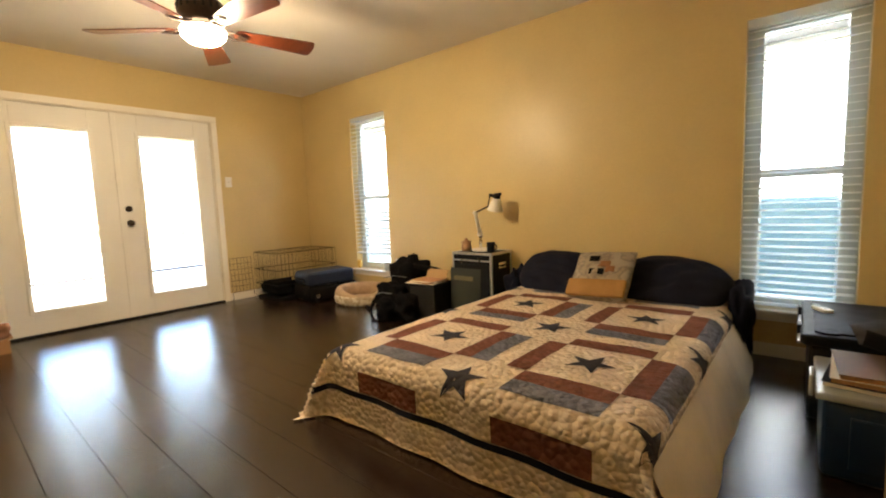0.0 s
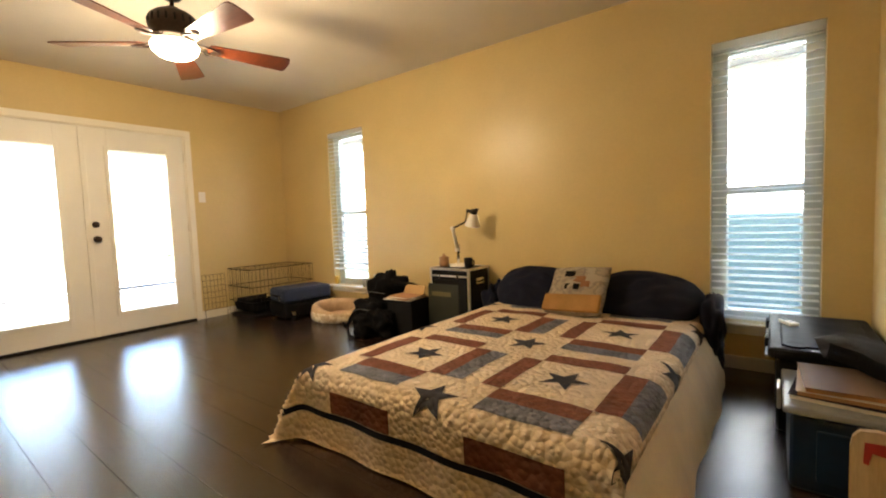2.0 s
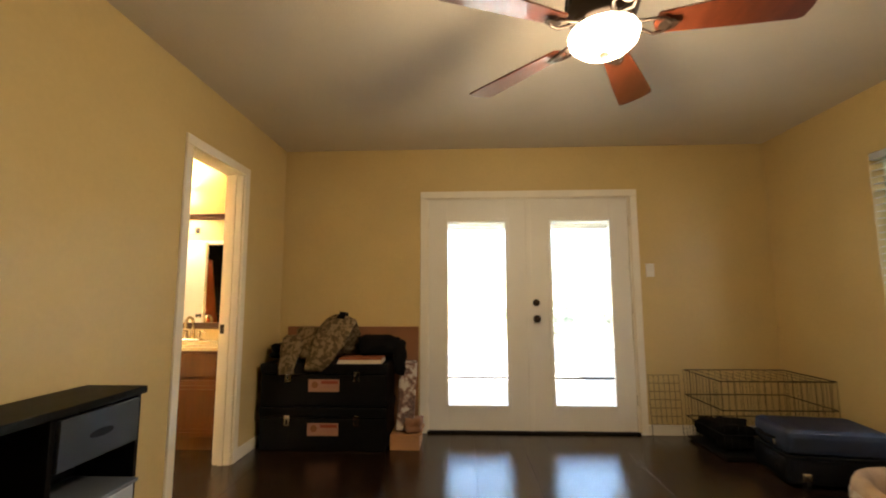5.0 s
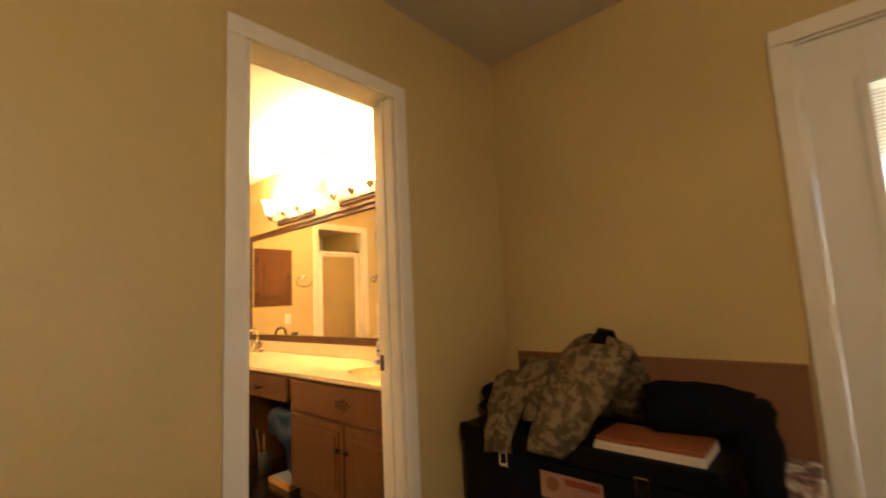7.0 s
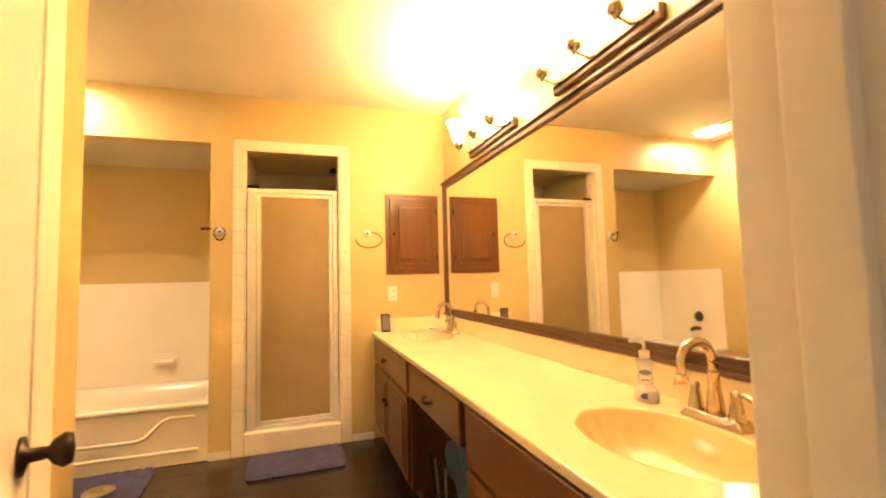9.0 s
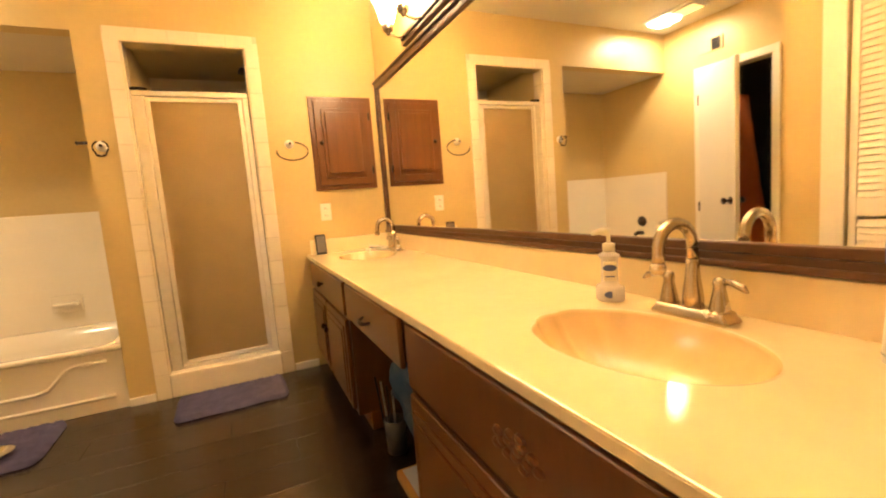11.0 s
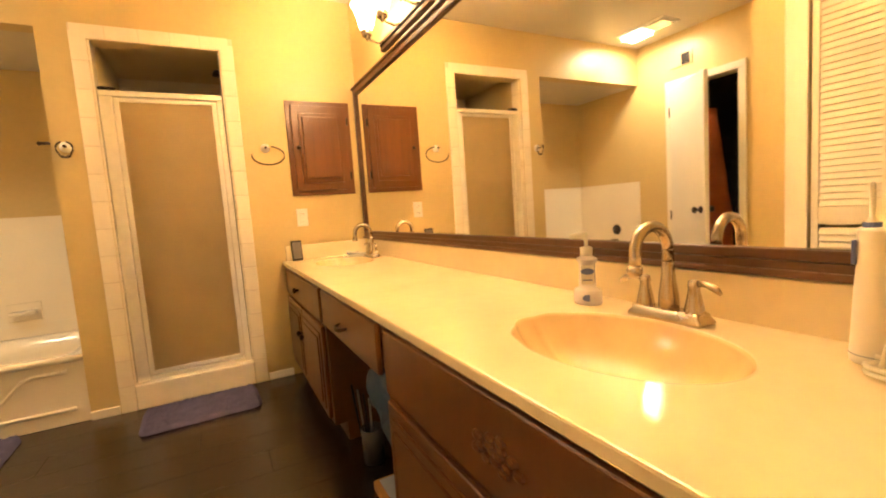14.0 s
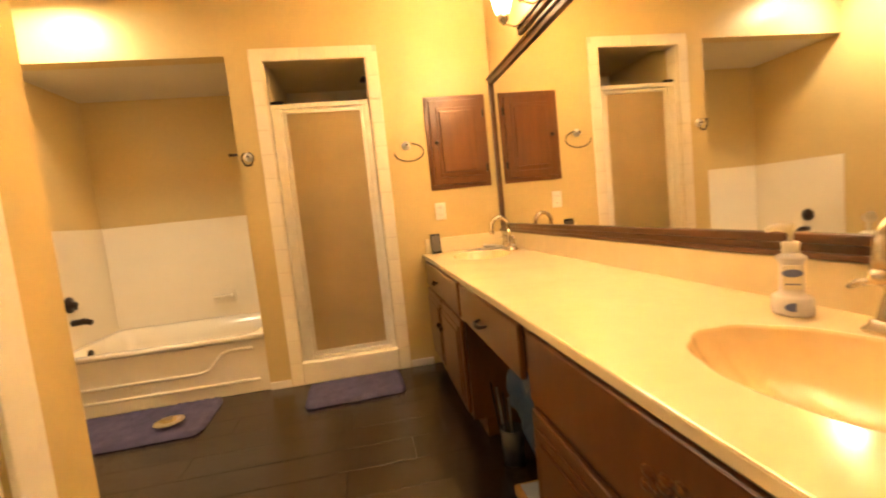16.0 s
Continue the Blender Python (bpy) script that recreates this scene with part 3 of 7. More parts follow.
# ---- outside ----
structure("ground", box(-400, 400, -400, 400, -0.5, -0.16), GRASS, "green lawn round the house")
structure("patio", box(-14.2, FW - 0.162, -1.5, 4.5, -0.2, -0.03), CONCRETE, "pale concrete patio slab")
# unseen block, added so that sun misses the deck box and side yard
structure("wing_sun_block", box(EW + 0.122, 7.0, IW - 3.0, BW + 0.16, -0.16, H + 0.15), SIDING, "unseen block beyond the end wall, added to shade the side yard")
structure("side_path", box(-6, 4, BW + 0.162, 6.4, -0.2, -0.1), CONCRETE, "pale concrete side yard")
structure("porch_ceiling", box(-9.6, FW - 0.162, -1.5, 4.5, 2.45, 2.56), PORCHM, "beige porch ceiling over the patio")
for yy in (-1.2, 4.2):
    solo("porch_post", box(-9.5, -9.36, yy, yy + 0.14, -0.03, 2.45, 0.01), TRIM, "square white porch post on the patio", "post", "porch posts")


def neighbour():
    hs = thing("neighbour_house", (0, 9.5, -0.16), "pale sided neighbouring house with a grey roof", "house")
    part("wall", box(-9, 8, 6.9, 14, -0.16, 2.9), SIDING, hs)
    for i in range(17):
        part("siding_board", box(-9, 8, 6.885 - 0.008, 6.9, -0.1 + i * 0.17, 0.06 + i * 0.17, 0.003), SIDING, hs)
    bm = bmesh.new()
    ol = [(6.5, 2.9), (14.4, 2.9), (10.4, 5.0)]
    a = [bm.verts.new((-9.4, y, z)) for y, z in ol]
    b = [bm.verts.new((8.4, y, z)) for y, z in ol]
    bm.faces.new(a)
    bm.faces.new(b[::-1])
    for i in range(3):
        bm.faces.new((a[i], b[i], b[(i + 1) % 3], a[(i + 1) % 3]))
    part("roof", bm, ROOFM, hs, "grey shingle roof")


neighbour()
solo("garden_shed_box", box(-1.4, 1.0, 5.6, 6.3, -0.1, 0.98, 0.03), TEALBIN, "teal plastic deck box against the neighbouring wall", "deck box")


def tree(x, y, h, seed):
    t = thing("shrub", (x, y, -0.16), "low leafy green shrub beyond the patio", "shrub", "garden shrubs")
    rnd = random.Random(seed)
    bm = tube([(x, y, -0.16), (x + 0.05, y, h * 0.3), (x - 0.05, y + 0.1, h * 0.42), (x, y, h * 0.5)], [0.08, 0.06, 0.04, 0.02], 8)
    for k in range(7):
        a, z = rnd.uniform(0, 6.28), rnd.uniform(0.05, 0.25) * h
        tube([(x, y, z), (x + math.cos(a) * h * 0.15, y + math.sin(a) * h * 0.15, z + h * 0.12), (x + math.cos(a) * h * 0.28, y + math.sin(a) * h * 0.28, z + h * 0.2)], [0.05, 0.035, 0.012], 6, bm)
    part("trunk", bm, BARK, t)
    verts, faces = [], []
    for k in range(2200):
        a, u = rnd.uniform(0, 6.28), rnd.uniform(-1, 1)
        r = h * 0.36 * rnd.uniform(0.35, 1) * (1 + 0.35 * noise.noise(Vector((a * 1.3, u * 2, seed))))
        c = Vector((x + 1.6 * r * math.cos(a) * math.sqrt(1 - u * u), y + 2.6 * r * math.sin(a) * math.sqrt(1 - u * u), h * 0.34 + r * u))
        e1 = Vector((rnd.uniform(-1, 1), rnd.uniform(-1, 1), rnd.uniform(-1, 1))).normalized() * rnd.uniform(0.08, 0.16)
        e2 = e1.cross(Vector((rnd.uniform(-1, 1), rnd.uniform(-1, 1), rnd.uniform(-1, 1)))).normalized() * 0.07
        i = len(verts)
        verts += [c - e1, c + e2, c + e1, c - e2]
        faces.append((i, i + 1, i + 2, i + 3))
    me = bpy.data.meshes.new("crown")
    me.from_pydata([v - Vector((x, y, -0.16)) for v in verts], [], faces)
    me.materials.append(LEAF)
    cr = new("crown", me)
    cr.parent = t


for i, (tx, ty, th) in enumerate(((-17.6, 3.4, 1.5), (-18.5, -1.9, 1.1), (-18.2, 7.0, 1.4))):
    tree(tx, ty, th, i + 3)
solo("garden_fence", box(-20.1, -20, -14, 16, -0.16, 1.7, 0.01), PINE, "weathered wooden fence at the end of the garden", "fence")

# ---- ceiling fan ----
FX, FY = -2.92, 1.06
fan_bulb = lamp("fan_bulb", "POINT", (FX, FY, 1.98), FAN_W, (1.0, 0.74, 0.44), 0.12)


def ceiling_fan():
    f = thing("ceiling_fan", (FX, FY, H), "bronze ceiling fan with five cherry blades and a lit bowl", "ceiling fan")
    part("canopy", lathe([(0.0, H), (0.074, H - 0.001), (0.078, H - 0.018), (0.074, H - 0.03), (0.068, H - 0.075), (0.045, H - 0.105), (0.022, H - 0.115), (0.0, H - 0.116)], (FX, FY, 0), 28), BRONZE, f, "", True)
    part("downrod", lathe([(0.012, H - 0.11), (0.012, H - 0.175)], (FX, FY, 0), 12), BRONZE, f, "", True)
    mo = part("housing", lathe([(0.0, H - 0.160), (0.045, H - 0.162), (0.055, H - 0.176), (0.095, H - 0.190), (0.126, H - 0.215), (0.135, H - 0.255), (0.130, H - 0.290), (0.112, H - 0.312), (0.118, H - 0.322), (0.105, H - 0.342), (0.06, H - 0.352), (0.0, H - 0.353)], (FX, FY, 0), 32), BRONZE, f, "", True)
    for k in range(20):
        a = 2 * math.pi * k / 20
        part("vent_slot", box(0.128, 0.1365, -0.006, 0.006, -0.02, 0.02, m=Matrix.Translation((FX, FY, H - 0.252)) @ Matrix.Rotation(a, 4, "Z")), BLACK, mo)
    part("light_ring", lathe([(0.05, H - 0.350), (0.080, H - 0.358), (0.082, H - 0.372), (0.06, H - 0.376)], (FX, FY, 0), 28), BRONZE, f, "", True)
    part("glass_bowl", lathe([(0.070, H - 0.374), (0.124, H - 0.368), (0.130, H - 0.378), (0.122, H - 0.408), (0.092, H - 0.436), (0.048, H - 0.451), (0.0, H - 0.453)], (FX, FY, 0), 32), OPAL, f, "lit white glass bowl", True)
    part("finial", lathe([(0.018, H - 0.452), (0.019, H - 0.460), (0.009, H - 0.470), (0.0, H - 0.474)], (FX, FY, 0), 14), BRONZE, f, "", True)
    tilt = pose(0, 0, 0, -13, 0, 0)
    for k in range(5):
        a = radians(FAN_TURN + 72 * k)
        m = Matrix.Translation((FX, FY, H - 0.362)) @ Matrix.Rotation(a, 4, "Z") @ tilt
        ol = [(0.19, -0.046), (0.30, -0.056), (0.48, -0.070), (0.655, -0.080), (0.672, -0.074), (0.684, -0.03), (0.684, 0.03), (0.672, 0.074), (0.655, 0.080), (0.48, 0.070), (0.30, 0.056), (0.19, 0.046), (0.175, 0.0)]
        bm = prism(ol, 0.007)
        bmesh.ops.transform(bm, matrix=m @ Matrix.Rotation(radians(90), 4, "X"), verts=bm.verts[:])
        bl = part("blade", bm, FANWOOD, f, "glossy cherry wood fan blade")
        for s in (-1, 1):
            pts = [(0.10, s * 0.012, 0.02), (0.14, s * 0.022, 0.0), (0.175, s * 0.036, -0.012), (0.21, s * 0.030, -0.012), (0.232, s * 0.008, -0.012)]
            part("blade_iron", tube([m @ Vector(p) for p in pts], 0.0065, 6), BRONZE, bl, "scrolled bronze blade iron", True)
        part("iron_plate", lathe([(0.026, -0.016), (0.024, -0.010), (0.0, -0.009)], n=14, m=m @ Matrix.Translation((0.222, 0, 0)) @ Matrix.Diagonal((1.3, 1, 1, 1))), BRONZE, bl)


ceiling_fan()

# ---- bed ----
QX0, QX1, QY0, QY1, QT, QR = -1.83, -0.37, 1.06, 3.15, 0.36, 0.075


def fold(s, lo, hi):
    """Across one way of the bed: where the cloth lies and how far it hangs down."""
    a, b = lo + QR, hi - QR
    if a <= s <= b:
        return s, 0.0
    sign, d = (1, s - b) if s > b else (-1, a - s)
    base = b if s > b else a
    if d < QR * math.pi / 2:
        return base + sign * QR * math.sin(d / QR), QR * (1 - math.cos(d / QR))
    return base + sign * QR, QR + d - QR * math.pi / 2


def drape(u, v):
    x, dx = fold(u, QX0, QX1)
    y, dy = fold(v, QY0, 9.0)
    drop = max(dx, dy) + 0.15 * min(dx, dy)
    corner = min(dx, dy)
    side = -1 if u < -1 else 1
    if side < 0:
        x -= 0.36 * corner
        y -= 0.30 * corner
    else:
        x += 0.25 * corner
        y -= 0.2 * corner
    hang = min(drop, QT)
    wave = 0.010 * math.sin(u * 17 + 1.3 * math.sin(v * 5)) * min(1, dy * 6) + 0.005 * math.sin(v * 9) * min(1, dx * 6)
    if dy > dx:
        y -= 0.6 * wave - 0.03 * hang
    else:
        x += side * (0.6 * wave + (0.10 if side < 0 else 0.02) * hang)
    if drop > QT - 0.006:
        extra = drop - QT + 0.006
        if dy > dx:
            y -= extra
        else:
            x += side * extra
    z = max(QT - drop, 0.006)
    if drop < 0.02:
        z += 0.008 * noise.noise(Vector((u * 3.2, v * 3.2, 1))) + 0.004 * noise.noise(Vector((u * 9, v * 9, 2)))
    return Vector((x, y, z))


def drape_lift(u, v, lift):
    e = 0.006
    p = drape(u, v)
    n = (drape(u + e, v) - drape(u - e, v)).cross(drape(u, v + e) - drape(u, v - e))
    return p + (n.normalized() if n.length > 1e-9 else Vector((0, 0, 1))) * lift


def draped_sheet(u0, u1, v0, v1, step, lift):
    bm = bmesh.new()
    nu, nv = max(2, round((u1 - u0) / step)), max(2, round((v1 - v0) / step))
    grid = [[bm.verts.new(drape_lift(u0 + (u1 - u0) * i / nu, v0 + (v1 - v0) * j / nv, lift)) for j in range(nv + 1)] for i in range(nu + 1)]
    for i in range(nu):
        for j in range(nv):
            bm.faces.new((grid[i][j], grid[i + 1][j], grid[i + 1][j + 1], grid[i][j + 1]))
    return bm


def quilt():
    q = thing("quilt", (-1.0, 2.1, 0.4), "cream patchwork quilt with dark stars and rust and slate stripes", "quilt")
    part("quilt_body", draped_sheet(-2.12, -0.125, 0.725, 2.98, 0.022, 0.004), CREAM, q, "cream quilted cotton", True)
    cw, ch = 0.363, 0.400
    for k in range(-2, 3):
        for j in range(-2, 4):
            cx, cy = -1.065 + cw * k, 1.915 + ch * j
            if j == 3:
                continue
            if (k + j) % 2 == 0:
                bm = bmesh.new()
                a0 = radians(90 + 14 * math.sin(k * 3 + j * 5))
                ring = []
                for i in range(10):
                    r = 0.106 if i % 2 == 0 else 0.044
                    a = a0 + i * math.pi / 5
                    ring.append((cx + r * math.cos(a), cy + r * math.sin(a)))
                c = bm.verts.new(drape_lift(cx, cy, 0.0075))
                inner, outer = [], []
                for i in range(40):
                    i0, f = divmod(i, 4)
                    p, q2 = ring[i0], ring[(i0 + 1) % 10]
                    px, py = p[0] + (q2[0] - p[0]) * f / 4, p[1] + (q2[1] - p[1]) * f / 4
                    outer.append(bm.verts.new(drape_lift(px, py, 0.0075)))
                    inner.append(bm.verts.new(drape_lift((px + cx) / 2, (py + cy) / 2, 0.0078)))
                for i in range(40):
                    n2 = (i + 1) % 40
                    bm.faces.new((outer[i], outer[n2], inner[n2], inner[i]))
                    bm.faces.new((inner[i], inner[n2], c))
                part("star_patch", bm, STARC, q, "charcoal star patch", True)
            else:
                for b, m in ((0, RED), (1, BLUE), (3, RED)):
                    if k % 2:
                        v1 = cy + ch / 2 - b * ch / 4
                        bm = draped_sheet(cx - cw / 2, cx + cw / 2, v1 - ch / 4, v1, 0.022, 0.0065)
                    else:
                        u0 = cx - cw / 2 + b * cw / 4
                        bm = draped_sheet(u0, u0 + cw / 4, cy - ch / 2, cy + ch / 2, 0.022, 0.0065)
                    part("stripe_patch", bm, m, q, "rust striped patch" if m is RED else "slate blue striped patch", True)
    e = 0.030
    part("navy_band", draped_sheet(-1.985, -0.15, 0.913 - e, 0.913, 0.02, 0.0068), NAVY, q, "navy border strip", True)
    part("navy_band", draped_sheet(-1.985 - e, -1.985, 0.913 - e, 2.95, 0.02, 0.0068), NAVY, q, "navy border strip", True)
    part("navy_band", draped_sheet(-0.157, -0.157 + e, 0.913 - e, 2.9, 0.02, 0.0068), NAVY, q, "navy border strip", True)


def bed():
    b = thing("bed", ((QX0 + QX1) / 2, 2.1, 0), "double bed with a low mattress and cream sheet", "bed")
    part("box_spring", box(QX0 + 0.03, QX1 - 0.02, QY0 + 0.13, QY1, 0.0, 0.16, 0.02), LINEN, b)
    part("mattress", box(QX0 + 0.018, QX1 - 0.018, QY0 + 0.09, QY1, 0.165, QT - 0.006, 0.065, seg=4), LINEN, b)
    # sheet hanging to the floor along the window side
    bm = bmesh.new()
    rows = []
    for i in range(60):
        y = 1.06 + i * 0.033
        w = 0.005 * math.sin(i * 0.5) + 0.010 * math.sin(i * 0.17 + 1)
        rows.append([bm.verts.new((QX1 + 0.012 + 0.105 * (t ** 0.8) + w * t, y, 0.27 * (1 - t) + 0.004)) for t in (0, 0.25, 0.5, 0.75, 1.0)])
    for a, c in zip(rows, rows[1:]):
        for k in range(4):
            bm.faces.new((a[k], a[k + 1], c[k + 1], c[k]))
    part("hanging_sheet", bm, LINEN, b, "cream sheet hanging to the floor", True)


def pillow_mesh(size, m, pinch=0.5, n=18, seed=0):
    bm = bmesh.new()
    sx, sy, sz = size
    for side in (1, -1):
        grid = []
        for i in range(n + 1):
            row = []
            for j in range(n + 1):
                u, v = 2 * i / n - 1, 2 * j / n - 1
                t = max(0, 1 - abs(u) ** 2.4) ** 0.55 * max(0, 1 - abs(v) ** 2.4) ** 0.55
                sh = 1 - 0.4 * pinch * abs(u * v) ** 1.6 - 0.04 * (1 - abs(v)) * abs(u) ** 3 + 0.03 * noise.noise(Vector((u * 1.7, v * 1.7, seed + 5)))
                z = side * sz / 2 * t * (1 + 0.18 * noise.noise(Vector((u * 2 + seed, v * 2, side))))
                z += 0.13 * sz * noise.noise(Vector((u * 4, v * 4, seed))) * t
                row.append(bm.verts.new(m @ Vector((u * sx / 2 * sh, v * sy / 2 * sh, z))))
            grid.append(row)
        for i in range(n):
            for j in range(n):
                bm.faces.new((grid[i][j], grid[i + 1][j], grid[i + 1][j + 1], grid[i][j + 1]))
    bmesh.ops.remove_doubles(bm, verts=bm.verts[:], dist=1e-4)
    return bm


bed()
quilt()
solo("pillow", pillow_mesh((0.74, 0.46, 0.23), pose(-1.47, 2.95, 0.452, 44, 4, 3), pinch=0.8, n=26), NAVY, "plump dark navy pillow leaning on the wall", "pillow", "navy pillows", smooth=True)
solo("pillow", pillow_mesh((0.82, 0.46, 0.23), pose(-0.76, 2.96, 0.448, 43, -2, -4), pinch=0.9, n=26, seed=4), NAVY, "plump dark navy pillow leaning on the wall", "pillow", "navy pillows", smooth=True)
dp = thing("throw_pillow", (-1.10, 2.75, 0.37), "square printed throw pillow with a tan lower band", "pillow")
pm = pose(-1.10, 2.75, 0.515, 50, -3, -3)
part("cover", pillow_mesh((0.42, 0.39, 0.115), pm, pinch=0.12, seed=9), PICTURE, dp, "", True)
part("tan_band", box(-0.195, 0.195, -0.185, -0.06, 0.030, 0.062, 0.012, m=pm), TAN, dp, "tan cloth band")
for i, (a, b, c) in enumerate(((-0.05, 0.10, 0.035), (0.02, 0.06, 0.045), (-0.02, 0.0, 0.05), (0.07, 0.02, 0.03))):
    part("print", box(a - c, a + c, b - 0.022, b + 0.022, 0.050, 0.0605, 0.004, m=pm), [FABRIC_BK, CARD, FABRIC_BK, CARD][i], dp, "dark printed motif")
solo("blanket", lump((-0.345, 2.99, 0.0), (0.14, 0.30, 0.43), 3, 0.22, 4, power=0.35), NAVY, "dark navy blanket bunched at the bed's side", "blanket", smooth=True)
solo("blanket", lump((-1.88, 3.0, 0.0), (0.16, 0.28, 0.44), 8, 0.2, 4, power=0.35), NAVY, "dark navy blanket hanging at the bed head", "blanket", smooth=True)
solo("sneaker", lump((-1.98, 1.17, 0.0), (0.20, 0.10, 0.09), 5, 0.12, 3, power=0.4), NAVY, "dark shoe half under the quilt's corner", "shoe", smooth=True)


# ---- equipment case used as a nightstand ----
def flight_case(x0, x1, y0, y1, h):
    c = thing("equipment_case", ((x0 + x1) / 2, (y0 + y1) / 2, 0), "black equipment case with aluminium edges used as a nightstand", "case")
    part("body", box(x0 + 0.004, x1 - 0.004, y0 + 0.004, y1 - 0.004, 0.0, h - 0.004, 0.004), BLACKM, c)
    w = 0.020
    for x in (x0, x1 - w):
        for y in (y0, y1 - w):
            part("corner_angle", box(x, x + w, y, y + w, 0.002, h - w, 0.002), ALU, c, "aluminium edge")
    for y in (y0, y1 - w):
        part("top_angle", box(x0, x1, y, y + w, h - w, h, 0.002), ALU, c, "aluminium edge")
    for x in (x0, x1 - w):
        part("top_angle", box(x, x + w, y0 + w, y1 - w, h - w, h, 0.002), ALU, c, "aluminium edge")
    part("lid_strip", box(x0 + w, x1 - w, y0 - 0.003, y0 + 0.004, h - 0.075, h - 0.062, 0.001), ALU, c, "aluminium lid strip")
    part("front_panel", box(x0 + 0.03, x1 - 0.03, y0 - 0.002, y0 + 0.004, 0.03, h - 0.10, 0.004), BLACK, c)
    for x in (x0 + 0.10, x1 - 0.13):
        part("latch", box(x, x + 0.022, y0 - 0.008, y0 - 0.001, h - 0.09, h - 0.055, 0.002), CHROME, c, "small chrome latch")
    hd = part("side_handle", box(x1 - 0.004, x1 + 0.005, (y0 + y1) / 2 - 0.06, (y0 + y1) / 2 + 0.06, h - 0.14, h - 0.09, 0.003), CHROME, c)
    part("grip", tube([(x1 + 0.006, (y0 + y1) / 2 - 0.05, h - 0.11), (x1 + 0.02, (y0 + y1) / 2 - 0.045, h - 0.12), (x1 + 0.02, (y0 + y1) / 2 + 0.045, h - 0.12), (x1 + 0.006, (y0 + y1) / 2 + 0.05, h - 0.11)], 0.005, 6), BLACK, hd)
    return c


NX0, NX1, NY0, NY1, NH = -2.48, -2.06, 2.86, 3.185, 0.61
flight_case(NX0, NX1, NY0, NY1, NH)
bk = thing("green_binder", (-2.42, 2.83, 0), "dark green board leaning against the equipment case", "board")
part("board", box(-2.50, -2.17, -0.012, 0.0, 0, 0.47, 0.003, m=Matrix.Translation((0, 2.845, 0)) @ Matrix.Rotation(radians(-3), 4, "X") @ Matrix.Translation((0, 0, 0))), GREENB, bk)
part("label_strip", box(-2.46, -2.25, -0.0145, -0.012, 0.36, 0.40, 0.001, m=Matrix.Translation((0, 2.845, 0)) @ Matrix.Rotation(radians(-3), 4, "X")), mat("olive_label", (0.12, 0.10, 0.04), 0.6), bk, "olive label strip")


def desk_lamp(x, y, z):
    """A jointed lamp on a weighted plate: a white lower arm, a thin dark upper arm, a tilted bell shade."""
    d = thing("desk_lamp", (x, y, z), "white jointed desk lamp with a bell shade", "desk lamp")
    part("base", lathe([(0.0, z), (0.098, z), (0.100, z + 0.010), (0.088, z + 0.020), (0.0, z + 0.024)], (x + 0.02, y, 0), 28, m=None), WHITEP, d, "", True)
    part("post", lathe([(0.013, z + 0.02), (0.012, z + 0.06), (0.017, z + 0.066), (0.017, z + 0.085)], (x - 0.005, y, 0), 14), CHROME, d, "", True)
    e0, e1, e2 = Vector((x - 0.012, y, z + 0.145)), Vector((x - 0.055, y, z + 0.340)), Vector((x + 0.085, y - 0.005, z + 0.392))
    for s in (-0.010, 0.010):
        part("bracket", tube([(x - 0.005, y + s, z + 0.08), (e0.x + 0.008, y + s, e0.z - 0.02), (e0.x, y + s, e0.z)], 0.007, 6), BLACK, d, "black pivot bracket", True)
        part("lower_arm", tube([(e0.x, y + s, e0.z), (e1.x, y + s, e1.z)], 0.0095, 8), WHITEP, d, "", True)
        part("upper_arm", tube([(e1.x, y + s * 0.8, e1.z), (e2.x, e2.y + s * 0.8, e2.z)], 0.0058, 6), BLACK, d, "thin black upper arm")
    coil = [Vector((e0.x + 0.022 + 0.006 * math.cos(i * 1.05), y + 0.006 * math.sin(i * 1.05), e0.z - 0.03 + 0.085 * i / 60)) for i in range(61)]
    part("spring", tube(coil, 0.0014, 5), SMOKE, d, "tension spring", True)
    for e in (e0, e1):
        part("joint", lathe([(0.0, -0.017), (0.017, -0.017), (0.017, 0.017), (0.0, 0.017)], e, 16, axis="y"), WHITEP, d)
    m = Matrix.Translation(Vector((x + 0.170, y - 0.005, z + 0.418))) @ pose(0, 0, 0, 6, 14, 0)
    part("shade", lathe([(0.026, 0.042), (0.036, 0.038), (0.043, 0.014), (0.057, -0.030), (0.067, -0.058), (0.069, -0.063), (0.065, -0.062), (0.053, -0.029), (0.039, 0.011), (0.022, 0.037)], n=30, m=m), WHITEP, d, "white bell shade", True)
    part("shade_cap", lathe([(0.0, 0.088), (0.024, 0.086), (0.031, 0.072), (0.031, 0.046), (0.027, 0.043)], n=22, m=m), BLACK, d, "black shade cap", True)
    part("switch", box(0.012, 0.040, -0.010, 0.010, 0.078, 0.098, 0.004, m=m), BLACK, d)
    part("knuckle", box(-0.078, -0.028, -0.010, 0.010, 0.046, 0.072, 0.004, m=m), BLACK, d, "black shade bracket")
    part("link", tube([e2, m @ Vector((-0.07, 0, 0.056))], 0.006, 6), BLACK, d)


desk_lamp(-2.285, 3.04, NH)


def jar(x, y, z):
    j = thing("wooden_jar", (x, y, z), "small tan lidded jar on the equipment case", "jar")
    part("body", lathe([(0.0, z), (0.040, z), (0.044, z + 0.03), (0.041, z + 0.075), (0.0, z + 0.076)], (x, y, 0), 22), TANPOT, j, "", True)
    part("lid", lathe([(0.046, z + 0.076), (0.046, z + 0.085), (0.02, z + 0.094), (0.012, z + 0.10), (0.013, z + 0.112), (0.0, z + 0.116)], (x, y, 0), 22), TANPOT, j, "", True)


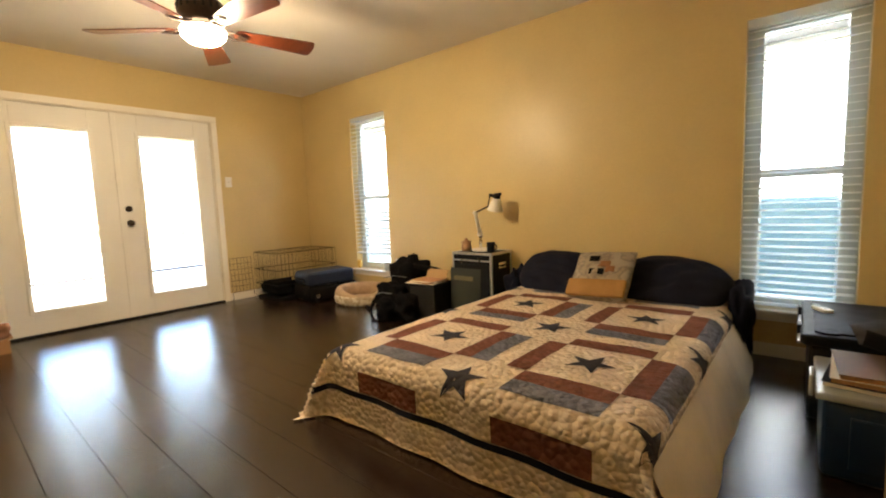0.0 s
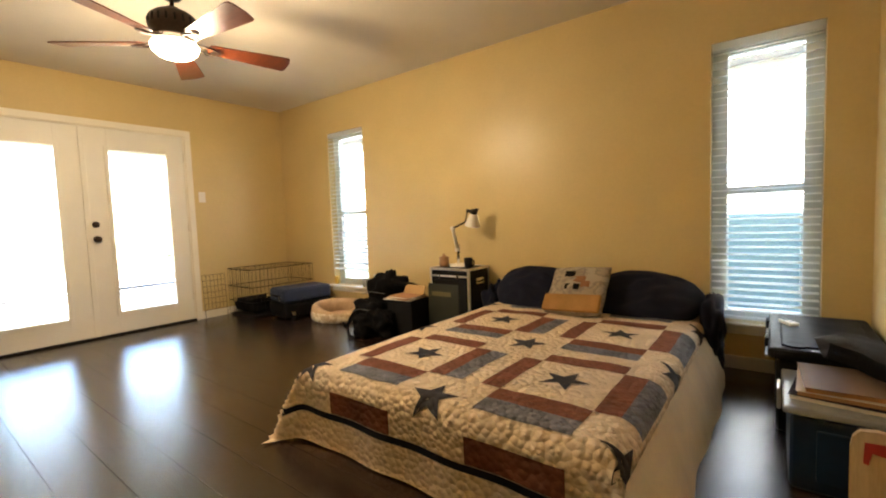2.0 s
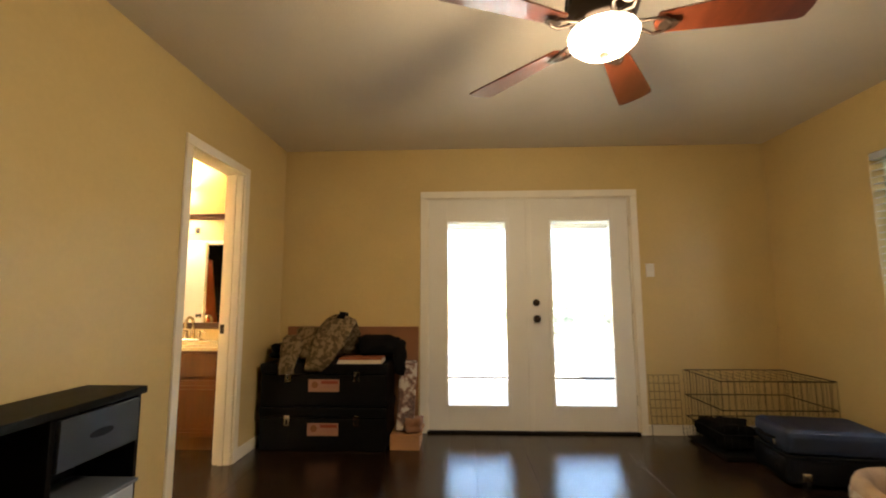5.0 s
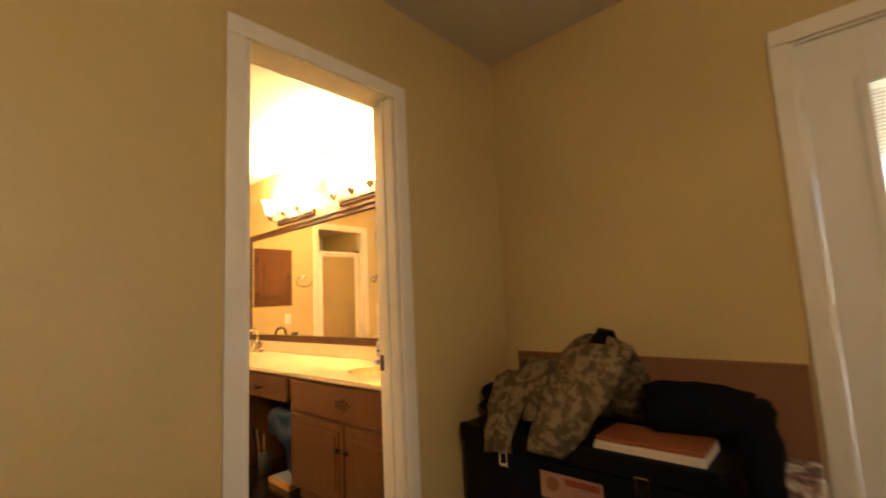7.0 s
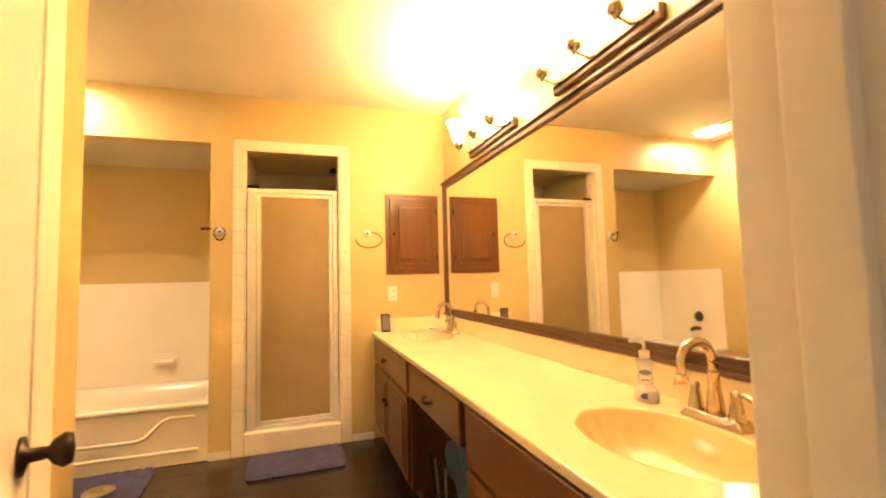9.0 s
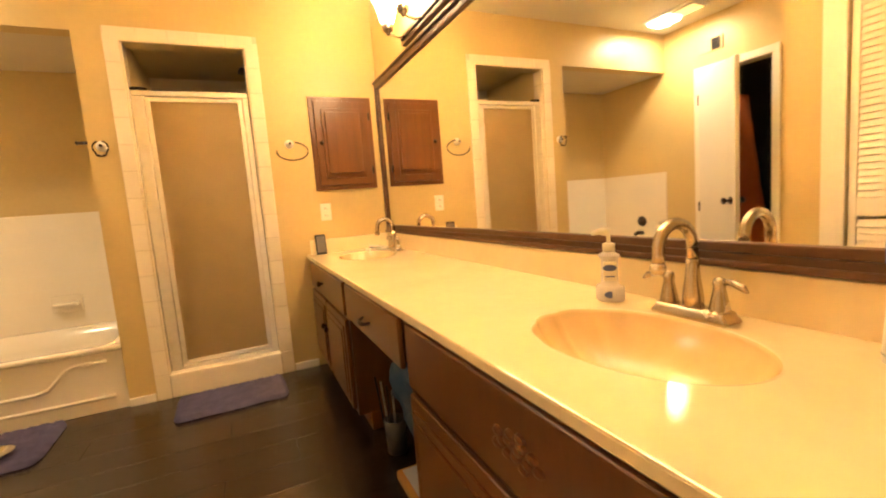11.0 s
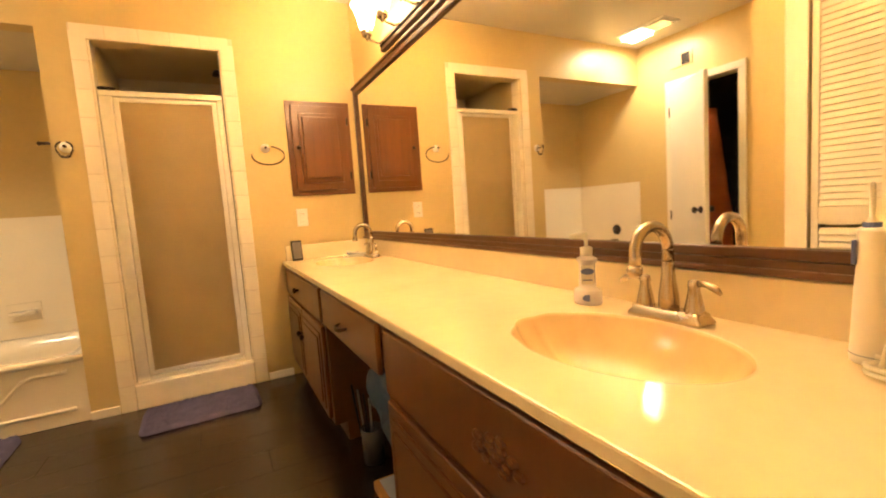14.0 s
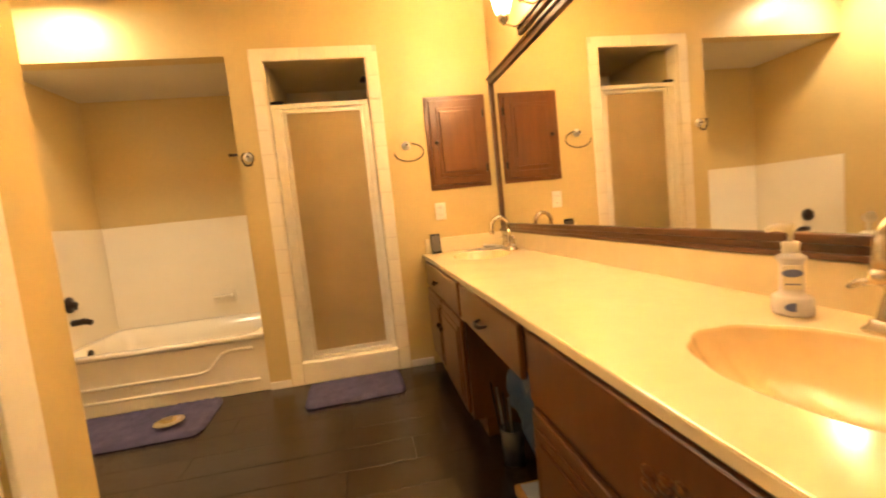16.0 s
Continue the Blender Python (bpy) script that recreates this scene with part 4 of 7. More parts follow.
jar(-2.40, 2.97, NH)
mg = thing("mug", (-2.13, 2.96, NH), "plain black mug on the equipment case", "mug")
part("cup", lathe([(0.0, NH), (0.033, NH), (0.036, NH + 0.085), (0.032, NH + 0.085), (0.029, NH + 0.01), (0.0, NH + 0.01)], (-2.13, 2.96, 0), 20), BLACK, mg, "", True)
part("handle", tube(arc((-2.094, 2.96, NH + 0.045), 0.025, -90, 90, 8), 0.005, 6), BLACK, mg, "", True)

# ---- bags and papers beside the case ----
def backpack():
    b = thing("backpack", (-3.0, 2.72, 0), "black backpack slumped against the wall", "backpack")
    part("main_bag", lump((-3.05, 2.90, 0), (0.36, 0.40, 0.50), 11, 0.14, 4, power=0.35), FABRIC_BK, b, "", True)
    part("front_pocket", lump((-3.06, 2.66, 0), (0.32, 0.24, 0.30), 15, 0.16, 4, power=0.45), FABRIC_BK, b, "", True)
    part("side_pocket", lump((-2.98, 2.50, 0), (0.22, 0.18, 0.19), 23, 0.2, 4, power=0.4), FABRIC_BK, b, "", True)
    part("lower_flap", lump((-2.83, 2.57, 0), (0.26, 0.16, 0.22), 29, 0.22, 4, power=0.4), FABRIC_BK, b, "", True)
    part("top_handle", tube([(-3.12, 2.92, 0.47), (-3.10, 2.94, 0.535), (-3.0, 2.95, 0.545), (-2.97, 2.93, 0.48)], 0.013, 8), FABRIC_BK, b, "", True)
    part("shoulder_strap", tube([(-2.98, 2.84, 0.47), (-2.86, 2.80, 0.46), (-2.72, 2.90, 0.43), (-2.62, 2.94, 0.40)], [0.02, 0.026, 0.022, 0.014], 8), FABRIC_BK, b, "", True)
    part("strap", tube([(-3.16, 2.62, 0.26), (-3.26, 2.58, 0.12), (-3.38, 2.64, 0.018), (-3.54, 2.72, 0.014)], [0.014, 0.014, 0.012, 0.010], 6), FABRIC_BK, b, "loose webbing strap", True)
    part("strap", tube([(-3.10, 2.52, 0.20), (-3.14, 2.45, 0.10), (-3.10, 2.42, 0.014), (-3.02, 2.40, 0.012)], 0.011, 6), FABRIC_BK, b, "loose webbing strap", True)
    for p, q in (((-3.20, 2.56, 0.20), (-2.93, 2.535, 0.235)), ((-3.22, 2.70, 0.34), (-2.90, 2.69, 0.37))):
        mid_p = (Vector(p) + Vector(q)) / 2 + Vector((0, -0.012, 0.02))
        part("zip", tube([p, mid_p, q], 0.004, 5), SMOKE, b, "dark grey zip")


backpack()
BNX0, BNX1, BNY0, BNY1, BNZ = -2.81, -2.52, 2.64, 2.92, 0.335
fb = thing("file_bin", ((BNX0 + BNX1) / 2, (BNY0 + BNY1) / 2, 0), "black file bin holding papers", "file bin")
part("side_wall", box(BNX0, BNX1, BNY0, BNY0 + 0.015, 0, BNZ, 0.004), BLACK, fb)
part("side_wall", box(BNX0, BNX1, BNY1 - 0.015, BNY1, 0, BNZ, 0.004), BLACK, fb)
part("side_wall", box(BNX0, BNX0 + 0.015, BNY0 + 0.015, BNY1 - 0.015, 0, BNZ, 0.004), BLACK, fb)
part("side_wall", box(BNX1 - 0.015, BNX1, BNY0 + 0.015, BNY1 - 0.015, 0, BNZ, 0.004), BLACK, fb)
part("floor_panel", box(BNX0 + 0.015, BNX1 - 0.015, BNY0 + 0.015, BNY1 - 0.015, 0.0, 0.012), BLACK, fb)
for x in (BNX0, BNX1 - 0.02):
    part("rim", box(x - 0.004, x + 0.024, BNY0 - 0.006, BNY1 + 0.006, BNZ - 0.03, BNZ - 0.002, 0.005), BLACK, fb)
for i in range(4):
    m = Matrix.Translation((-2.675, 2.77, BNZ + 0.0075 * i)) @ Matrix.Rotation(radians((5, -8, 11, -3)[i]), 4, "Z")
    solo("magazine", box(-0.165 + 0.012 * i, 0.13, -0.15 + 0.012 * i, 0.12, 0.0, 0.0065, 0.0015, m=m),
         [PAPER, CARD, PAPER, CARTON][i], "loose papers and magazines piled on the file bin", "papers", "papers on the bin")
solo("folder", box(-0.12, 0.12, -0.005, 0.005, 0, 0.085, 0.003, m=Matrix.Translation((-2.65, 2.82, BNZ + 0.031)) @ Matrix.Rotation(radians(-28), 4, "X")), MANILA, "manila folder standing among the papers", "folder")


# ---- dog bed, suitcase, crate ----
def dog_bed(x, y):
    d = thing("dog_bed", (x, y, 0), "round beige fleece dog bed with plaid sides", "dog bed")
    n = 40
    bm = bmesh.new()
    rings = []
    for i in range(n):
        a = 2 * math.pi * i / n
        rx, ry = 0.262, 0.235
        dip = 0.035 * max(0, math.cos(a + 0.72)) ** 2
        ring = []
        for k in range(12):
            b = 2 * math.pi * k / 12
            rr = 0.046 + 0.006 * math.sin(5 * a)
            ring.append(bm.verts.new((x + (rx + rr * math.cos(b)) * math.cos(a), y + (ry + rr * math.cos(b)) * math.sin(a), max(0.003, 0.098 - dip + (0.084 - dip) * math.sin(b)))))
        rings.append(ring)
    for i in range(n):
        for k in range(12):
            bm.faces.new((rings[i][k], rings[(i + 1) % n][k], rings[(i + 1) % n][(k + 1) % 12], rings[i][(k + 1) % 12]))
    part("bolster", bm, FLEECE, d, "beige fleece rim", True)
    ring = lathe([(0.296, 0.004), (0.312, 0.02), (0.321, 0.05), (0.320, 0.085), (0.310, 0.105), (0.303, 0.10)], n=40)
    bmesh.ops.delete(ring, geom=[f for f in ring.faces if len(f.verts) > 4], context="FACES")
    bmesh.ops.transform(ring, matrix=Matrix.Translation((x, y, 0)) @ Matrix.Diagonal((1, 0.91, 1, 1)), verts=ring.verts[:])
    part("side_band", ring, PLAID, d, "plaid side band", True)
    part("cushion", lump((x, y, 0.0), (0.42, 0.38, 0.04), 2, 0.08, 3), FLEECE, d, "", True)


dog_bed(-3.80, 2.89)


def suitcase():
    s = thing("suitcase", (-4.35, 2.85, 0), "blue nylon suitcase lying on its side", "suitcase")
    m = Matrix.Translation((-4.36, 2.80, 0)) @ Matrix.Rotation(radians(-8), 4, "Z")
    part("shell", box(-0.20, 0.20, -0.29, 0.29, 0.02, 0.18, 0.03, m=m, seg=3), BLACKM, s)
    part("lid", box(-0.195, 0.195, -0.285, 0.285, 0.185, 0.34, 0.045, m=m, seg=3), SUITBLUE, s, "blue nylon lid")
    part("zip", box(-0.203, 0.203, -0.293, 0.293, 0.178, 0.188, 0.004, m=m), BLACK, s)
    for yy in (-0.2, 0.17):
        part("wheel", lathe([(0.03, -0.012), (0.03, 0.012)], n=16, axis="y", m=m @ Matrix.Translation((0.205, yy, 0.03))), BLACK, s)
        part("wheel_guard", box(0.18, 0.222, yy - 0.025, yy + 0.025, 0.045, 0.10, 0.01, m=m), CHROME, s)
    part("badge", lathe([(0.018, -0.004), (0.018, 0.004)], n=18, axis="y", m=m @ Matrix.Translation((0.08, -0.292, 0.235))), CHROME, s, "round silver badge")
    part("badge", lathe([(0.013, -0.004), (0.013, 0.004)], n=18, axis="y", m=m @ Matrix.Translation((0.09, -0.292, 0.10))), CHROME, s, "round silver badge")
    part("handle", tube([m @ Vector(p) for p in ((-0.08, -0.29, 0.26), (-0.08, -0.325, 0.27), (0.0, -0.33, 0.272), (0.08, -0.325, 0.27), (0.08, -0.29, 0.26))], 0.009, 6), BLACK, s, "", True)


suitcase()


def crate():
    c = thing("wire_crate", (-4.88, 2.78, 0), "black wire dog crate in the corner", "dog crate")
    x0, x1, y0, y1, h = -5.14, -4.62, 2.36, 3.16, 0.55
    for z in (0.02, 0.18, 0.35, h):
        part("rail", tube([(x0, y0, z), (x1, y0, z), (x1, y1, z), (x0, y1, z)], 0.0042, 6, closed=True), BLACK, c)
    bm_n = 11
    for i in range(bm_n + 1):
        x = x0 + (x1 - x0) * i / bm_n
        for y in (y0, y1):
            part("bar", tube([(x, y, 0.02), (x, y, h)], 0.0017, 5), BLACK, c)
    for i in range(1, 16):
        y = y0 + (y1 - y0) * i / 16
        for x in (x0, x1):
            part("bar", tube([(x, y, 0.02), (x, y, h)], 0.0017, 5), BLACK, c)
    for i in range(1, 9):
        y = y0 + (y1 - y0) * i / 9
        part("top_bar", tube([(x0, y, h), (x1, y, h)], 0.0017, 5), BLACK, c)
    part("tray", box(x0 + 0.01, x1 - 0.01, y0 + 0.01, y1 - 0.01, 0.003, 0.03, 0.006), BLACK, c, "black plastic tray")


crate()
solo("crumpled_blanket", lump((-4.92, 2.55, 0.031), (0.36, 0.30, 0.15), 21, 0.2, 3), FABRIC_BK, "dark blanket heaped in the wire crate", "blanket", smooth=True)


def wire_panel():
    c = thing("pet_gate", (-5.17, 2.25, 0), "loose wire pet gate leaning on the wall", "pet gate")
    for i in range(7):
        y = 2.09 + i * 0.042
        part("bar", tube([(-5.165, y, 0.10), (-5.195, y, 0.50)], 0.0022, 5), BRONZE, c)
    for i in range(7):
        z = 0.10 + i * 0.066
        part("cross_bar", tube([(-5.165 - 0.03 * i / 6, 2.09, z), (-5.165 - 0.03 * i / 6, 2.342, z)], 0.0022, 5), BRONZE, c)
    part("foot_bar", tube([(-5.16, 2.09, 0.004), (-5.165, 2.09, 0.10)], 0.003, 5), BRONZE, c)
    part("foot_bar", tube([(-5.16, 2.342, 0.004), (-5.165, 2.342, 0.10)], 0.003, 5), BRONZE, c)


wire_panel()
# on the sill of the far window
cp = thing("sill_cup", (-3.70, 3.21, 0.305), "small frosted cup on the window sill", "cup")
part("cup", lathe([(0.0, 0.305), (0.033, 0.305), (0.038, 0.40), (0.035, 0.40), (0.03, 0.312), (0.0, 0.312)], (-3.70, 3.20, 0), 20), CLEARP, cp, "", True)
ys = thing("yellow_pouch", (-4.18, 3.21, 0.305), "small yellow pouch on the window sill", "pouch")
part("pouch", lump((-4.20, 3.20, 0.305), (0.06, 0.04, 0.10), 4, 0.1, 3, power=0.5), mat("yellow_vinyl", (0.65, 0.42, 0.08), 0.5), ys, "", True)


# ---- wall plates ----
def wall_plate(name, place, facing, label, cat, outlet=False, bigger=1.0):
    """facing: degrees about z; the plate is built looking along -y."""
    w = thing(name, place, label, cat)
    m = Matrix.Translation(place) @ Matrix.Rotation(radians(facing), 4, "Z")
    part("plate", box(-0.036 * bigger, 0.036 * bigger, -0.006, 0.0, -0.058, 0.058, 0.003, m=m), WHITEP, w)
    if outlet:
        for z in (-0.025, 0.025):
            s = part("socket", box(-0.017, 0.017, -0.0085, -0.005, z - 0.015, z + 0.015, 0.004, m=m), WHITEP, w)
            for x in (-0.007, 0.007):
                part("slot", box(x - 0.0012, x + 0.0012, -0.0092, -0.008, z - 0.006, z + 0.006, m=m), BLACK, s)
    else:
        part("toggle", box(-0.005, 0.005, -0.018, -0.005, -0.006, 0.010, 0.002, m=m), WHITEP, w)
    return w


wall_plate("light_switch", (FW, 2.165, 1.385), 90, "white light switch beside the garden doors", "switch")
wall_plate("wall_outlet", (-3.53, BW, 0.395), 0, "white wall outlet under the window", "outlet", True)

# ---- trunks in the far corner ----
TX0, TX1, TY0, TY1 = -5.17, -4.74, -1.045, -0.055


def trunk(z, label):
    t = thing("footlocker", ((TX0 + TX1) / 2, (TY0 + TY1) / 2, z), label, "trunk", "stacked footlockers")
    part("body", box(TX0 + 0.006, TX1 - 0.006, TY0 + 0.006, TY1 - 0.006, z, z + 0.240, 0.008), BLACKM, t)
    part("lid", box(TX0, TX1, TY0, TY1, z + 0.243, z + 0.320, 0.012), BLACKM, t)
    for y in (TY0 + 0.223, TY0 + 0.755):
        lt = part("latch", box(TX1 - 0.005, TX1 + 0.008, y - 0.022, y + 0.022, z + 0.185, z + 0.262, 0.003), CHROME, t, "chrome latch")
        part("hasp", box(TX1 + 0.0085, TX1 + 0.014, y - 0.010, y + 0.010, z + 0.20, z + 0.235, 0.002), BLACK, lt)
    st = part("sticker", box(TX1 - 0.0055, TX1 - 0.0035, TY0 + 0.38, TY0 + 0.62, z + 0.112, z + 0.205, 0.0005), mat("pink_sticker", (0.42, 0.22, 0.15), 0.5, var=0.15), t, "pale pink sticker")
    part("sticker_motif", lathe([(0.026, 0.0), (0.026, 0.001)], n=16, axis="x", m=Matrix.Translation((TX1 - 0.0034, TY0 + 0.43, z + 0.165))), CARD, st)
    part("sticker_bar", box(TX1 - 0.0034, TX1 - 0.0024, TY0 + 0.48, TY0 + 0.61, z + 0.172, z + 0.195), mat("rust_ink", (0.30, 0.06, 0.03), 0.6), st)
    for x in (TX0 + 0.0, TX1 - 0.03):
        for y in (TY0, TY1 - 0.03):
            part("corner_cap", box(x - 0.002, x + 0.032, y - 0.002, y + 0.032, z + 0.286, z + 0.322, 0.004), BLACK, t)


trunk(0.0, "black footlocker with chrome latches and a pale sticker")
trunk(0.324, "black footlocker stacked on another, with a pale sticker")
TT = 0.645


def drape_cloth(path, width, thick, seed):
    """A thick fold of cloth that follows a line, with uneven sides."""
    bm = bmesh.new()
    rows = []
    n = len(path)
    for i, (p, w) in enumerate(zip(path, width)):
        p = Vector(p)
        a = Vector(path[max(i - 1, 0)])
        b = Vector(path[min(i + 1, n - 1)])
        d = (b - a).normalized()
        side = Vector((0, 1, 0))
        up = d.cross(side).normalized()
        ring = []
        for k in range(16):
            t = 2 * math.pi * k / 16
            f = 1 + 0.28 * noise.noise(Vector((math.cos(t) * 1.5 + seed, math.sin(t) * 1.5, i * 0.35)))
            ring.append(bm.verts.new(p + side * (w * math.cos(t) * f) + up * (thick * math.sin(t) * f)))
        rows.append(ring)
    for r0, r1 in zip(rows, rows[1:]):
        for k in range(16):
            bm.faces.new((r0[k], r0[(k + 1) % 16], r1[(k + 1) % 16], r1[k]))
    bm.faces.new(rows[0])
    bm.faces.new(rows[-1][::-1])
    bmesh.ops.subdivide_edges(bm, edges=bm.edges[:], cuts=1, use_grid_fill=True, smooth=0.5)
    for v in bm.verts:
        v.co += Vector((0.018 * noise.noise(v.co * 13), 0.018 * noise.noise(v.co * 14 + Vector((3, 0, 0))), 0.017 * noise.noise(v.co * 12 + Vector((0, 7, 0)))))
    return bm


cj = thing("camouflage_jacket", (-4.9, -0.65, TT), "camouflage jacket thrown over the footlockers", "jacket")
part("torso", drape_cloth([(-5.13, -0.50, TT + 0.03), (-5.06, -0.50, TT + 0.20), (-4.96, -0.49, TT + 0.31), (-4.88, -0.51, TT + 0.25), (-4.81, -0.55, TT + 0.14), (-4.75, -0.59, TT + 0.03), (-4.715, -0.63, TT - 0.05)], [0.13, 0.15, 0.14, 0.14, 0.125, 0.105, 0.06], 0.055, 2), CAMO, cj, "", True)
part("yoke", drape_cloth([(-5.08, -0.70, TT + 0.03), (-5.0, -0.69, TT + 0.19), (-4.93, -0.69, TT + 0.23), (-4.86, -0.70, TT + 0.12), (-4.82, -0.71, TT + 0.03)], [0.14, 0.16, 0.15, 0.10, 0.07], 0.05, 21), CAMO, cj, "", True)
part("sleeve", drape_cloth([(-5.05, -0.86, TT + 0.05), (-4.95, -0.85, TT + 0.17), (-4.85, -0.84, TT + 0.17), (-4.78, -0.83, TT + 0.08), (-4.73, -0.83, TT - 0.01), (-4.708, -0.82, TT - 0.075)], [0.08, 0.10, 0.095, 0.075, 0.06, 0.05], 0.045, 6), CAMO, cj, "", True)
part("collar", drape_cloth([(-5.03, -0.47, TT + 0.335), (-4.99, -0.47, TT + 0.375), (-4.95, -0.475, TT + 0.37), (-4.92, -0.48, TT + 0.335)], [0.03, 0.042, 0.042, 0.03], 0.014, 9), FABRIC_BK, cj, "", True)
bj = thing("black_jacket", (-5.0, -0.2, TT), "black jacket heaped on the footlockers", "jacket")
part("body", drape_cloth([(-5.15, -0.20, TT + 0.05), (-5.08, -0.18, TT + 0.15), (-5.0, -0.17, TT + 0.17), (-4.93, -0.16, TT + 0.11), (-4.89, -0.16, TT + 0.07)], [0.14, 0.19, 0.19, 0.17, 0.14], 0.04, 12), FABRIC_BK, bj, "", True)
part("sleeve", drape_cloth([(-5.06, 0.0, TT + 0.12), (-4.96, 0.01, TT + 0.13), (-4.87, 0.02, TT + 0.08), (-4.81, 0.03, TT + 0.0), (-4.79, 0.035, TT - 0.08)], [0.05, 0.06, 0.055, 0.05, 0.035], 0.035, 14), FABRIC_BK, bj, "", True)
part("hood", lump((-5.0, -0.96, TT), (0.22, 0.14, 0.12), 16, 0.2, 3), FABRIC_BK, bj, "", True)
for i in range(3):
    solo("notebook", box(-4.95 + 0.006 * i, -4.752 + 0.003 * i, -0.45 + 0.008 * i, -0.105, TT + 0.0155 * i, TT + 0.014 + 0.0155 * i, 0.002), [PAPER, PAPER, mat("brick_red_cover", (0.30, 0.09, 0.035), 0.5)][i],
         "flat stack of papers under a rust-red folder", "papers", "papers on the footlockers")
solo("brown_panel", box(FW + 0.002, FW + 0.022, -1.02, 0.14, 0.0, 0.902, 0.003), CARD, "brown board leaning flat on the wall behind the footlockers", "board")
bpn = bpy.data.objects["brown_panel"]
part("edge_strip", box(FW + 0.0225, FW + 0.026, -1.02, 0.14, 0.885, 0.90, 0.001), CARD, bpn)
bpn.location.z = 0.0
solo("printed_bag", box(-0.09, 0.09, -0.068, 0.068, 0, 0.515, 0.012, m=Matrix.Translation((-4.93, 0.062, 0.125)) @ pose(0, 0, 0, -3, 0, 6)), PRINTBAG, "tall printed paper bag on a brown carton", "paper bag")
ct = thing("carton", (-4.9, 0.08, 0), "low brown cardboard carton on the floor", "carton")
part("body", box(-5.05, -4.78, -0.035, 0.19, 0, 0.115, 0.004), CARTON, ct)
part("flap", box(-5.06, -4.77, 0.17, 0.21, 0.115, 0.124, 0.002), CARTON, ct)
solo("slippers", lump((-4.86, 0.14, 0.124), (0.14, 0.12, 0.09), 30, 0.2, 3), CARD, "crumpled brown paper wrap on the carton", "paper wrap", smooth=True)


# ---- black desk, its drawer unit, and the chair ----
def desk():
    d = thing("desk", (-2.3, -0.95, 0), "black laminate desk with a drawer unit against the wall", "desk")
    part("worktop", box(-3.20, -1.55, -1.085, -0.815, 0.755, 0.785, 0.004), BLACKM, d)
    part("side_panel", box(-3.185, -3.165, -1.08, -0.83, 0, 0.755, 0.002), BLACKM, d)
    part("side_panel", box(-2.80, -2.78, -1.08, -0.83, 0, 0.755, 0.002), BLACKM, d)
    part("side_panel", box(-1.59, -1.57, -1.08, -0.83, 0, 0.755, 0.002), BLACKM, d)
    part("shelf", box(-3.165, -2.80, -1.08, -0.84, 0.30, 0.318, 0.002), BLACKM, d)
    part("shelf", box(-3.165, -2.80, -1.08, -0.84, 0.07, 0.088, 0.002), BLACKM, d)
    part("back_panel", box(-3.165, -2.80, -1.083, -1.075, 0.02, 0.755, 0.001), BLACKM, d)
    part("modesty_panel", box(-2.78, -1.59, -1.083, -1.068, 0.35, 0.755, 0.001), BLACKM, d)
    dr = part("drawer", box(-3.16, -2.805, -0.835, -0.818, 0.575, 0.745, 0.003), mat("dark_grey_front", (0.016, 0.016, 0.017), 0.4, var=0.15), d, "dark grey drawer front")
    part("pull", lathe([(0.0, 0.003), (0.05, 0.0025), (0.055, 0.0)], n=24, axis="y", m=Matrix.Translation((-2.98, -0.818, 0.66)) @ Matrix.Diagonal((1, 1, 0.28, 1))), BLACK, dr, "oval recessed pull")


desk()
pb = thing("storage_tub", (-2.98, -0.95, 0.318), "cloudy plastic tub with a blue-grey lid on the desk's shelf", "storage tub")
part("tub", box(-3.14, -2.83, -1.06, -0.80, 0.319, 0.42, 0.01), CLEARP, pb)
part("lid", box(-3.15, -2.82, -1.07, -0.79, 0.421, 0.436, 0.005), mat("slate_lid", (0.12, 0.14, 0.18), 0.35), pb)
solo("shoe_box", box(-3.12, -2.85, -1.05, -0.82, 0.089, 0.19, 0.004), PAPER, "white paper box on the desk's lowest shelf", "box")
solo("desk_cup", lathe([(0.0, 0.785), (0.034, 0.785), (0.04, 0.88), (0.03, 0.885), (0.0, 0.886)], (-2.62, -0.98, 0), 20), WHITEP, "white cup on the black desk", "cup", smooth=True)
solo("waste_bin", lathe([(0.0, 0.0), (0.10, 0.0), (0.125, 0.27), (0.12, 0.27), (0.096, 0.01), (0.0, 0.01)], (-3.02, -0.66, 0), 24), BLACK, "small black waste bin beside the desk", "waste bin", smooth=True)


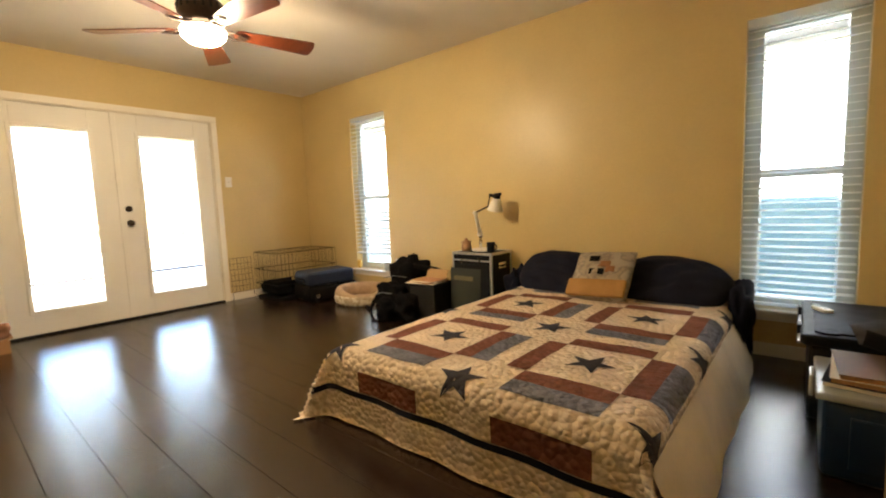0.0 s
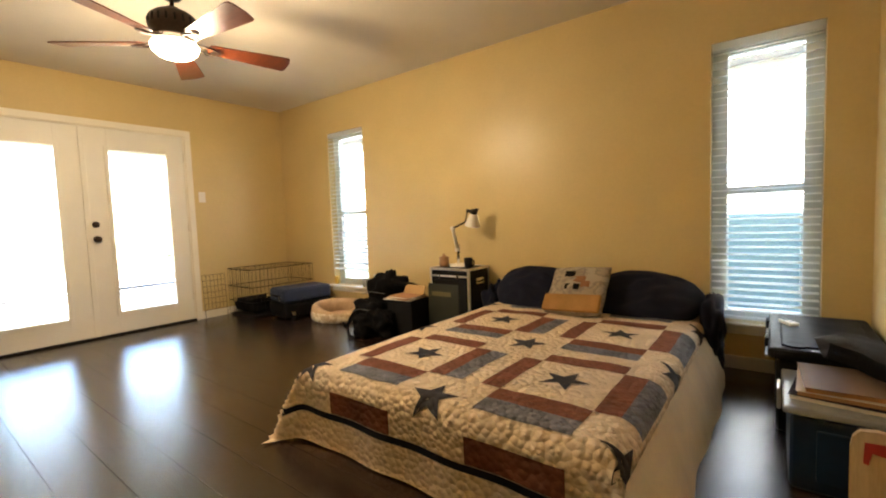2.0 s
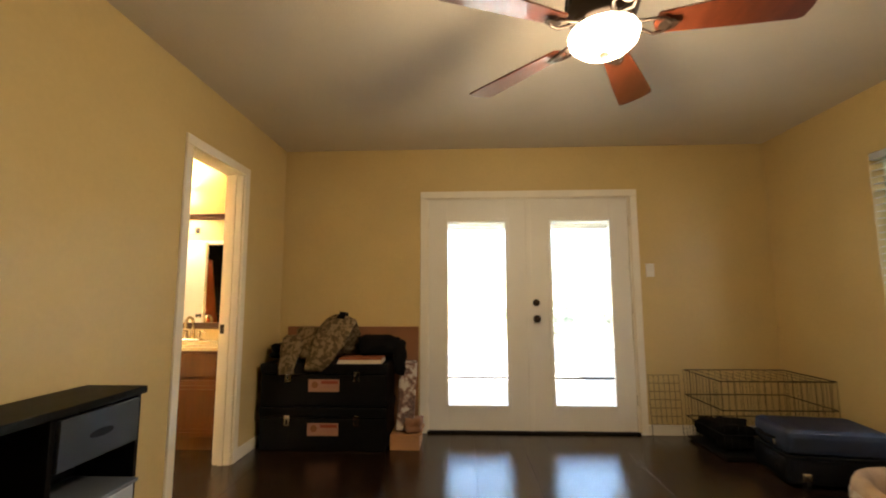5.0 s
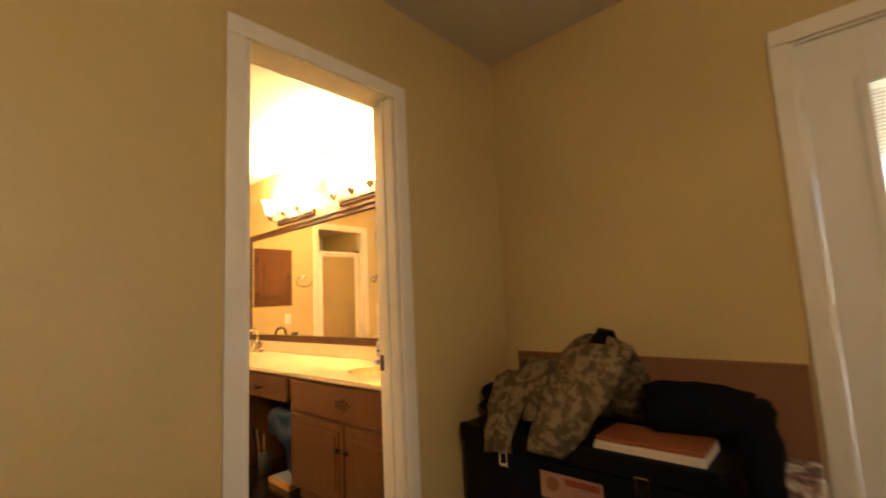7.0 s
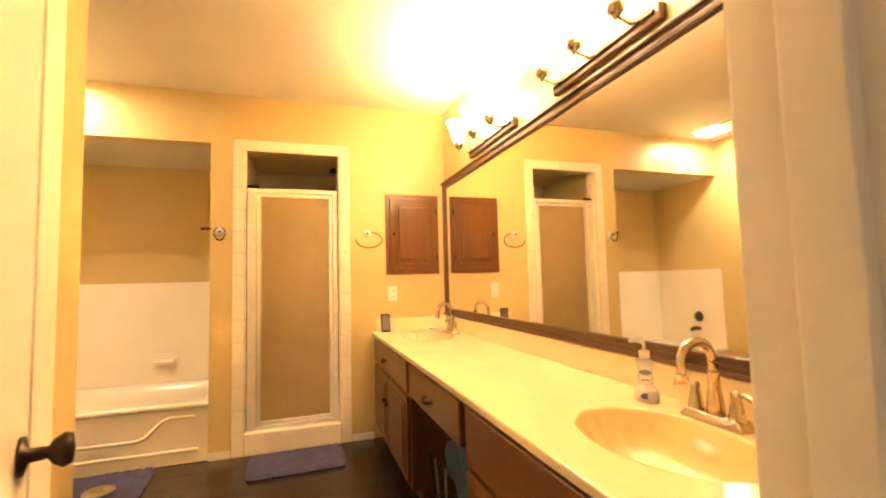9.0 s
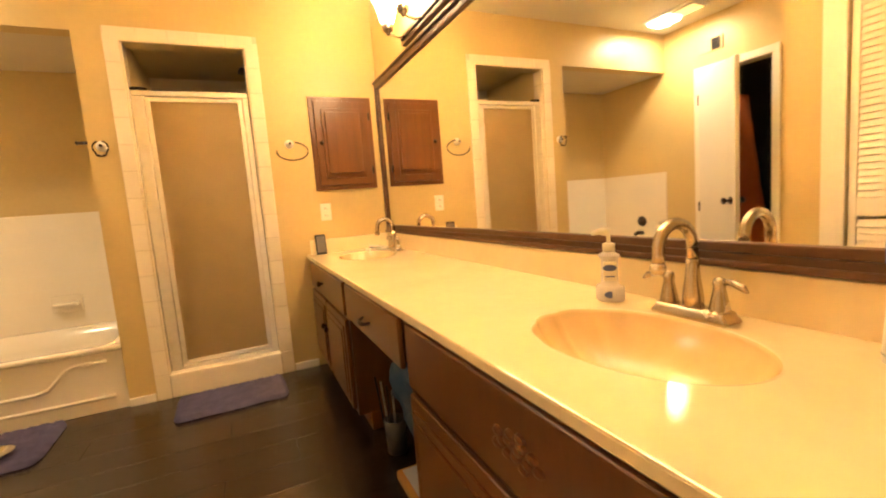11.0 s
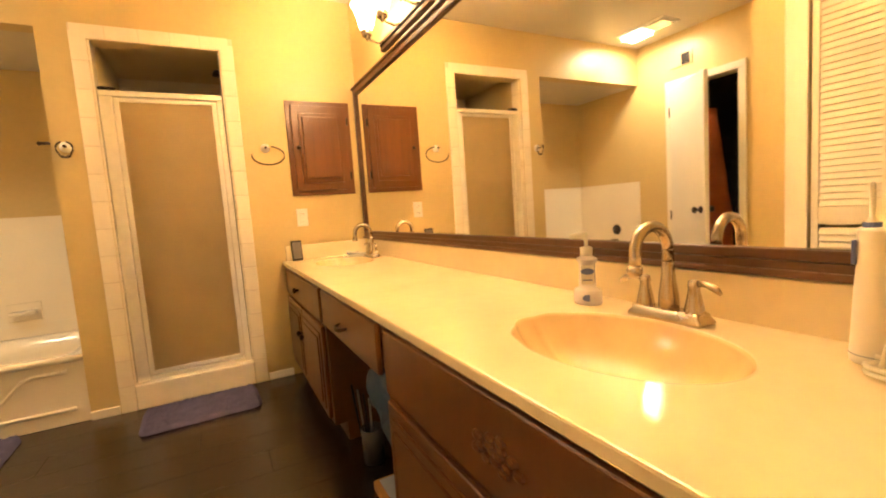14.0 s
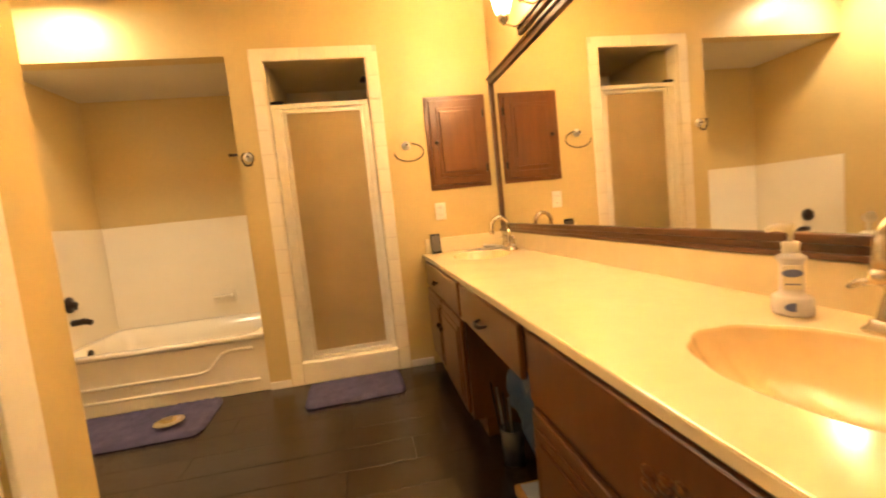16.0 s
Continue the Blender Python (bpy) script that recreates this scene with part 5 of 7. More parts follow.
def office_chair(x, y):
    c = thing("office_chair", (x, y, 0), "armless black office chair with a chrome-edged back at the desk", "chair")
    m = Matrix.Translation((x, y, 0)) @ Matrix.Rotation(radians(14), 4, "Z")
    # backrest: a shell curved about the sitter, facing the desk
    bm = bmesh.new()
    grid = []
    for i in range(13):
        u = -1 + i / 6
        col = []
        for j in range(9):
            z = 0.47 + 0.28 * j / 8
            w = 0.215 * (1 - 0.10 * (j / 8) ** 2)
            col.append([bm.verts.new(m @ Vector((u * w, 0.0 - 0.07 * u * u + 0.05 * (j / 8) + o, z))) for o in (0.0, 0.028)])
        grid.append(col)
    for i in range(12):
        for j in range(8):
            for o in (0, 1):
                bm.faces.new((grid[i][j][o], grid[i + 1][j][o], grid[i + 1][j + 1][o], grid[i][j + 1][o]))
    for i in range(12):
        for j in (0, 8):
            bm.faces.new((grid[i][j][0], grid[i + 1][j][0], grid[i + 1][j][1], grid[i][j][1]))
    for j in range(8):
        for i in (0, 12):
            bm.faces.new((grid[i][j][0], grid[i][j + 1][0], grid[i][j + 1][1], grid[i][j][1]))
    part("backrest", bm, BLACKM, c, "black padded backrest", True)
    part("seat", box(-0.23, 0.23, -0.50, -0.05, 0.43, 0.49, 0.028, m=m, seg=3), FABRIC_BK, c)
    part("column", lathe([(0.028, 0.11), (0.028, 0.30), (0.02, 0.30), (0.02, 0.43)], n=16, m=m @ Matrix.Translation((0, -0.27, 0))), CHROME, c)
    edge = [m @ Vector((u * 0.214, -0.07 * u * u + 0.034, 0.475)) for u in (-1, -0.75, -0.5, -0.25, 0, 0.25, 0.5, 0.75, 1)]
    part("edge_strip", tube(edge, 0.009, 8), CHROME, c, "chrome lower edge strip", True)
    for sx in (-0.1, 0.1):
        part("back_bracket", tube([m @ Vector((sx, 0.02, 0.50)), m @ Vector((sx, -0.02, 0.44)), m @ Vector((sx, -0.12, 0.425))], 0.012, 8), SMOKE, c, "dark steel back bracket", True)
    part("back_rail", tube([m @ Vector(p) for p in ((-0.20, 0.01, 0.70), (-0.16, 0.045, 0.715), (-0.08, 0.073, 0.73), (0, 0.083, 0.735), (0.08, 0.073, 0.73), (0.16, 0.045, 0.715), (0.20, 0.01, 0.70))], 0.009, 8), SMOKE, c, "dark grey back rail", True)
    for k in range(5):
        a = radians(72 * k + 18)
        e = Vector((0.29 * math.cos(a), -0.27 + 0.29 * math.sin(a), 0))
        lg = part("leg", tube([m @ Vector((0, -0.27, 0.12)), m @ (e + Vector((0, 0, 0.072)))], [0.022, 0.014], 8), BLACK, c)
        part("caster", lathe([(0.026, -0.02), (0.026, 0.02)], n=14, axis="x", m=m @ Matrix.Translation(e + Vector((0, 0, 0.027)))), BLACK, lg)
    part("hub", lathe([(0.04, 0.09), (0.045, 0.14), (0.03, 0.16)], n=16, m=m @ Matrix.Translation((0, -0.27, 0))), BLACK, c)


office_chair(-2.04, -0.17)


# ---- storage boxes under the window ----
def tote():
    t = thing("storage_tote", (0.16, 2.7, 0), "large black storage tote with a latching grey lid", "storage box")
    x0, x1, y0, y1 = -0.055, 0.375, 2.30, 3.13
    part("body", box(x0 + 0.03, x1 - 0.02, y0 + 0.03, y1 - 0.02, 0, 0.345, 0.03, seg=3), BLACK, t)
    ld = part("lid", box(x0, x1, y0, y1, 0.347, 0.398, 0.022, seg=3), BLACK, t)
    part("lid_panel", box(x0 + 0.05, x1 - 0.05, y0 + 0.06, y1 - 0.06, 0.396, 0.406, 0.008), BLACK, ld)
    for y in (y0 + 0.08, y1 - 0.10):
        part("lid_boss", lathe([(0.045, 0.398), (0.045, 0.405), (0.038, 0.407), (0.0, 0.404)], (x0 + 0.10, y, 0), 20), BLACK, ld)
    part("rim_strip", tube([(x0 - 0.004, y0 + 0.03, 0.352), (x0 - 0.004, y1 - 0.03, 0.352)], 0.007, 6), ALU, t, "grey rim")
    for y in (y0 + 0.17, y1 - 0.25):
        part("latch", box(x0 - 0.014, x0 + 0.004, y, y + 0.09, 0.31, 0.40, 0.006), BLACK, t)


tote()
rm = thing("remote_control", (0.02, 2.86, 0.406), "small white remote control on the black tote", "remote")
rmm = Matrix.Translation((0.03, 2.80, 0.407)) @ Matrix.Rotation(radians(28), 4, "Z")
part("case", box(-0.022, 0.022, -0.055, 0.055, 0, 0.018, 0.005, m=rmm), WHITEP, rm)
part("screen", box(-0.014, 0.014, 0.012, 0.042, 0.018, 0.0195, m=rmm), GREENB, rm)
part("button", box(-0.008, 0.008, -0.03, -0.014, 0.018, 0.021, 0.002, m=rmm), CLEARP, rm)


def blue_bin():
    t = thing("storage_bin", (0.19, 2.05, 0), "blue plastic storage bin with a clear grey rim", "storage box")
    part("body", box(0.015, 0.385, 1.845, 2.27, 0, 0.285, 0.025, seg=3), BLUEP, t)
    part("rim", box(-0.006, 0.390, 1.825, 2.288, 0.287, 0.315, 0.012, seg=3), mat("smoky_rim", (0.27, 0.29, 0.31), 0.3), t, "cloudy clear rim")
    part("rib", box(0.09, 0.31, 1.835, 1.846, 0.05, 0.24, 0.006), BLUEP, t)
    part("clip", box(-0.022, -0.008, 1.98, 2.10, 0.24, 0.325, 0.006), CLEARP, t)


blue_bin()
for i in range(3):
    m = Matrix.Translation((0.17 + 0.01 * i, 2.04, 0.316 + 0.021 * i)) @ Matrix.Rotation(radians(-8 + 5 * i), 4, "Z")
    b = thing("book", m.translation, "tan-edged paperback book in a pile on the blue bin", "book", "books on the bin")
    part("page_block", box(-0.135, 0.135, -0.155, 0.155, 0.002, 0.0175, 0.001, m=m), [PAPER, CARTON, CARTON][i], b)
    part("cover", box(-0.14, 0.14, -0.16, 0.16, 0.0178, 0.0202, 0.001, m=m), [NAVY, PAPER, mat("taupe_cover", (0.19, 0.12, 0.075), 0.6)][i], b)
gj = thing("grey_jacket", (0.27, 2.1, 0.41), "grey and black jacket dropped on the storage boxes", "jacket")
part("body", drape_cloth([(0.12, 2.30, 0.43), (0.20, 2.26, 0.47), (0.28, 2.22, 0.46), (0.36, 2.18, 0.43)], [0.10, 0.15, 0.16, 0.12], 0.03, 33), mat("grey_fleece", (0.03, 0.03, 0.034), 0.95, var=0.3, bump=0.5), gj, "", True)
part("sleeve", drape_cloth([(0.14, 2.20, 0.44), (0.22, 2.08, 0.445), (0.30, 1.98, 0.43), (0.36, 1.90, 0.42)], [0.05, 0.06, 0.06, 0.05], 0.03, 37), FABRIC_BK, gj, "", True)
pd = thing("wooden_paddle", (0.157, 1.235, 0), "pale wooden board with a rounded top and a red mark", "board")
ol = [(-0.045, 0), (0.045, 0), (0.047, 0.46), (0.043, 0.485), (0.03, 0.502), (0.0, 0.508), (-0.03, 0.502), (-0.043, 0.485), (-0.047, 0.46)]
pmx = Matrix.Translation((0.157, 1.235, 0)) @ Matrix.Rotation(radians(-6), 4, "Z")
part("blade", prism(ol, 0.018, m=pmx), PINE, pd)
part("red_mark", prism([(-0.022, 0.478), (0.018, 0.482), (0.034, 0.46), (0.036, 0.435), (0.026, 0.43), (0.018, 0.452), (-0.008, 0.455), (-0.014, 0.425), (-0.024, 0.428)], 0.0015, m=pmx @ Matrix.Translation((0, -0.0018, 0))), REDINK, pd, "faded red mark")

# ---- bathroom lamps ----
SOCKETS = (-3.585, -3.341, -3.102, -2.56, -2.33, -2.104)
LX = -5.125


def vanity_light(y_mid, ys):
    v = thing("vanity_light", (MW, y_mid, 2.0), "three-lamp bronze vanity light with lit frosted shades", "wall light", "vanity lights")
    part("back_bar", box(MW, MW + 0.030, ys[0] - 0.08, ys[-1] + 0.08, 1.965, 2.025, 0.008), FRAMEW, v, "brown wood-toned back bar")
    part("bar_bead", tube([(MW + 0.032, ys[0] - 0.06, 1.995), (MW + 0.032, ys[-1] + 0.06, 1.995)], 0.008, 8), BRONZE, v)
    for y in ys:
        arm = part("arm", tube([(MW + 0.03, y, 1.995), (MW + 0.07, y, 1.985), (LX - 0.02, y, 1.995), (LX, y, 2.02)], 0.007, 8), NICKEL, v, "", True)
        part("socket_cup", lathe([(0.0, 1.985), (0.006, 1.988), (0.010, 1.998), (0.017, 2.006), (0.026, 2.012), (0.030, 2.030), (0.028, 2.050), (0.0, 2.051)], (LX, y, 0), 18), NICKEL, arm, "brushed nickel cup", True)
        part("shade", lathe([(0.030, 2.048), (0.042, 2.075), (0.050, 2.115), (0.063, 2.155), (0.076, 2.175), (0.073, 2.176), (0.059, 2.157), (0.046, 2.117), (0.038, 2.078), (0.024, 2.052)], (LX, y, 0), 24), SHADE, v, "lit frosted bell shade", True)
        lamp("vanity_bulb", "POINT", (LX, y, 2.135), BATH_W, (1.0, 0.65, 0.33), 0.03)


vanity_light(sum(SOCKETS[:3]) / 3, SOCKETS[:3])
vanity_light(sum(SOCKETS[3:]) / 3, SOCKETS[3:])

hl = thing("ceiling_heater", (-2.66, -3.9, H), "ceiling heater with a lit lens and vent", "ceiling light")
part("frame", box(-2.77, -2.55, -4.13, -3.66, H - 0.016, H - 0.001, 0.005), WHITEP, hl)
part("lens", box(-2.745, -2.575, -4.11, -3.89, H - 0.028, H - 0.0165, 0.006), BULB, hl, "lit lens")
part("reflector", box(-2.745, -2.575, -3.87, -3.68, H - 0.026, H - 0.0165, 0.006), CHROME, hl, "chrome reflector")
lamp("ceiling_lens_light", "AREA", (-2.66, -4.0, H - 0.04), HEAT_W, (1.0, 0.80, 0.52), 0.16, (-2.66, -4.0, 0), 0.2)
vg = thing("wall_vent", (TW, -3.83, 2.255), "small metal vent grille above the closet door", "vent")
part("frame", box(TW - 0.012, TW - 0.001, -3.935, -3.725, 2.195, 2.315, 0.003), PAINT, vg)
# flat black plate in place of the shaded opening behind the slats
part("grille_shade_plate", box(TW - 0.0135, TW - 0.0122, -3.825, -3.745, 2.205, 2.305), BLACK, vg, "black plate standing in for the shade in the grille's open half")
for i in range(6):
    part("slat", box(TW - 0.018, TW - 0.0137, -3.825, -3.745, 2.212 + i * 0.016, 2.2145 + i * 0.016), BRONZE, vg)

# ---- vanity ----
CF_, CT = -4.664, 0.777          # counter edge and height
FX0 = -4.685                     # cabinet front
YA, YB, YC, YD = SW + 0.002, -3.222, -2.415, IW - 0.002


def raised_panel(name, y0, y1, z0, z1, parent, knob=None, label="", flat=False):
    """A door or drawer front that looks along +x, with a raised field."""
    d = part(name, box(FX0, FX0 + 0.018, y0, y1, z0, z1, 0.008, seg=3), CAB, parent, label)
    if not flat:
        w = 0.048
        part("moulding", box(FX0 + 0.0185, FX0 + 0.024, y0 + w * 0.75, y1 - w * 0.75, z0 + w * 0.75, z1 - w * 0.75, 0.005), CAB, d)
        part("field", box(FX0 + 0.0245, FX0 + 0.030, y0 + w * 1.3, y1 - w * 1.3, z0 + w * 1.3, z1 - w * 1.3, 0.005), CAB, d)
    if knob:
        ky, kz = knob
        part("knob", lathe([(0.007, 0.0), (0.006, 0.012), (0.015, 0.018), (0.017, 0.026), (0.010, 0.032), (0.0, 0.033)], (FX0 + 0.018, ky, kz), 16, axis="x"), BRONZE, d, "dark bronze knob", True)
    return d


def cabinet_box(name, y0, y1, label):
    c = thing(name, (-4.95, (y0 + y1) / 2, 0), label, "cabinet", "vanity cabinets")
    part("side_panel", box(MW, FX0 - 0.001, y0, y0 + 0.018, 0.09, 0.75), CAB, c)
    part("side_panel", box(MW, FX0 - 0.001, y1 - 0.018, y1, 0.09, 0.75), CAB, c)
    part("bottom_panel", box(MW, FX0 - 0.002, y0 + 0.018, y1 - 0.018, 0.09, 0.108), CAB, c)
    part("toe_kick", box(MW, FX0 - 0.06, y0, y1, 0.0, 0.089), CAB, c)
    part("face_frame", cells_wall("x", FX0 - 0.001, FX0 - 0.02, y0 + 0.018, y1 - 0.018, 0.108, 0.75, []), CAB, c)
    return c


ca = cabinet_box("vanity_cabinet", YA, YB, "brown raised-panel vanity cabinet with two doors")
raised_panel("drawer", YA + 0.03, YB - 0.02, 0.575, 0.735, ca, flat=True, knob=((YA + YB) / 2 - 0.04, 0.65))
mid_a = (YA + YB) / 2
raised_panel("cabinet_door", YA + 0.03, mid_a - 0.006, 0.115, 0.555, ca, knob=(mid_a - 0.045, 0.40))
raised_panel("cabinet_door", mid_a + 0.006, YB - 0.02, 0.115, 0.555, ca, knob=(mid_a + 0.045, 0.40))
cb = thing("knee_drawer_unit", (-4.95, (YB + YC) / 2, 0.56), "brown drawer over the vanity's open knee space", "cabinet", "vanity cabinets")
part("rail", box(MW, FX0 - 0.001, YB + 0.001, YC - 0.001, 0.60, 0.75), CAB, cb)
kd = raised_panel("drawer", YB + 0.03, YC - 0.03, 0.578, 0.735, cb, flat=True)
ky = (YB + YC) / 2
part("pull", tube([(FX0 + 0.018, ky - 0.05, 0.65), (FX0 + 0.04, ky - 0.035, 0.645), (FX0 + 0.044, ky, 0.642), (FX0 + 0.04, ky + 0.035, 0.645), (FX0 + 0.018, ky + 0.05, 0.65)], [0.004, 0.007, 0.009, 0.007, 0.004], 8), BRONZE, kd, "dark bronze bail pull", True)
cc = cabinet_box("vanity_cabinet", YC, YD, "brown raised-panel vanity cabinet with a carved false drawer")
fdw = raised_panel("false_drawer", YC + 0.03, YD - 0.02, 0.55, 0.735, cc, flat=True)
for i in range(14):
    a = i * 2.4
    r = 0.006 * i ** 0.6 + 0.006
    part("carved_leaf", lathe([(0.012, 0.0), (0.010, 0.006), (0.0, 0.009)], n=10, axis="x", m=Matrix.Translation((FX0 + 0.018, -1.84 + 2.0 * r * math.cos(a), 0.64 + 0.9 * r * math.sin(a))) @ Matrix.Diagonal((1, 1.3, 0.8, 1))), CAB, fdw)
mid_c = (YC + YD) / 2
raised_panel("cabinet_door", YC + 0.03, mid_c - 0.006, 0.115, 0.53, cc, knob=(mid_c - 0.04, 0.40))
raised_panel("cabinet_door", mid_c + 0.006, YD - 0.02, 0.115, 0.53, cc, knob=(mid_c + 0.04, 0.40))


# ---- countertop with two shell basins ----
BASINS = ((-4.958, -1.842), (-4.958, -3.85))


BASIN_DEEP = 0.118


def basin_edge(a):
    """Rim of a basin at an angle: an ellipse whose far end is scalloped like a shell."""
    far = max(0.0, -math.cos(a) - 0.05) ** 0.8
    f = 1 + 0.045 * far * abs(math.cos(5.5 * a)) - 0.03 * far
    return 0.166 * f * math.sin(a), 0.242 * f * math.cos(a)


def basin_bowl(bx, by):
    bm = bmesh.new()
    n = 96
    radii = (1.12, 1.03, 1.0, 0.985, 0.96, 0.92, 0.86, 0.78, 0.68, 0.55, 0.4, 0.24, 0.1)
    rings = []
    for r in radii:
        drop = 0.0 if r >= 1 else BASIN_DEEP * (1 - r ** 3.4) ** 0.9
        ring = []
        for k in range(n):
            a = 2 * math.pi * k / n
            ex, ey = basin_edge(a)
            ring.append(bm.verts.new((bx + ex * r, by + ey * r, CT + 0.0008 - drop)))
        rings.append(ring)
    for i, (p, q) in enumerate(zip(rings, rings[1:])):
        for k in range(n):
            f = bm.faces.new((p[k], p[(k + 1) % n], q[(k + 1) % n], q[k]))
            f.material_index = 0 if i < 2 else 1
    bm.faces.new(rings[-1]).material_index = 1
    return bm


def countertop():
    c = thing("countertop", (-4.95, -2.76, 0.74), "cream cultured-marble vanity top with two moulded basins", "countertop")
    bm = bmesh.new()
    nx, ny = 90, 400
    x0, x1 = MW + 0.001, CF_
    y0, y1 = SW + 0.001, IW - 0.001

    def sunk(x, y):
        return any(math.hypot((x - bx) / 0.166, (y - by) / 0.242) < 1.04 for bx, by in BASINS)

    grid = []
    for i in range(nx + 1):
        row = []
        for j in range(ny + 1):
            x, y = x0 + (x1 - x0) * i / nx, y0 + (y1 - y0) * j / ny
            row.append(bm.verts.new((x, y, CT - (0.18 if sunk(x, y) else 0.0))))
        grid.append(row)
    for i in range(nx):
        for j in range(ny):
            bm.faces.new((grid[i][j], grid[i + 1][j], grid[i + 1][j + 1], grid[i][j + 1]))
    # rounded front edge and underside
    prev = grid[nx]
    for dx, dz in ((0.0035, -0.001), (0.005, -0.005), (0.005, -0.022), (0.003, -0.026), (-0.04, -0.026)):
        cur = [bm.verts.new((x1 + dx, v.co.y, CT + dz)) for v in grid[nx]]
        for j in range(ny):
            bm.faces.new((prev[j], cur[j], cur[j + 1], prev[j + 1]))
        prev = cur
    part("slab", bm, MARBLE, c)
    for bx, by in BASINS:
        bowl = part("basin", basin_bowl(bx, by), MARBLE, c, "moulded tan basin", True)
        bowl.data.materials.append(BASINM)
    part("backsplash", box(MW + 0.001, MW + 0.02, SW + 0.021, IW - 0.002, CT - 0.006, CT + 0.10, 0.004), MARBLE, c)
    part("side_splash", box(MW + 0.021, CF_ - 0.02, SW + 0.001, SW + 0.02, CT - 0.006, CT + 0.10, 0.004), MARBLE, c)


countertop()


def tap(x, y, label):
    t = thing("tap", (x, y, CT), label, "tap", "basin taps")
    z = CT
    foot = box(x - 0.029, x + 0.029, y - 0.088, y + 0.088, z, z + 0.026, 0.008, seg=3)
    for v in foot.verts:
        if v.co.z > z + 0.013:
            v.co.x, v.co.y = x + (v.co.x - x) * 0.82, y + (v.co.y - y) * 0.9
    part("base_plate", foot, NICKEL, t, "", True)
    part("riser", lathe([(0.022, z + 0.016), (0.021, z + 0.05), (0.016, z + 0.085), (0.0135, z + 0.11), (0.0135, z + 0.13)], (x, y, 0), 18), NICKEL, t, "", True)
    pts = [Vector((x, y, z + 0.12)), Vector((x, y, z + 0.155))] + [p for p in arc((x + 0.052, y, z + 0.158), 0.052, 180, -8, 14)] + [Vector((x + 0.106, y, z + 0.128))]
    part("spout", tube(pts, 0.0125, 12), NICKEL, t, "arched spout", True)
    part("spout_tip", lathe([(0.013, 0.0), (0.016, -0.006), (0.016, -0.018), (0.012, -0.02)], (x + 0.106, y, z + 0.132), 16), NICKEL, t, "", True)
    for s in (-1, 1):
        hv = part("valve", lathe([(0.021, z + 0.016), (0.020, z + 0.03), (0.015, z + 0.055), (0.011, z + 0.075), (0.013, z + 0.083), (0.010, z + 0.093), (0.0, z + 0.096)], (x, y + s * 0.058, 0), 18), NICKEL, t, "", True)
        part("lever", tube([(x, y + s * 0.058, z + 0.086), (x + 0.004, y + s * 0.085, z + 0.089), (x + 0.008, y + s * 0.108, z + 0.082), (x + 0.01, y + s * 0.118, z + 0.074)], [0.006, 0.0065, 0.0075, 0.004], 8), NICKEL, hv, "", True)


tap(-5.155, -1.86, "brushed-nickel arched tap on the near basin")
tap(-5.155, -3.90, "brushed-nickel arched tap on the far basin")


def soap(x, y):
    z = CT
    s = thing("soap_dispenser", (x, y, z), "clear pump bottle of hand soap on the vanity top", "soap bottle")
    part("bottle", lathe([(0.0, z + 0.001), (0.038, z + 0.002), (0.040, z + 0.006), (0.040, z + 0.036), (0.036, z + 0.041), (0.0255, z + 0.046), (0.0235, z + 0.08), (0.0235, z + 0.108), (0.030, z + 0.117), (0.030, z + 0.122), (0.014, z + 0.130), (0.0, z + 0.131)], (0, 0, 0), 24, m=Matrix.Translation((x, y, 0)) @ Matrix.Diagonal((0.75, 1.0, 1, 1))), SOAPY, s, "clear plastic bottle", True)
    part("liquid", lathe([(0.0, z + 0.004), (0.030, z + 0.005), (0.032, z + 0.014), (0.030, z + 0.018), (0.0, z + 0.0185)], (0, 0, 0), 24, m=Matrix.Translation((x, y, 0)) @ Matrix.Diagonal((0.72, 0.96, 1, 1))), PINKS, s, "pink liquid soap", True)
    fm = Matrix.Translation((x, y, 0)) @ Matrix.Rotation(radians(-44), 4, "Z")
    lb = part("label", box(-0.016, 0.016, 0.0195, 0.0242, z + 0.056, z + 0.106, 0.0005, m=fm), WHITEP, s, "white label with a blue oval")
    part("label_oval", lathe([(0.014, 0.0), (0.014, 0.001)], n=20, axis="y", m=fm @ Matrix.Translation((0, 0.0243, z + 0.090)) @ Matrix.Diagonal((1.2, 1, 0.6, 1))), LABELB, lb)
    part("label_bar", box(-0.012, 0.012, 0.0243, 0.0248, z + 0.066, z + 0.069, m=fm), LABELB, lb)
    part("low_label", lathe([(0.015, 0.0), (0.015, 0.001)], n=20, axis="y", m=fm @ Matrix.Translation((0, 0.034, z + 0.022)) @ Matrix.Diagonal((1, 1, 0.6, 1))), LABELB, lb)
    part("collar", lathe([(0.015, z + 0.129), (0.016, z + 0.150), (0.012, z + 0.152)], (x, y, 0), 18), WHITEP, s, "", True)
    part("pump", tube([(x, y, z + 0.15), (x, y, z + 0.176), (x, y, z + 0.180), (x + 0.02, y - 0.012, z + 0.184), (x + 0.036, y - 0.022, z + 0.178)], [0.005, 0.005, 0.012, 0.008, 0.005], 10), WHITEP, s, "white pump head", True)


soap(-5.145, -2.085)


def rounded(points, times=3):
    """A line with its corners cut again and again, for hoses and cables."""
    pts = [Vector(p) for p in points]
    for _ in range(times):
        out = [pts[0]]
        for a, b in zip(pts, pts[1:]):
            out += [a.lerp(b, 0.25), a.lerp(b, 0.75)]
        pts = out + [pts[-1]]
    return pts


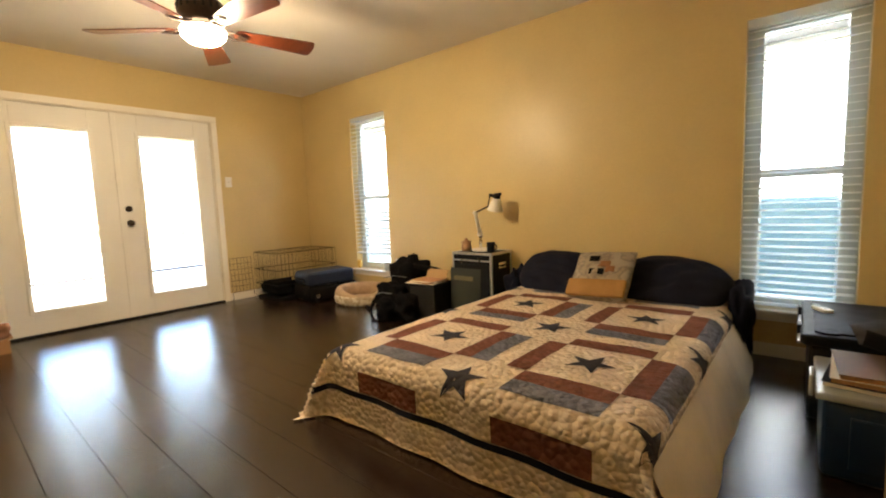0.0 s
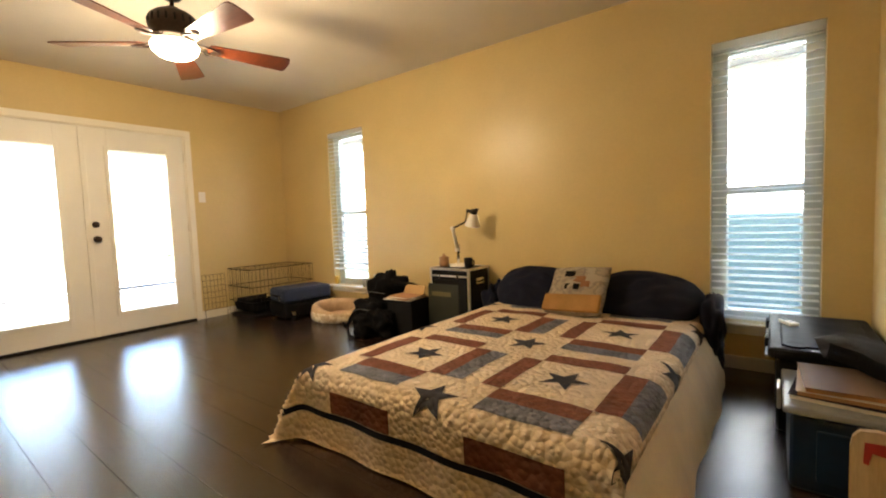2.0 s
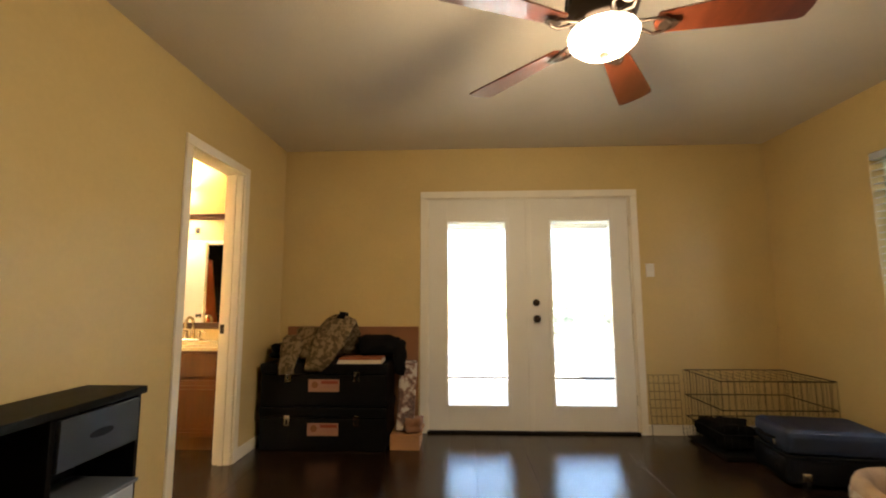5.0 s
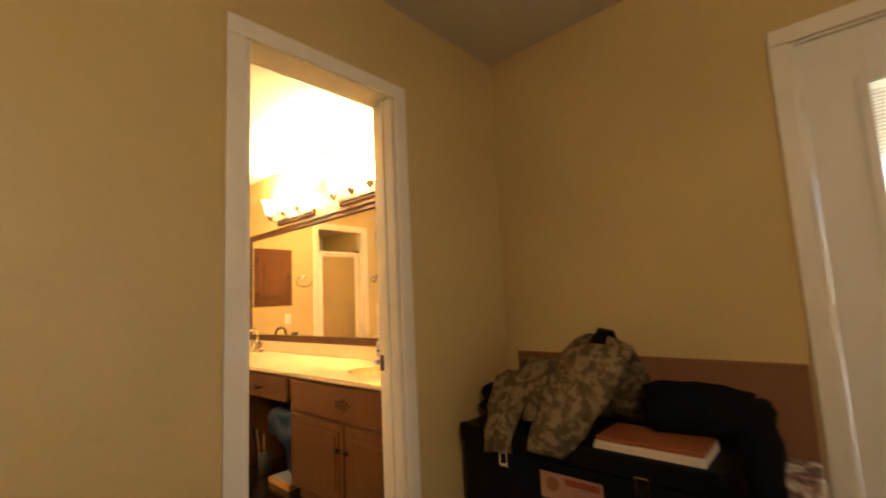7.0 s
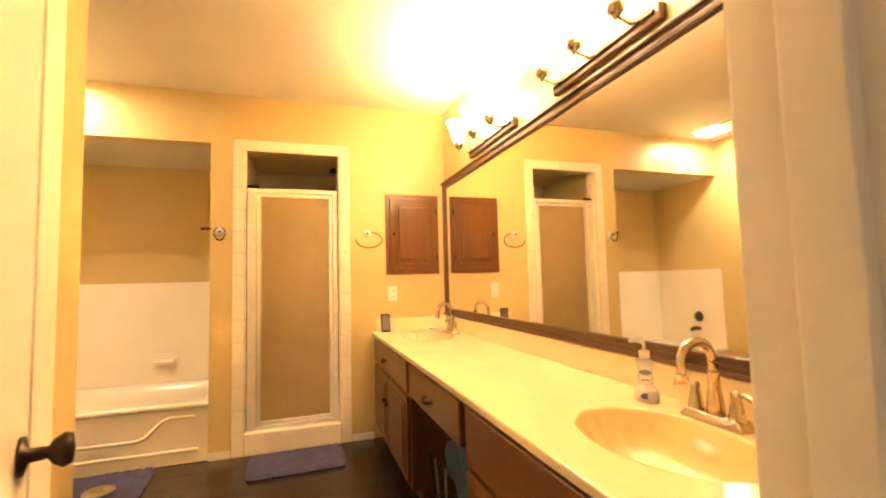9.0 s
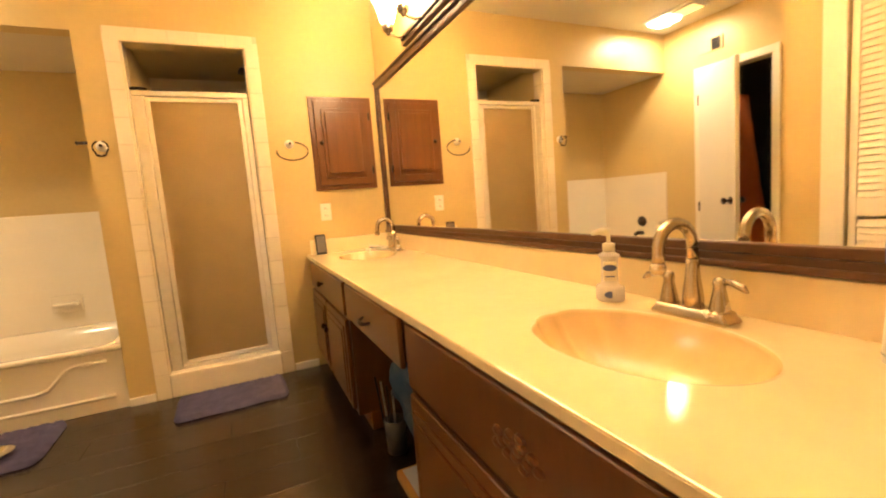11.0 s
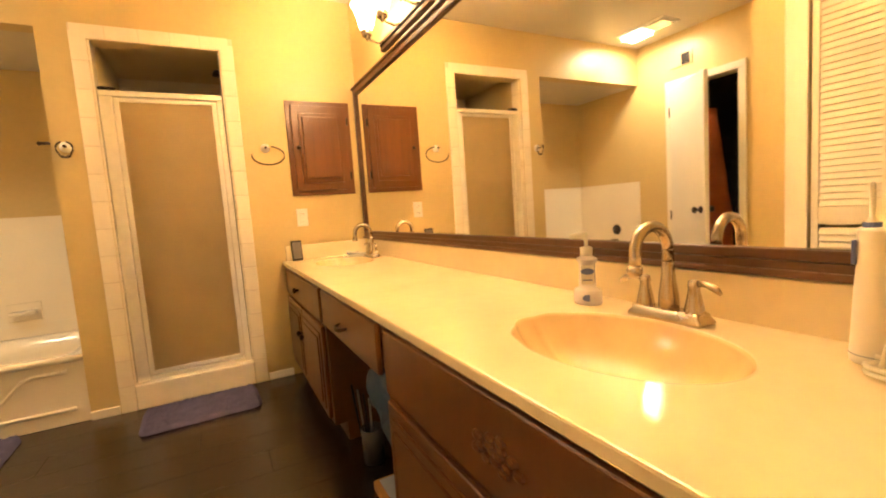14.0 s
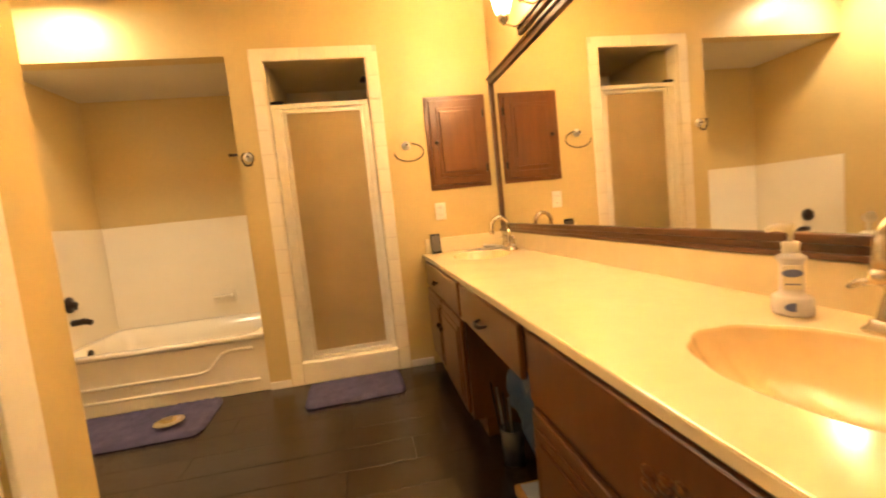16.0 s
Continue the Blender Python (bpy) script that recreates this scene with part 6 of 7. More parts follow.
def flosser(x, y):
    z = CT
    w = thing("water_flosser", (x, y, z), "white water flosser with a blue reservoir", "water flosser")
    m = Matrix.Translation((x, y, 0))
    part("body", lathe([(0.0, z), (0.029, z + 0.001), (0.030, z + 0.010), (0.0285, z + 0.04), (0.025, z + 0.12), (0.021, z + 0.180), (0.023, z + 0.200), (0.021, z + 0.206), (0.0, z + 0.207)], n=28, m=m), WHITEP, w, "", True)
    part("seam", lathe([(0.0292, z + 0.012), (0.0305, z + 0.014), (0.0292, z + 0.016)], n=28, m=m), CLEARP, w, "grey base seam", True)
    part("switch", box(x + 0.008, x + 0.019, y - 0.0245, y - 0.019, z + 0.150, z + 0.188, 0.003), LABELB, w, "blue switch")
    part("reservoir", box(x - 0.026, x + 0.026, y + 0.030, y + 0.060, z + 0.001, z + 0.118, 0.010), TEAL, w, "blue reservoir")
    part("reservoir_cap", box(x - 0.022, x + 0.022, y + 0.032, y + 0.058, z + 0.119, z + 0.130, 0.004), BLACK, w, "dark reservoir cap")
    part("tip", lathe([(0.009, z + 0.204), (0.007, z + 0.216), (0.0035, z + 0.222), (0.0035, z + 0.268), (0.002, z + 0.273)], (x + 0.004, y - 0.005, 0), 12), WHITEP, w, "", True)
    part("collar", lathe([(0.011, z + 0.205), (0.011, z + 0.214)], (x + 0.004, y - 0.005, 0), 14), LABELB, w)
    hose = [(x + 0.03, y + 0.13, z + 0.20), (x + 0.045, y + 0.08, z + 0.15), (x + 0.05, y + 0.05, z + 0.10), (x + 0.052, y + 0.03, z + 0.05), (x + 0.054, y + 0.025, z + 0.012)]
    for k in range(15):
        a = 0.9 * k - 2.2
        hose.append((x + 0.062 + 0.030 * math.cos(a), y + 0.052 + 0.046 * math.sin(a), z + 0.006 + 0.0012 * k))
    part("hose", tube(rounded(hose, 2), 0.0036, 8), WHITEP, w, "white coiled hose", True)


flosser(-5.155, -1.522)
ph = thing("phone", (-4.76, -4.27, CT), "dark phone leaning on the side splash", "phone")
pmat = Matrix.Translation((-4.752, -4.248, CT)) @ Matrix.Rotation(radians(10), 4, "X") @ Matrix.Rotation(radians(8), 4, "Z")
part("case", box(-0.035, 0.035, -0.006, 0.006, 0.0, 0.135, 0.005, m=pmat), BLACK, ph)
part("screen", box(-0.029, 0.029, 0.0062, 0.0072, 0.012, 0.124, 0.001, m=pmat), mat("grey_screen", (0.16, 0.14, 0.12), 0.2), ph)
dsh = thing("soap_dish", (-5.09, -4.12, CT), "small metal soap dish with a grey bar", "soap dish")
part("tray", box(-5.15, -5.03, -4.155, -4.065, CT, CT + 0.014, 0.006), ALU, dsh)
part("bar", box(-5.13, -5.05, -4.14, -4.08, CT + 0.0145, CT + 0.030, 0.007), CLEARP, dsh)
part("brush", tube([(-5.16, -4.06, CT + 0.018), (-5.04, -4.09, CT + 0.036)], 0.006, 8), WHITEP, dsh)

# ---- framed mirror ----
MZ0, MZ1, MY0, MY1 = 0.880, 1.935, SW + 0.003, IW - 0.003
mr = thing("mirror", (MW, (MY0 + MY1) / 2, MZ0), "wide vanity mirror in a brown moulded wood frame", "mirror")
part("glass", box(MW + 0.002, MW + 0.010, MY0 + 0.03, MY1 - 0.03, MZ0 + 0.03, MZ1 - 0.03), MIRROR, mr, "mirror glass")
for k, (z, up) in enumerate(((MZ0, 1), (MZ1, -1))):
    bot = part("frame_rail", box(MW + 0.002, MW + 0.020, MY0, MY1, *sorted((z, z + up * 0.032)), 0.003), FRAMEW, mr, "brown moulded frame rail")
    part("bead", box(MW + 0.0205, MW + 0.032, MY0, MY1, *sorted((z + up * 0.0005, z + up * 0.016)), 0.005), FRAMEW, bot)
    part("inner_bead", box(MW + 0.0105, MW + 0.026, MY0 + 0.05, MY1 - 0.05, *sorted((z + up * 0.033, z + up * 0.055)), 0.004), FRAMEW, bot)
for y, up in ((MY0, 1), (MY1, -1)):
    st = part("frame_stile", box(MW + 0.002, MW + 0.020, *sorted((y, y + up * 0.030)), MZ0 + 0.032, MZ1 - 0.032, 0.003), FRAMEW, mr, "brown moulded frame stile")
    part("inner_bead", box(MW + 0.0105, MW + 0.025, *sorted((y + up * 0.031, y + up * 0.05)), MZ0 + 0.032, MZ1 - 0.032, 0.004), FRAMEW, st)


# ---- medicine cabinet, towel ring, plates on the shower wall ----
mc = thing("medicine_cabinet", (-4.98, SW, 1.2), "brown raised-panel medicine cabinet on the wall", "cabinet")
mx0, mx1, mz0, mz1 = -5.195, -4.768, 1.205, 1.83
part("body", box(mx0, mx1, SW + 0.001, SW + 0.012, mz0, mz1, 0.003), CAB, mc)
md = part("door", box(mx0 + 0.03, mx1 - 0.03, SW + 0.0125, SW + 0.028, mz0 + 0.03, mz1 - 0.03, 0.005), CAB, mc)
part("moulding", box(mx0 + 0.075, mx1 - 0.075, SW + 0.0285, SW + 0.034, mz0 + 0.08, mz1 - 0.08, 0.005), CAB, md)
part("field", box(mx0 + 0.095, mx1 - 0.095, SW + 0.0345, SW + 0.048, mz0 + 0.112, mz1 - 0.105, 0.006), CAB, md)
part("knob", lathe([(0.006, 0.0), (0.005, 0.010), (0.013, 0.016), (0.013, 0.022), (0.0, 0.027)], (mx1 - 0.062, SW + 0.028, 1.52), 14, axis="y"), BRONZE, md, "dark bronze knob", True)
for z in (1.33, 1.70):
    part("hinge", box(mx0 + 0.018, mx0 + 0.03, SW + 0.0125, SW + 0.03, z - 0.025, z + 0.025, 0.002), BRONZE, mc)


def towel_ring(x, z):
    t = thing("towel_ring", (x, SW, z), "bronze towel ring on a white rosette", "towel ring")
    part("rosette", lathe([(0.028, 0.0), (0.028, 0.006), (0.02, 0.012), (0.012, 0.03), (0.014, 0.04), (0.0, 0.045)], (x, SW, z), 20, axis="y"), WHITEP, t, "", True)
    part("post", lathe([(0.008, 0.03), (0.008, 0.052), (0.0, 0.054)], (x, SW, z), 12, axis="y"), BRONZE, t)
    pts = [Vector((x - 0.012 + 0.098 * math.cos(radians(a)), SW + 0.045, z - 0.050 + 0.058 * math.sin(radians(a)))) for a in range(-258, 12, 12)]
    part("ring", tube(pts, 0.0045, 8), BRONZE, t, "", True)


towel_ring(-4.625, 1.52)


def robe_hook(x, z):
    t = thing("robe_hook", (x, SW, z), "bronze robe hook on a white rosette", "hook")
    part("rosette", lathe([(0.030, 0.0), (0.030, 0.006), (0.02, 0.014), (0.012, 0.028), (0.0, 0.03)], (x, SW, z), 20, axis="y"), WHITEP, t, "", True)
    part("post", lathe([(0.008, 0.02), (0.008, 0.045), (0.0, 0.048)], (x, SW, z), 12, axis="y"), BRONZE, t)
    for s in (-1, 1):
        pts = [Vector((x + s * (0.030 * math.sin(radians(a)) + 0.006), SW + 0.046, z - 0.012 + 0.034 * math.cos(radians(a)) - 0.014 * (a > 150))) for a in range(10, 236, 18)]
        part("prong", tube(pts, 0.0045, 8), BRONZE, t, "curled bronze prong", True)


robe_hook(-3.622, 1.525)
wall_plate("wall_outlet", (-4.815, SW, 1.06), 180, "white wall outlet over the vanity top", "outlet", True)

# ---- shower ----
shower = thing("shower_surround", ((SH0 + SH1) / 2, SW, 0), "white tiled trim round the shower opening", "tiled surround", "", "structure")
ti = mesh_of("tile", box(0, 0.076, 0, 0.012, 0, 0.1495, 0.003), TILE)
ti_h = mesh_of("tile", box(0, 0.1512, 0, 0.012, 0, 0.076, 0.0022), TILE)
ti_j = mesh_of("tile", box(0, 0.010, 0, 0.104, 0, 0.1512, 0.002), TILE)


def tile(me, x, y, z):
    o = new("tile", me)
    o.parent = shower
    o.location = (x - shower.location.x, y - shower.location.y, z)


part("grout_bed", box(SH0 - 0.076, SH0 - 0.0005, SW + 0.0005, SW + 0.0115, 0, SHT + 0.076), GROUT, shower)
part("grout_bed", box(SH1 + 0.0005, SH1 + 0.076, SW + 0.0005, SW + 0.0115, 0, SHT + 0.076), GROUT, shower)
part("grout_bed", box(SH0, SH1, SW + 0.0005, SW + 0.0115, SHT + 0.001, SHT + 0.076), GROUT, shower)
for i in range(14):
    z = 0.002 + i * 0.153
    tile(ti, SH0 - 0.077, SW + 0.002, z)
    tile(ti, SH1 + 0.001, SW + 0.002, z)
    if z > 0.12:
        tile(ti_j, SH0 - 0.001, SW - 0.106, z)
        tile(ti_j, SH1 - 0.009, SW - 0.106, z)
for i in range(5):
    tile(ti_h, SH0 - 0.05 + i * 0.153, SW + 0.0025, SHT + 0.002)
part("curb", box(SH0 + 0.001, SH1 - 0.001, SW - 0.10, SW + 0.022, 0.0, 0.150, 0.012), TILE, shower, "white tiled curb")
structure("shower_pan", box(SH0 - 0.26, SH1, SW - 0.9, SW - 0.101, 0.0, 0.06), TUB, "white shower pan")

sd = thing("shower_door", ((SH0 + SH1) / 2, SW - 0.03, 0.15), "framed shower door with pebbled glass", "shower door")
dx0, dx1, dz0, dz1, dy = SH0 + 0.012, SH1 - 0.012, 0.151, 1.815, SW - 0.045
part("side_channel", box(dx0, dx0 + 0.035, dy - 0.02, dy + 0.02, dz0, dz1, 0.004), SILVER, sd, "aluminium side channel")
part("side_channel", box(dx1 - 0.06, dx1, dy - 0.02, dy + 0.02, dz0, dz1, 0.004), SILVER, sd, "aluminium side channel")
part("header", box(dx0, dx1, dy - 0.022, dy + 0.022, dz1 + 0.001, dz1 + 0.032, 0.004), SILVER, sd, "aluminium header")
part("sill", box(dx0 + 0.036, dx1 - 0.061, dy - 0.02, dy + 0.02, dz0, dz0 + 0.025, 0.004), SILVER, sd, "aluminium sill")
lf = part("door_leaf", box(dx0 + 0.038, dx0 + 0.062, dy - 0.011, dy + 0.011, dz0 + 0.03, dz1 - 0.004, 0.003), SILVER, sd, "aluminium door frame")
part("leaf_stile", box(dx1 - 0.088, dx1 - 0.064, dy - 0.011, dy + 0.011, dz0 + 0.03, dz1 - 0.004, 0.003), SILVER, lf)
part("leaf_rail", box(dx0 + 0.062, dx1 - 0.088, dy - 0.011, dy + 0.011, dz1 - 0.028, dz1 - 0.004, 0.003), SILVER, lf)
part("leaf_rail", box(dx0 + 0.062, dx1 - 0.088, dy - 0.011, dy + 0.011, dz0 + 0.03, dz0 + 0.054, 0.003), SILVER, lf)
part("glass_panel", box(dx0 + 0.062, dx1 - 0.088, dy - 0.003, dy + 0.003, dz0 + 0.054, dz1 - 0.028), FROST, lf, "pebbled glass").visible_shadow = False
part("pull_handle", box(dx1 - 0.080, dx1 - 0.072, dy + 0.012, dy + 0.03, 0.92, 1.05, 0.003), SILVER, lf)
shh = thing("shower_fixture", (SH0 - 0.15, SW - 0.5, 2.0), "dark shower head on a bent arm", "shower head")
part("arm", tube([(SH0 - 0.26, SW - 0.45, 2.10), (SH0 - 0.12, SW - 0.45, 2.135), (SH0 - 0.01, SW - 0.45, 2.125)], 0.009, 8), BRONZE, shh, "", True)
part("head", lathe([(0.012, 0.02), (0.022, 0.01), (0.032, -0.014), (0.030, -0.02), (0.0, -0.021)], (SH0 + 0.01, SW - 0.45, 2.11), 18), BRONZE, shh, "", True)
cd = thing("shower_caddy", (SH1 - 0.06, SW - 0.03, 1.85), "dark cap hanging on the shower door's header", "hook")
part("cap", lump((SH1 - 0.05, SW - 0.045, 1.848), (0.075, 0.03, 0.018), 4, 0.2, 3), BLACK, cd, "", True)

# ---- bathtub ----
tb = thing("bathtub", (-2.92, -4.7, 0), "white acrylic bathtub with a panelled apron", "bathtub")
tx0, tx1, ty0, ty1, tz = -3.556, TW - 0.001, TB + 0.002, SW - 0.005, 0.385
bm = bmesh.new()
nx, ny = 40, 28
grid = []
for i in range(nx + 1):
    row = []
    for j in range(ny + 1):
        u, v = i / nx, j / ny
        x, y = tx0 + (tx1 - tx0) * u, ty0 + (ty1 - ty0) * v
        e = min((x - tx0 - 0.06) / 0.10, (tx1 - 0.06 - x) / 0.10, (y - ty0 - 0.05) / 0.09, (ty1 - 0.065 - y) / 0.09)
        e = max(0.0, min(1.0, e))
        row.append(bm.verts.new((x, y, tz - 0.30 * (e * e * (3 - 2 * e)))))
    grid.append(row)
for i in range(nx):
    for j in range(ny):
        bm.faces.new((grid[i][j], grid[i + 1][j], grid[i + 1][j + 1], grid[i][j + 1]))
part("basin", bm, TUB, tb, "", True)
part("rim_roll", tube([(tx0, ty1 - 0.004, tz - 0.014), (tx1, ty1 - 0.004, tz - 0.014)], 0.018, 10), TUB, tb, "", True)
part("apron", box(tx0, tx1, ty1 - 0.03, ty1 - 0.006, 0.0, tz - 0.014, 0.003), TUB, tb)
pl = [(tx0 + 0.08, 0.30), (tx0 + 0.22, 0.30), (tx0 + 0.27, 0.285), (tx0 + 0.36, 0.19), (tx0 + 0.42, 0.175), (tx1 - 0.05, 0.175)]
part("panel_ridge", tube([(x, ty1 - 0.006, z) for x, z in pl], 0.010, 8), TUB, tb, "moulded ridge", True)
part("panel_ridge", tube([(tx0 + 0.06, ty1 - 0.006, 0.085), (tx1 - 0.05, ty1 - 0.006, 0.085)], 0.010, 8), TUB, tb, "moulded ridge", True)
sr = thing("tub_surround", (-2.92, TB, tz), "white moulded surround panels above the bathtub", "tub surround", "", "structure")
part("back_panel", box(tx0 + 0.001, tx1 - 0.012, TB + 0.001, TB + 0.012, tz + 0.001, 1.19, 0.004), TUB, sr)
part("end_panel", box(TW - 0.012, TW - 0.001, TB + 0.001, SW + 0.0, tz + 0.001, 1.19, 0.004), TUB, sr)
part("end_panel", box(tx0 + 0.0, tx0 + 0.011, TB + 0.013, SW - 0.115, tz + 0.001, 1.19, 0.004), TUB, sr)
shelf = part("soap_ledge", box(-3.17, -3.03, TB + 0.0125, TB + 0.075, 0.545, 0.57, 0.01), TUB, sr, "moulded soap ledge")
part("soap_back", box(-3.19, -3.01, TB + 0.0122, TB + 0.02, 0.50, 0.62, 0.006), TUB, shelf)
for i in range(7):
    part("tile_line", box(tx0 + 0.012, tx1 - 0.013, TB + 0.0121, TB + 0.0132, 0.47 + i * 0.1, 0.4715 + i * 0.1), WHITEP, sr)
tf = thing("tub_valve", (TW - 0.012, -4.60, 0.7), "dark bronze tub valve and spout on the end wall", "tub tap")
part("escutcheon", lathe([(0.055, 0.0), (0.055, -0.006), (0.045, -0.012), (0.02, -0.02), (0.018, -0.045), (0.0, -0.046)], (TW - 0.013, -4.60, 0.69), 24, axis="x"), BRONZE, tf, "", True)
part("lever", tube([(TW - 0.055, -4.60, 0.69), (TW - 0.07, -4.58, 0.70), (TW - 0.075, -4.56, 0.66)], 0.007, 8), BRONZE, tf, "", True)
part("spout", tube([(TW - 0.013, -4.60, 0.565), (TW - 0.09, -4.60, 0.57), (TW - 0.13, -4.60, 0.555)], [0.022, 0.022, 0.018], 12), BRONZE, tf, "", True)
part("overflow", lathe([(0.032, 0.0), (0.03, -0.008), (0.0, -0.010)], (TW - 0.085, -4.60, 0.34), 18, axis="x"), BRONZE, tf, "", True)
rd = thing("curtain_rod_flange", (-3.56, SW - 0.06, 1.56), "small bronze rod end on the recess wall", "rod end")
part("flange", lathe([(0.02, 0.0), (0.018, 0.008), (0.009, 0.012), (0.009, 0.06), (0.014, 0.062), (0.0, 0.075)], (-3.557, SW - 0.06, 1.555), 14, axis="x"), BRONZE, rd, "", True)


# ---- bath mats ----
def bath_mat(cx, cy, sx, sy, turn, label, seed):
    m = Matrix.Translation((cx, cy, 0)) @ Matrix.Rotation(radians(turn), 4, "Z")
    bm = bmesh.new()
    n, k = 72, 22
    grid = []
    rnd = random.Random(seed)
    for i in range(n + 1):
        row = []
        for j in range(k + 1):
            u, v = 2 * i / n - 1, 2 * j / k - 1
            # rounded-rectangle outline
            a, b = abs(u), abs(v)
            f = 1.0
            c = max(0, a - 0.8) / 0.2, max(0, b - 0.6) / 0.4
            r = math.hypot(*c)
            if r > 1:
                f = 1 - 0.14 * (r - 1)
            x, y = u * sx / 2 * f, v * sy / 2 * f
            edge = min(1, (1 - max(a, b)) * 14)
            z = 0.004 + 0.020 * edge * (0.75 + 0.5 * rnd.random()) + 0.004 * noise.noise(Vector((x * 9, y * 9, seed)))
            row.append(bm.verts.new(m @ Vector((x, y, max(z, 0.002)))))
        grid.append(row)
    for i in range(n):
        for j in range(k):
            bm.faces.new((grid[i][j], grid[i + 1][j], grid[i + 1][j + 1], grid[i][j + 1]))
    return solo("bath_mat", bm, MATBLUE, label, "bath mat", "bath mats", smooth=True)


bath_mat(-4.12, -4.055, 0.60, 0.37, 2, "periwinkle shag bath mat before the shower", 1)
bath_mat(-2.86, -4.02, 0.86, 0.50, 2, "periwinkle shag bath mat before the bathtub", 2)
dd = thing("metal_dish", (-3.09, -3.93, 0.024), "small shiny metal bowl on the bath mat", "bowl")
part("bowl", lathe([(0.0, 0.024), (0.05, 0.025), (0.075, 0.045), (0.078, 0.05), (0.07, 0.047), (0.045, 0.032), (0.0, 0.03)], (-3.09, -3.93, 0), 26), CHROME, dd, "", True)

# ---- knee space clutter ----
wb = thing("waste_bin", (-4.95, -2.72, 0), "blue waste bin with a bag in the vanity's knee space", "waste bin")
part("bin", lathe([(0.0, 0.002), (0.11, 0.002), (0.15, 0.30), (0.145, 0.30), (0.105, 0.012), (0.0, 0.012)], (-4.95, -2.70, 0), 26), BLUEP, wb, "", True)
part("bag", lump((-4.93, -2.68, 0.22), (0.36, 0.36, 0.26), 41, 0.14, 3), mat("blue_bag", (0.012, 0.04, 0.09), 0.4, var=0.3), wb, "blue plastic bag", True)
hb = thing("toilet_brush", (-4.79, -3.0, 0), "grey brush holder with brushes standing in it", "brush holder")
part("cup", lathe([(0.0, 0.001), (0.042, 0.001), (0.048, 0.15), (0.044, 0.15), (0.04, 0.01), (0.0, 0.01)], (-4.79, -2.99, 0), 20), mat("grey_holder", (0.05, 0.045, 0.042), 0.4), hb, "", True)
for i in range(4):
    part("wand", tube([(-4.79 + 0.01 * i, -2.99 - 0.008 * i, 0.01), (-4.80 + 0.02 * i, -3.03 - 0.015 * i, 0.26 + 0.02 * i)], 0.005, 6), [ALU, BRONZE, ALU, BLACK][i], hb)
bs = thing("bathroom_scale", (-4.86, -2.60, 0), "tan bathroom scale pushed under the vanity", "scale")
part("platform", box(-5.0, -4.72, -2.80, -2.52, 0.0, 0.04, 0.012), TAN, bs)
part("tread", box(-4.98, -4.74, -2.78, -2.54, 0.0402, 0.045, 0.002), CLEARP, bs)


# ---- entry door leaf, standing open ----
def flat_door(name, hinge, turn, width, height, label, side_knob):
    d = thing(name, (hinge[0], hinge[1], 0), label, "door", "", "structure")
    m = Matrix.Translation((hinge[0], hinge[1], 0)) @ Matrix.Rotation(radians(turn), 4, "Z")
    part("leaf", box(0.0, width, -0.0175, 0.0175, 0.012, height, 0.003, m=m), DOORW, d)
    for s in (-1, 1):
        prof = [(0.031, 0.0), (0.031, 0.006), (0.012, 0.012), (0.010, 0.035), (0.020, 0.042), (0.028, 0.055), (0.024, 0.066), (0.0, 0.070)]
        part("knob", lathe(prof, n=20, axis="y", m=m @ Matrix.Translation((width - 0.065, s * 0.0175, 0.895)) @ (Matrix() if s > 0 else Matrix.Rotation(math.pi, 4, "Z"))), BRONZE, d, "dark bronze knob", True)
    for z in (0.25, 0.84, 1.80):
        part("hinge", lathe([(0.007, -0.045), (0.007, 0.045)], n=10, m=m @ Matrix.Translation((-0.004, 0.022, z))), BRONZE, d)
    return d


flat_door("door_3", (-3.885, -1.275), -73.5, 0.70, 2.04, "white bathroom door standing open with bronze knobs", 1)
ld = flat_door("door_4", (TW - 0.03, -3.915), 120, 0.57, 2.02, "white linen closet door standing ajar", 1)
oc = thing("orange_robe", (-2.0, -3.6, 0.2), "orange robe hanging in the dark closet", "robe")
part("cloth", drape_cloth([(-2.02, -3.74, 1.80), (-2.02, -3.73, 1.5), (-2.01, -3.72, 1.2), (-2.0, -3.71, 0.8), (-2.0, -3.70, 0.4), (-2.0, -3.70, 0.25)], [0.05, 0.10, 0.12, 0.15, 0.16, 0.16], 0.06, 51), ORANGE, oc, "", True)
part("hook", tube([(-2.02, -3.74, 1.80), (-2.02, -3.74, 1.95), (-2.02, -3.98, 1.97)], 0.006, 6), BRONZE, oc)


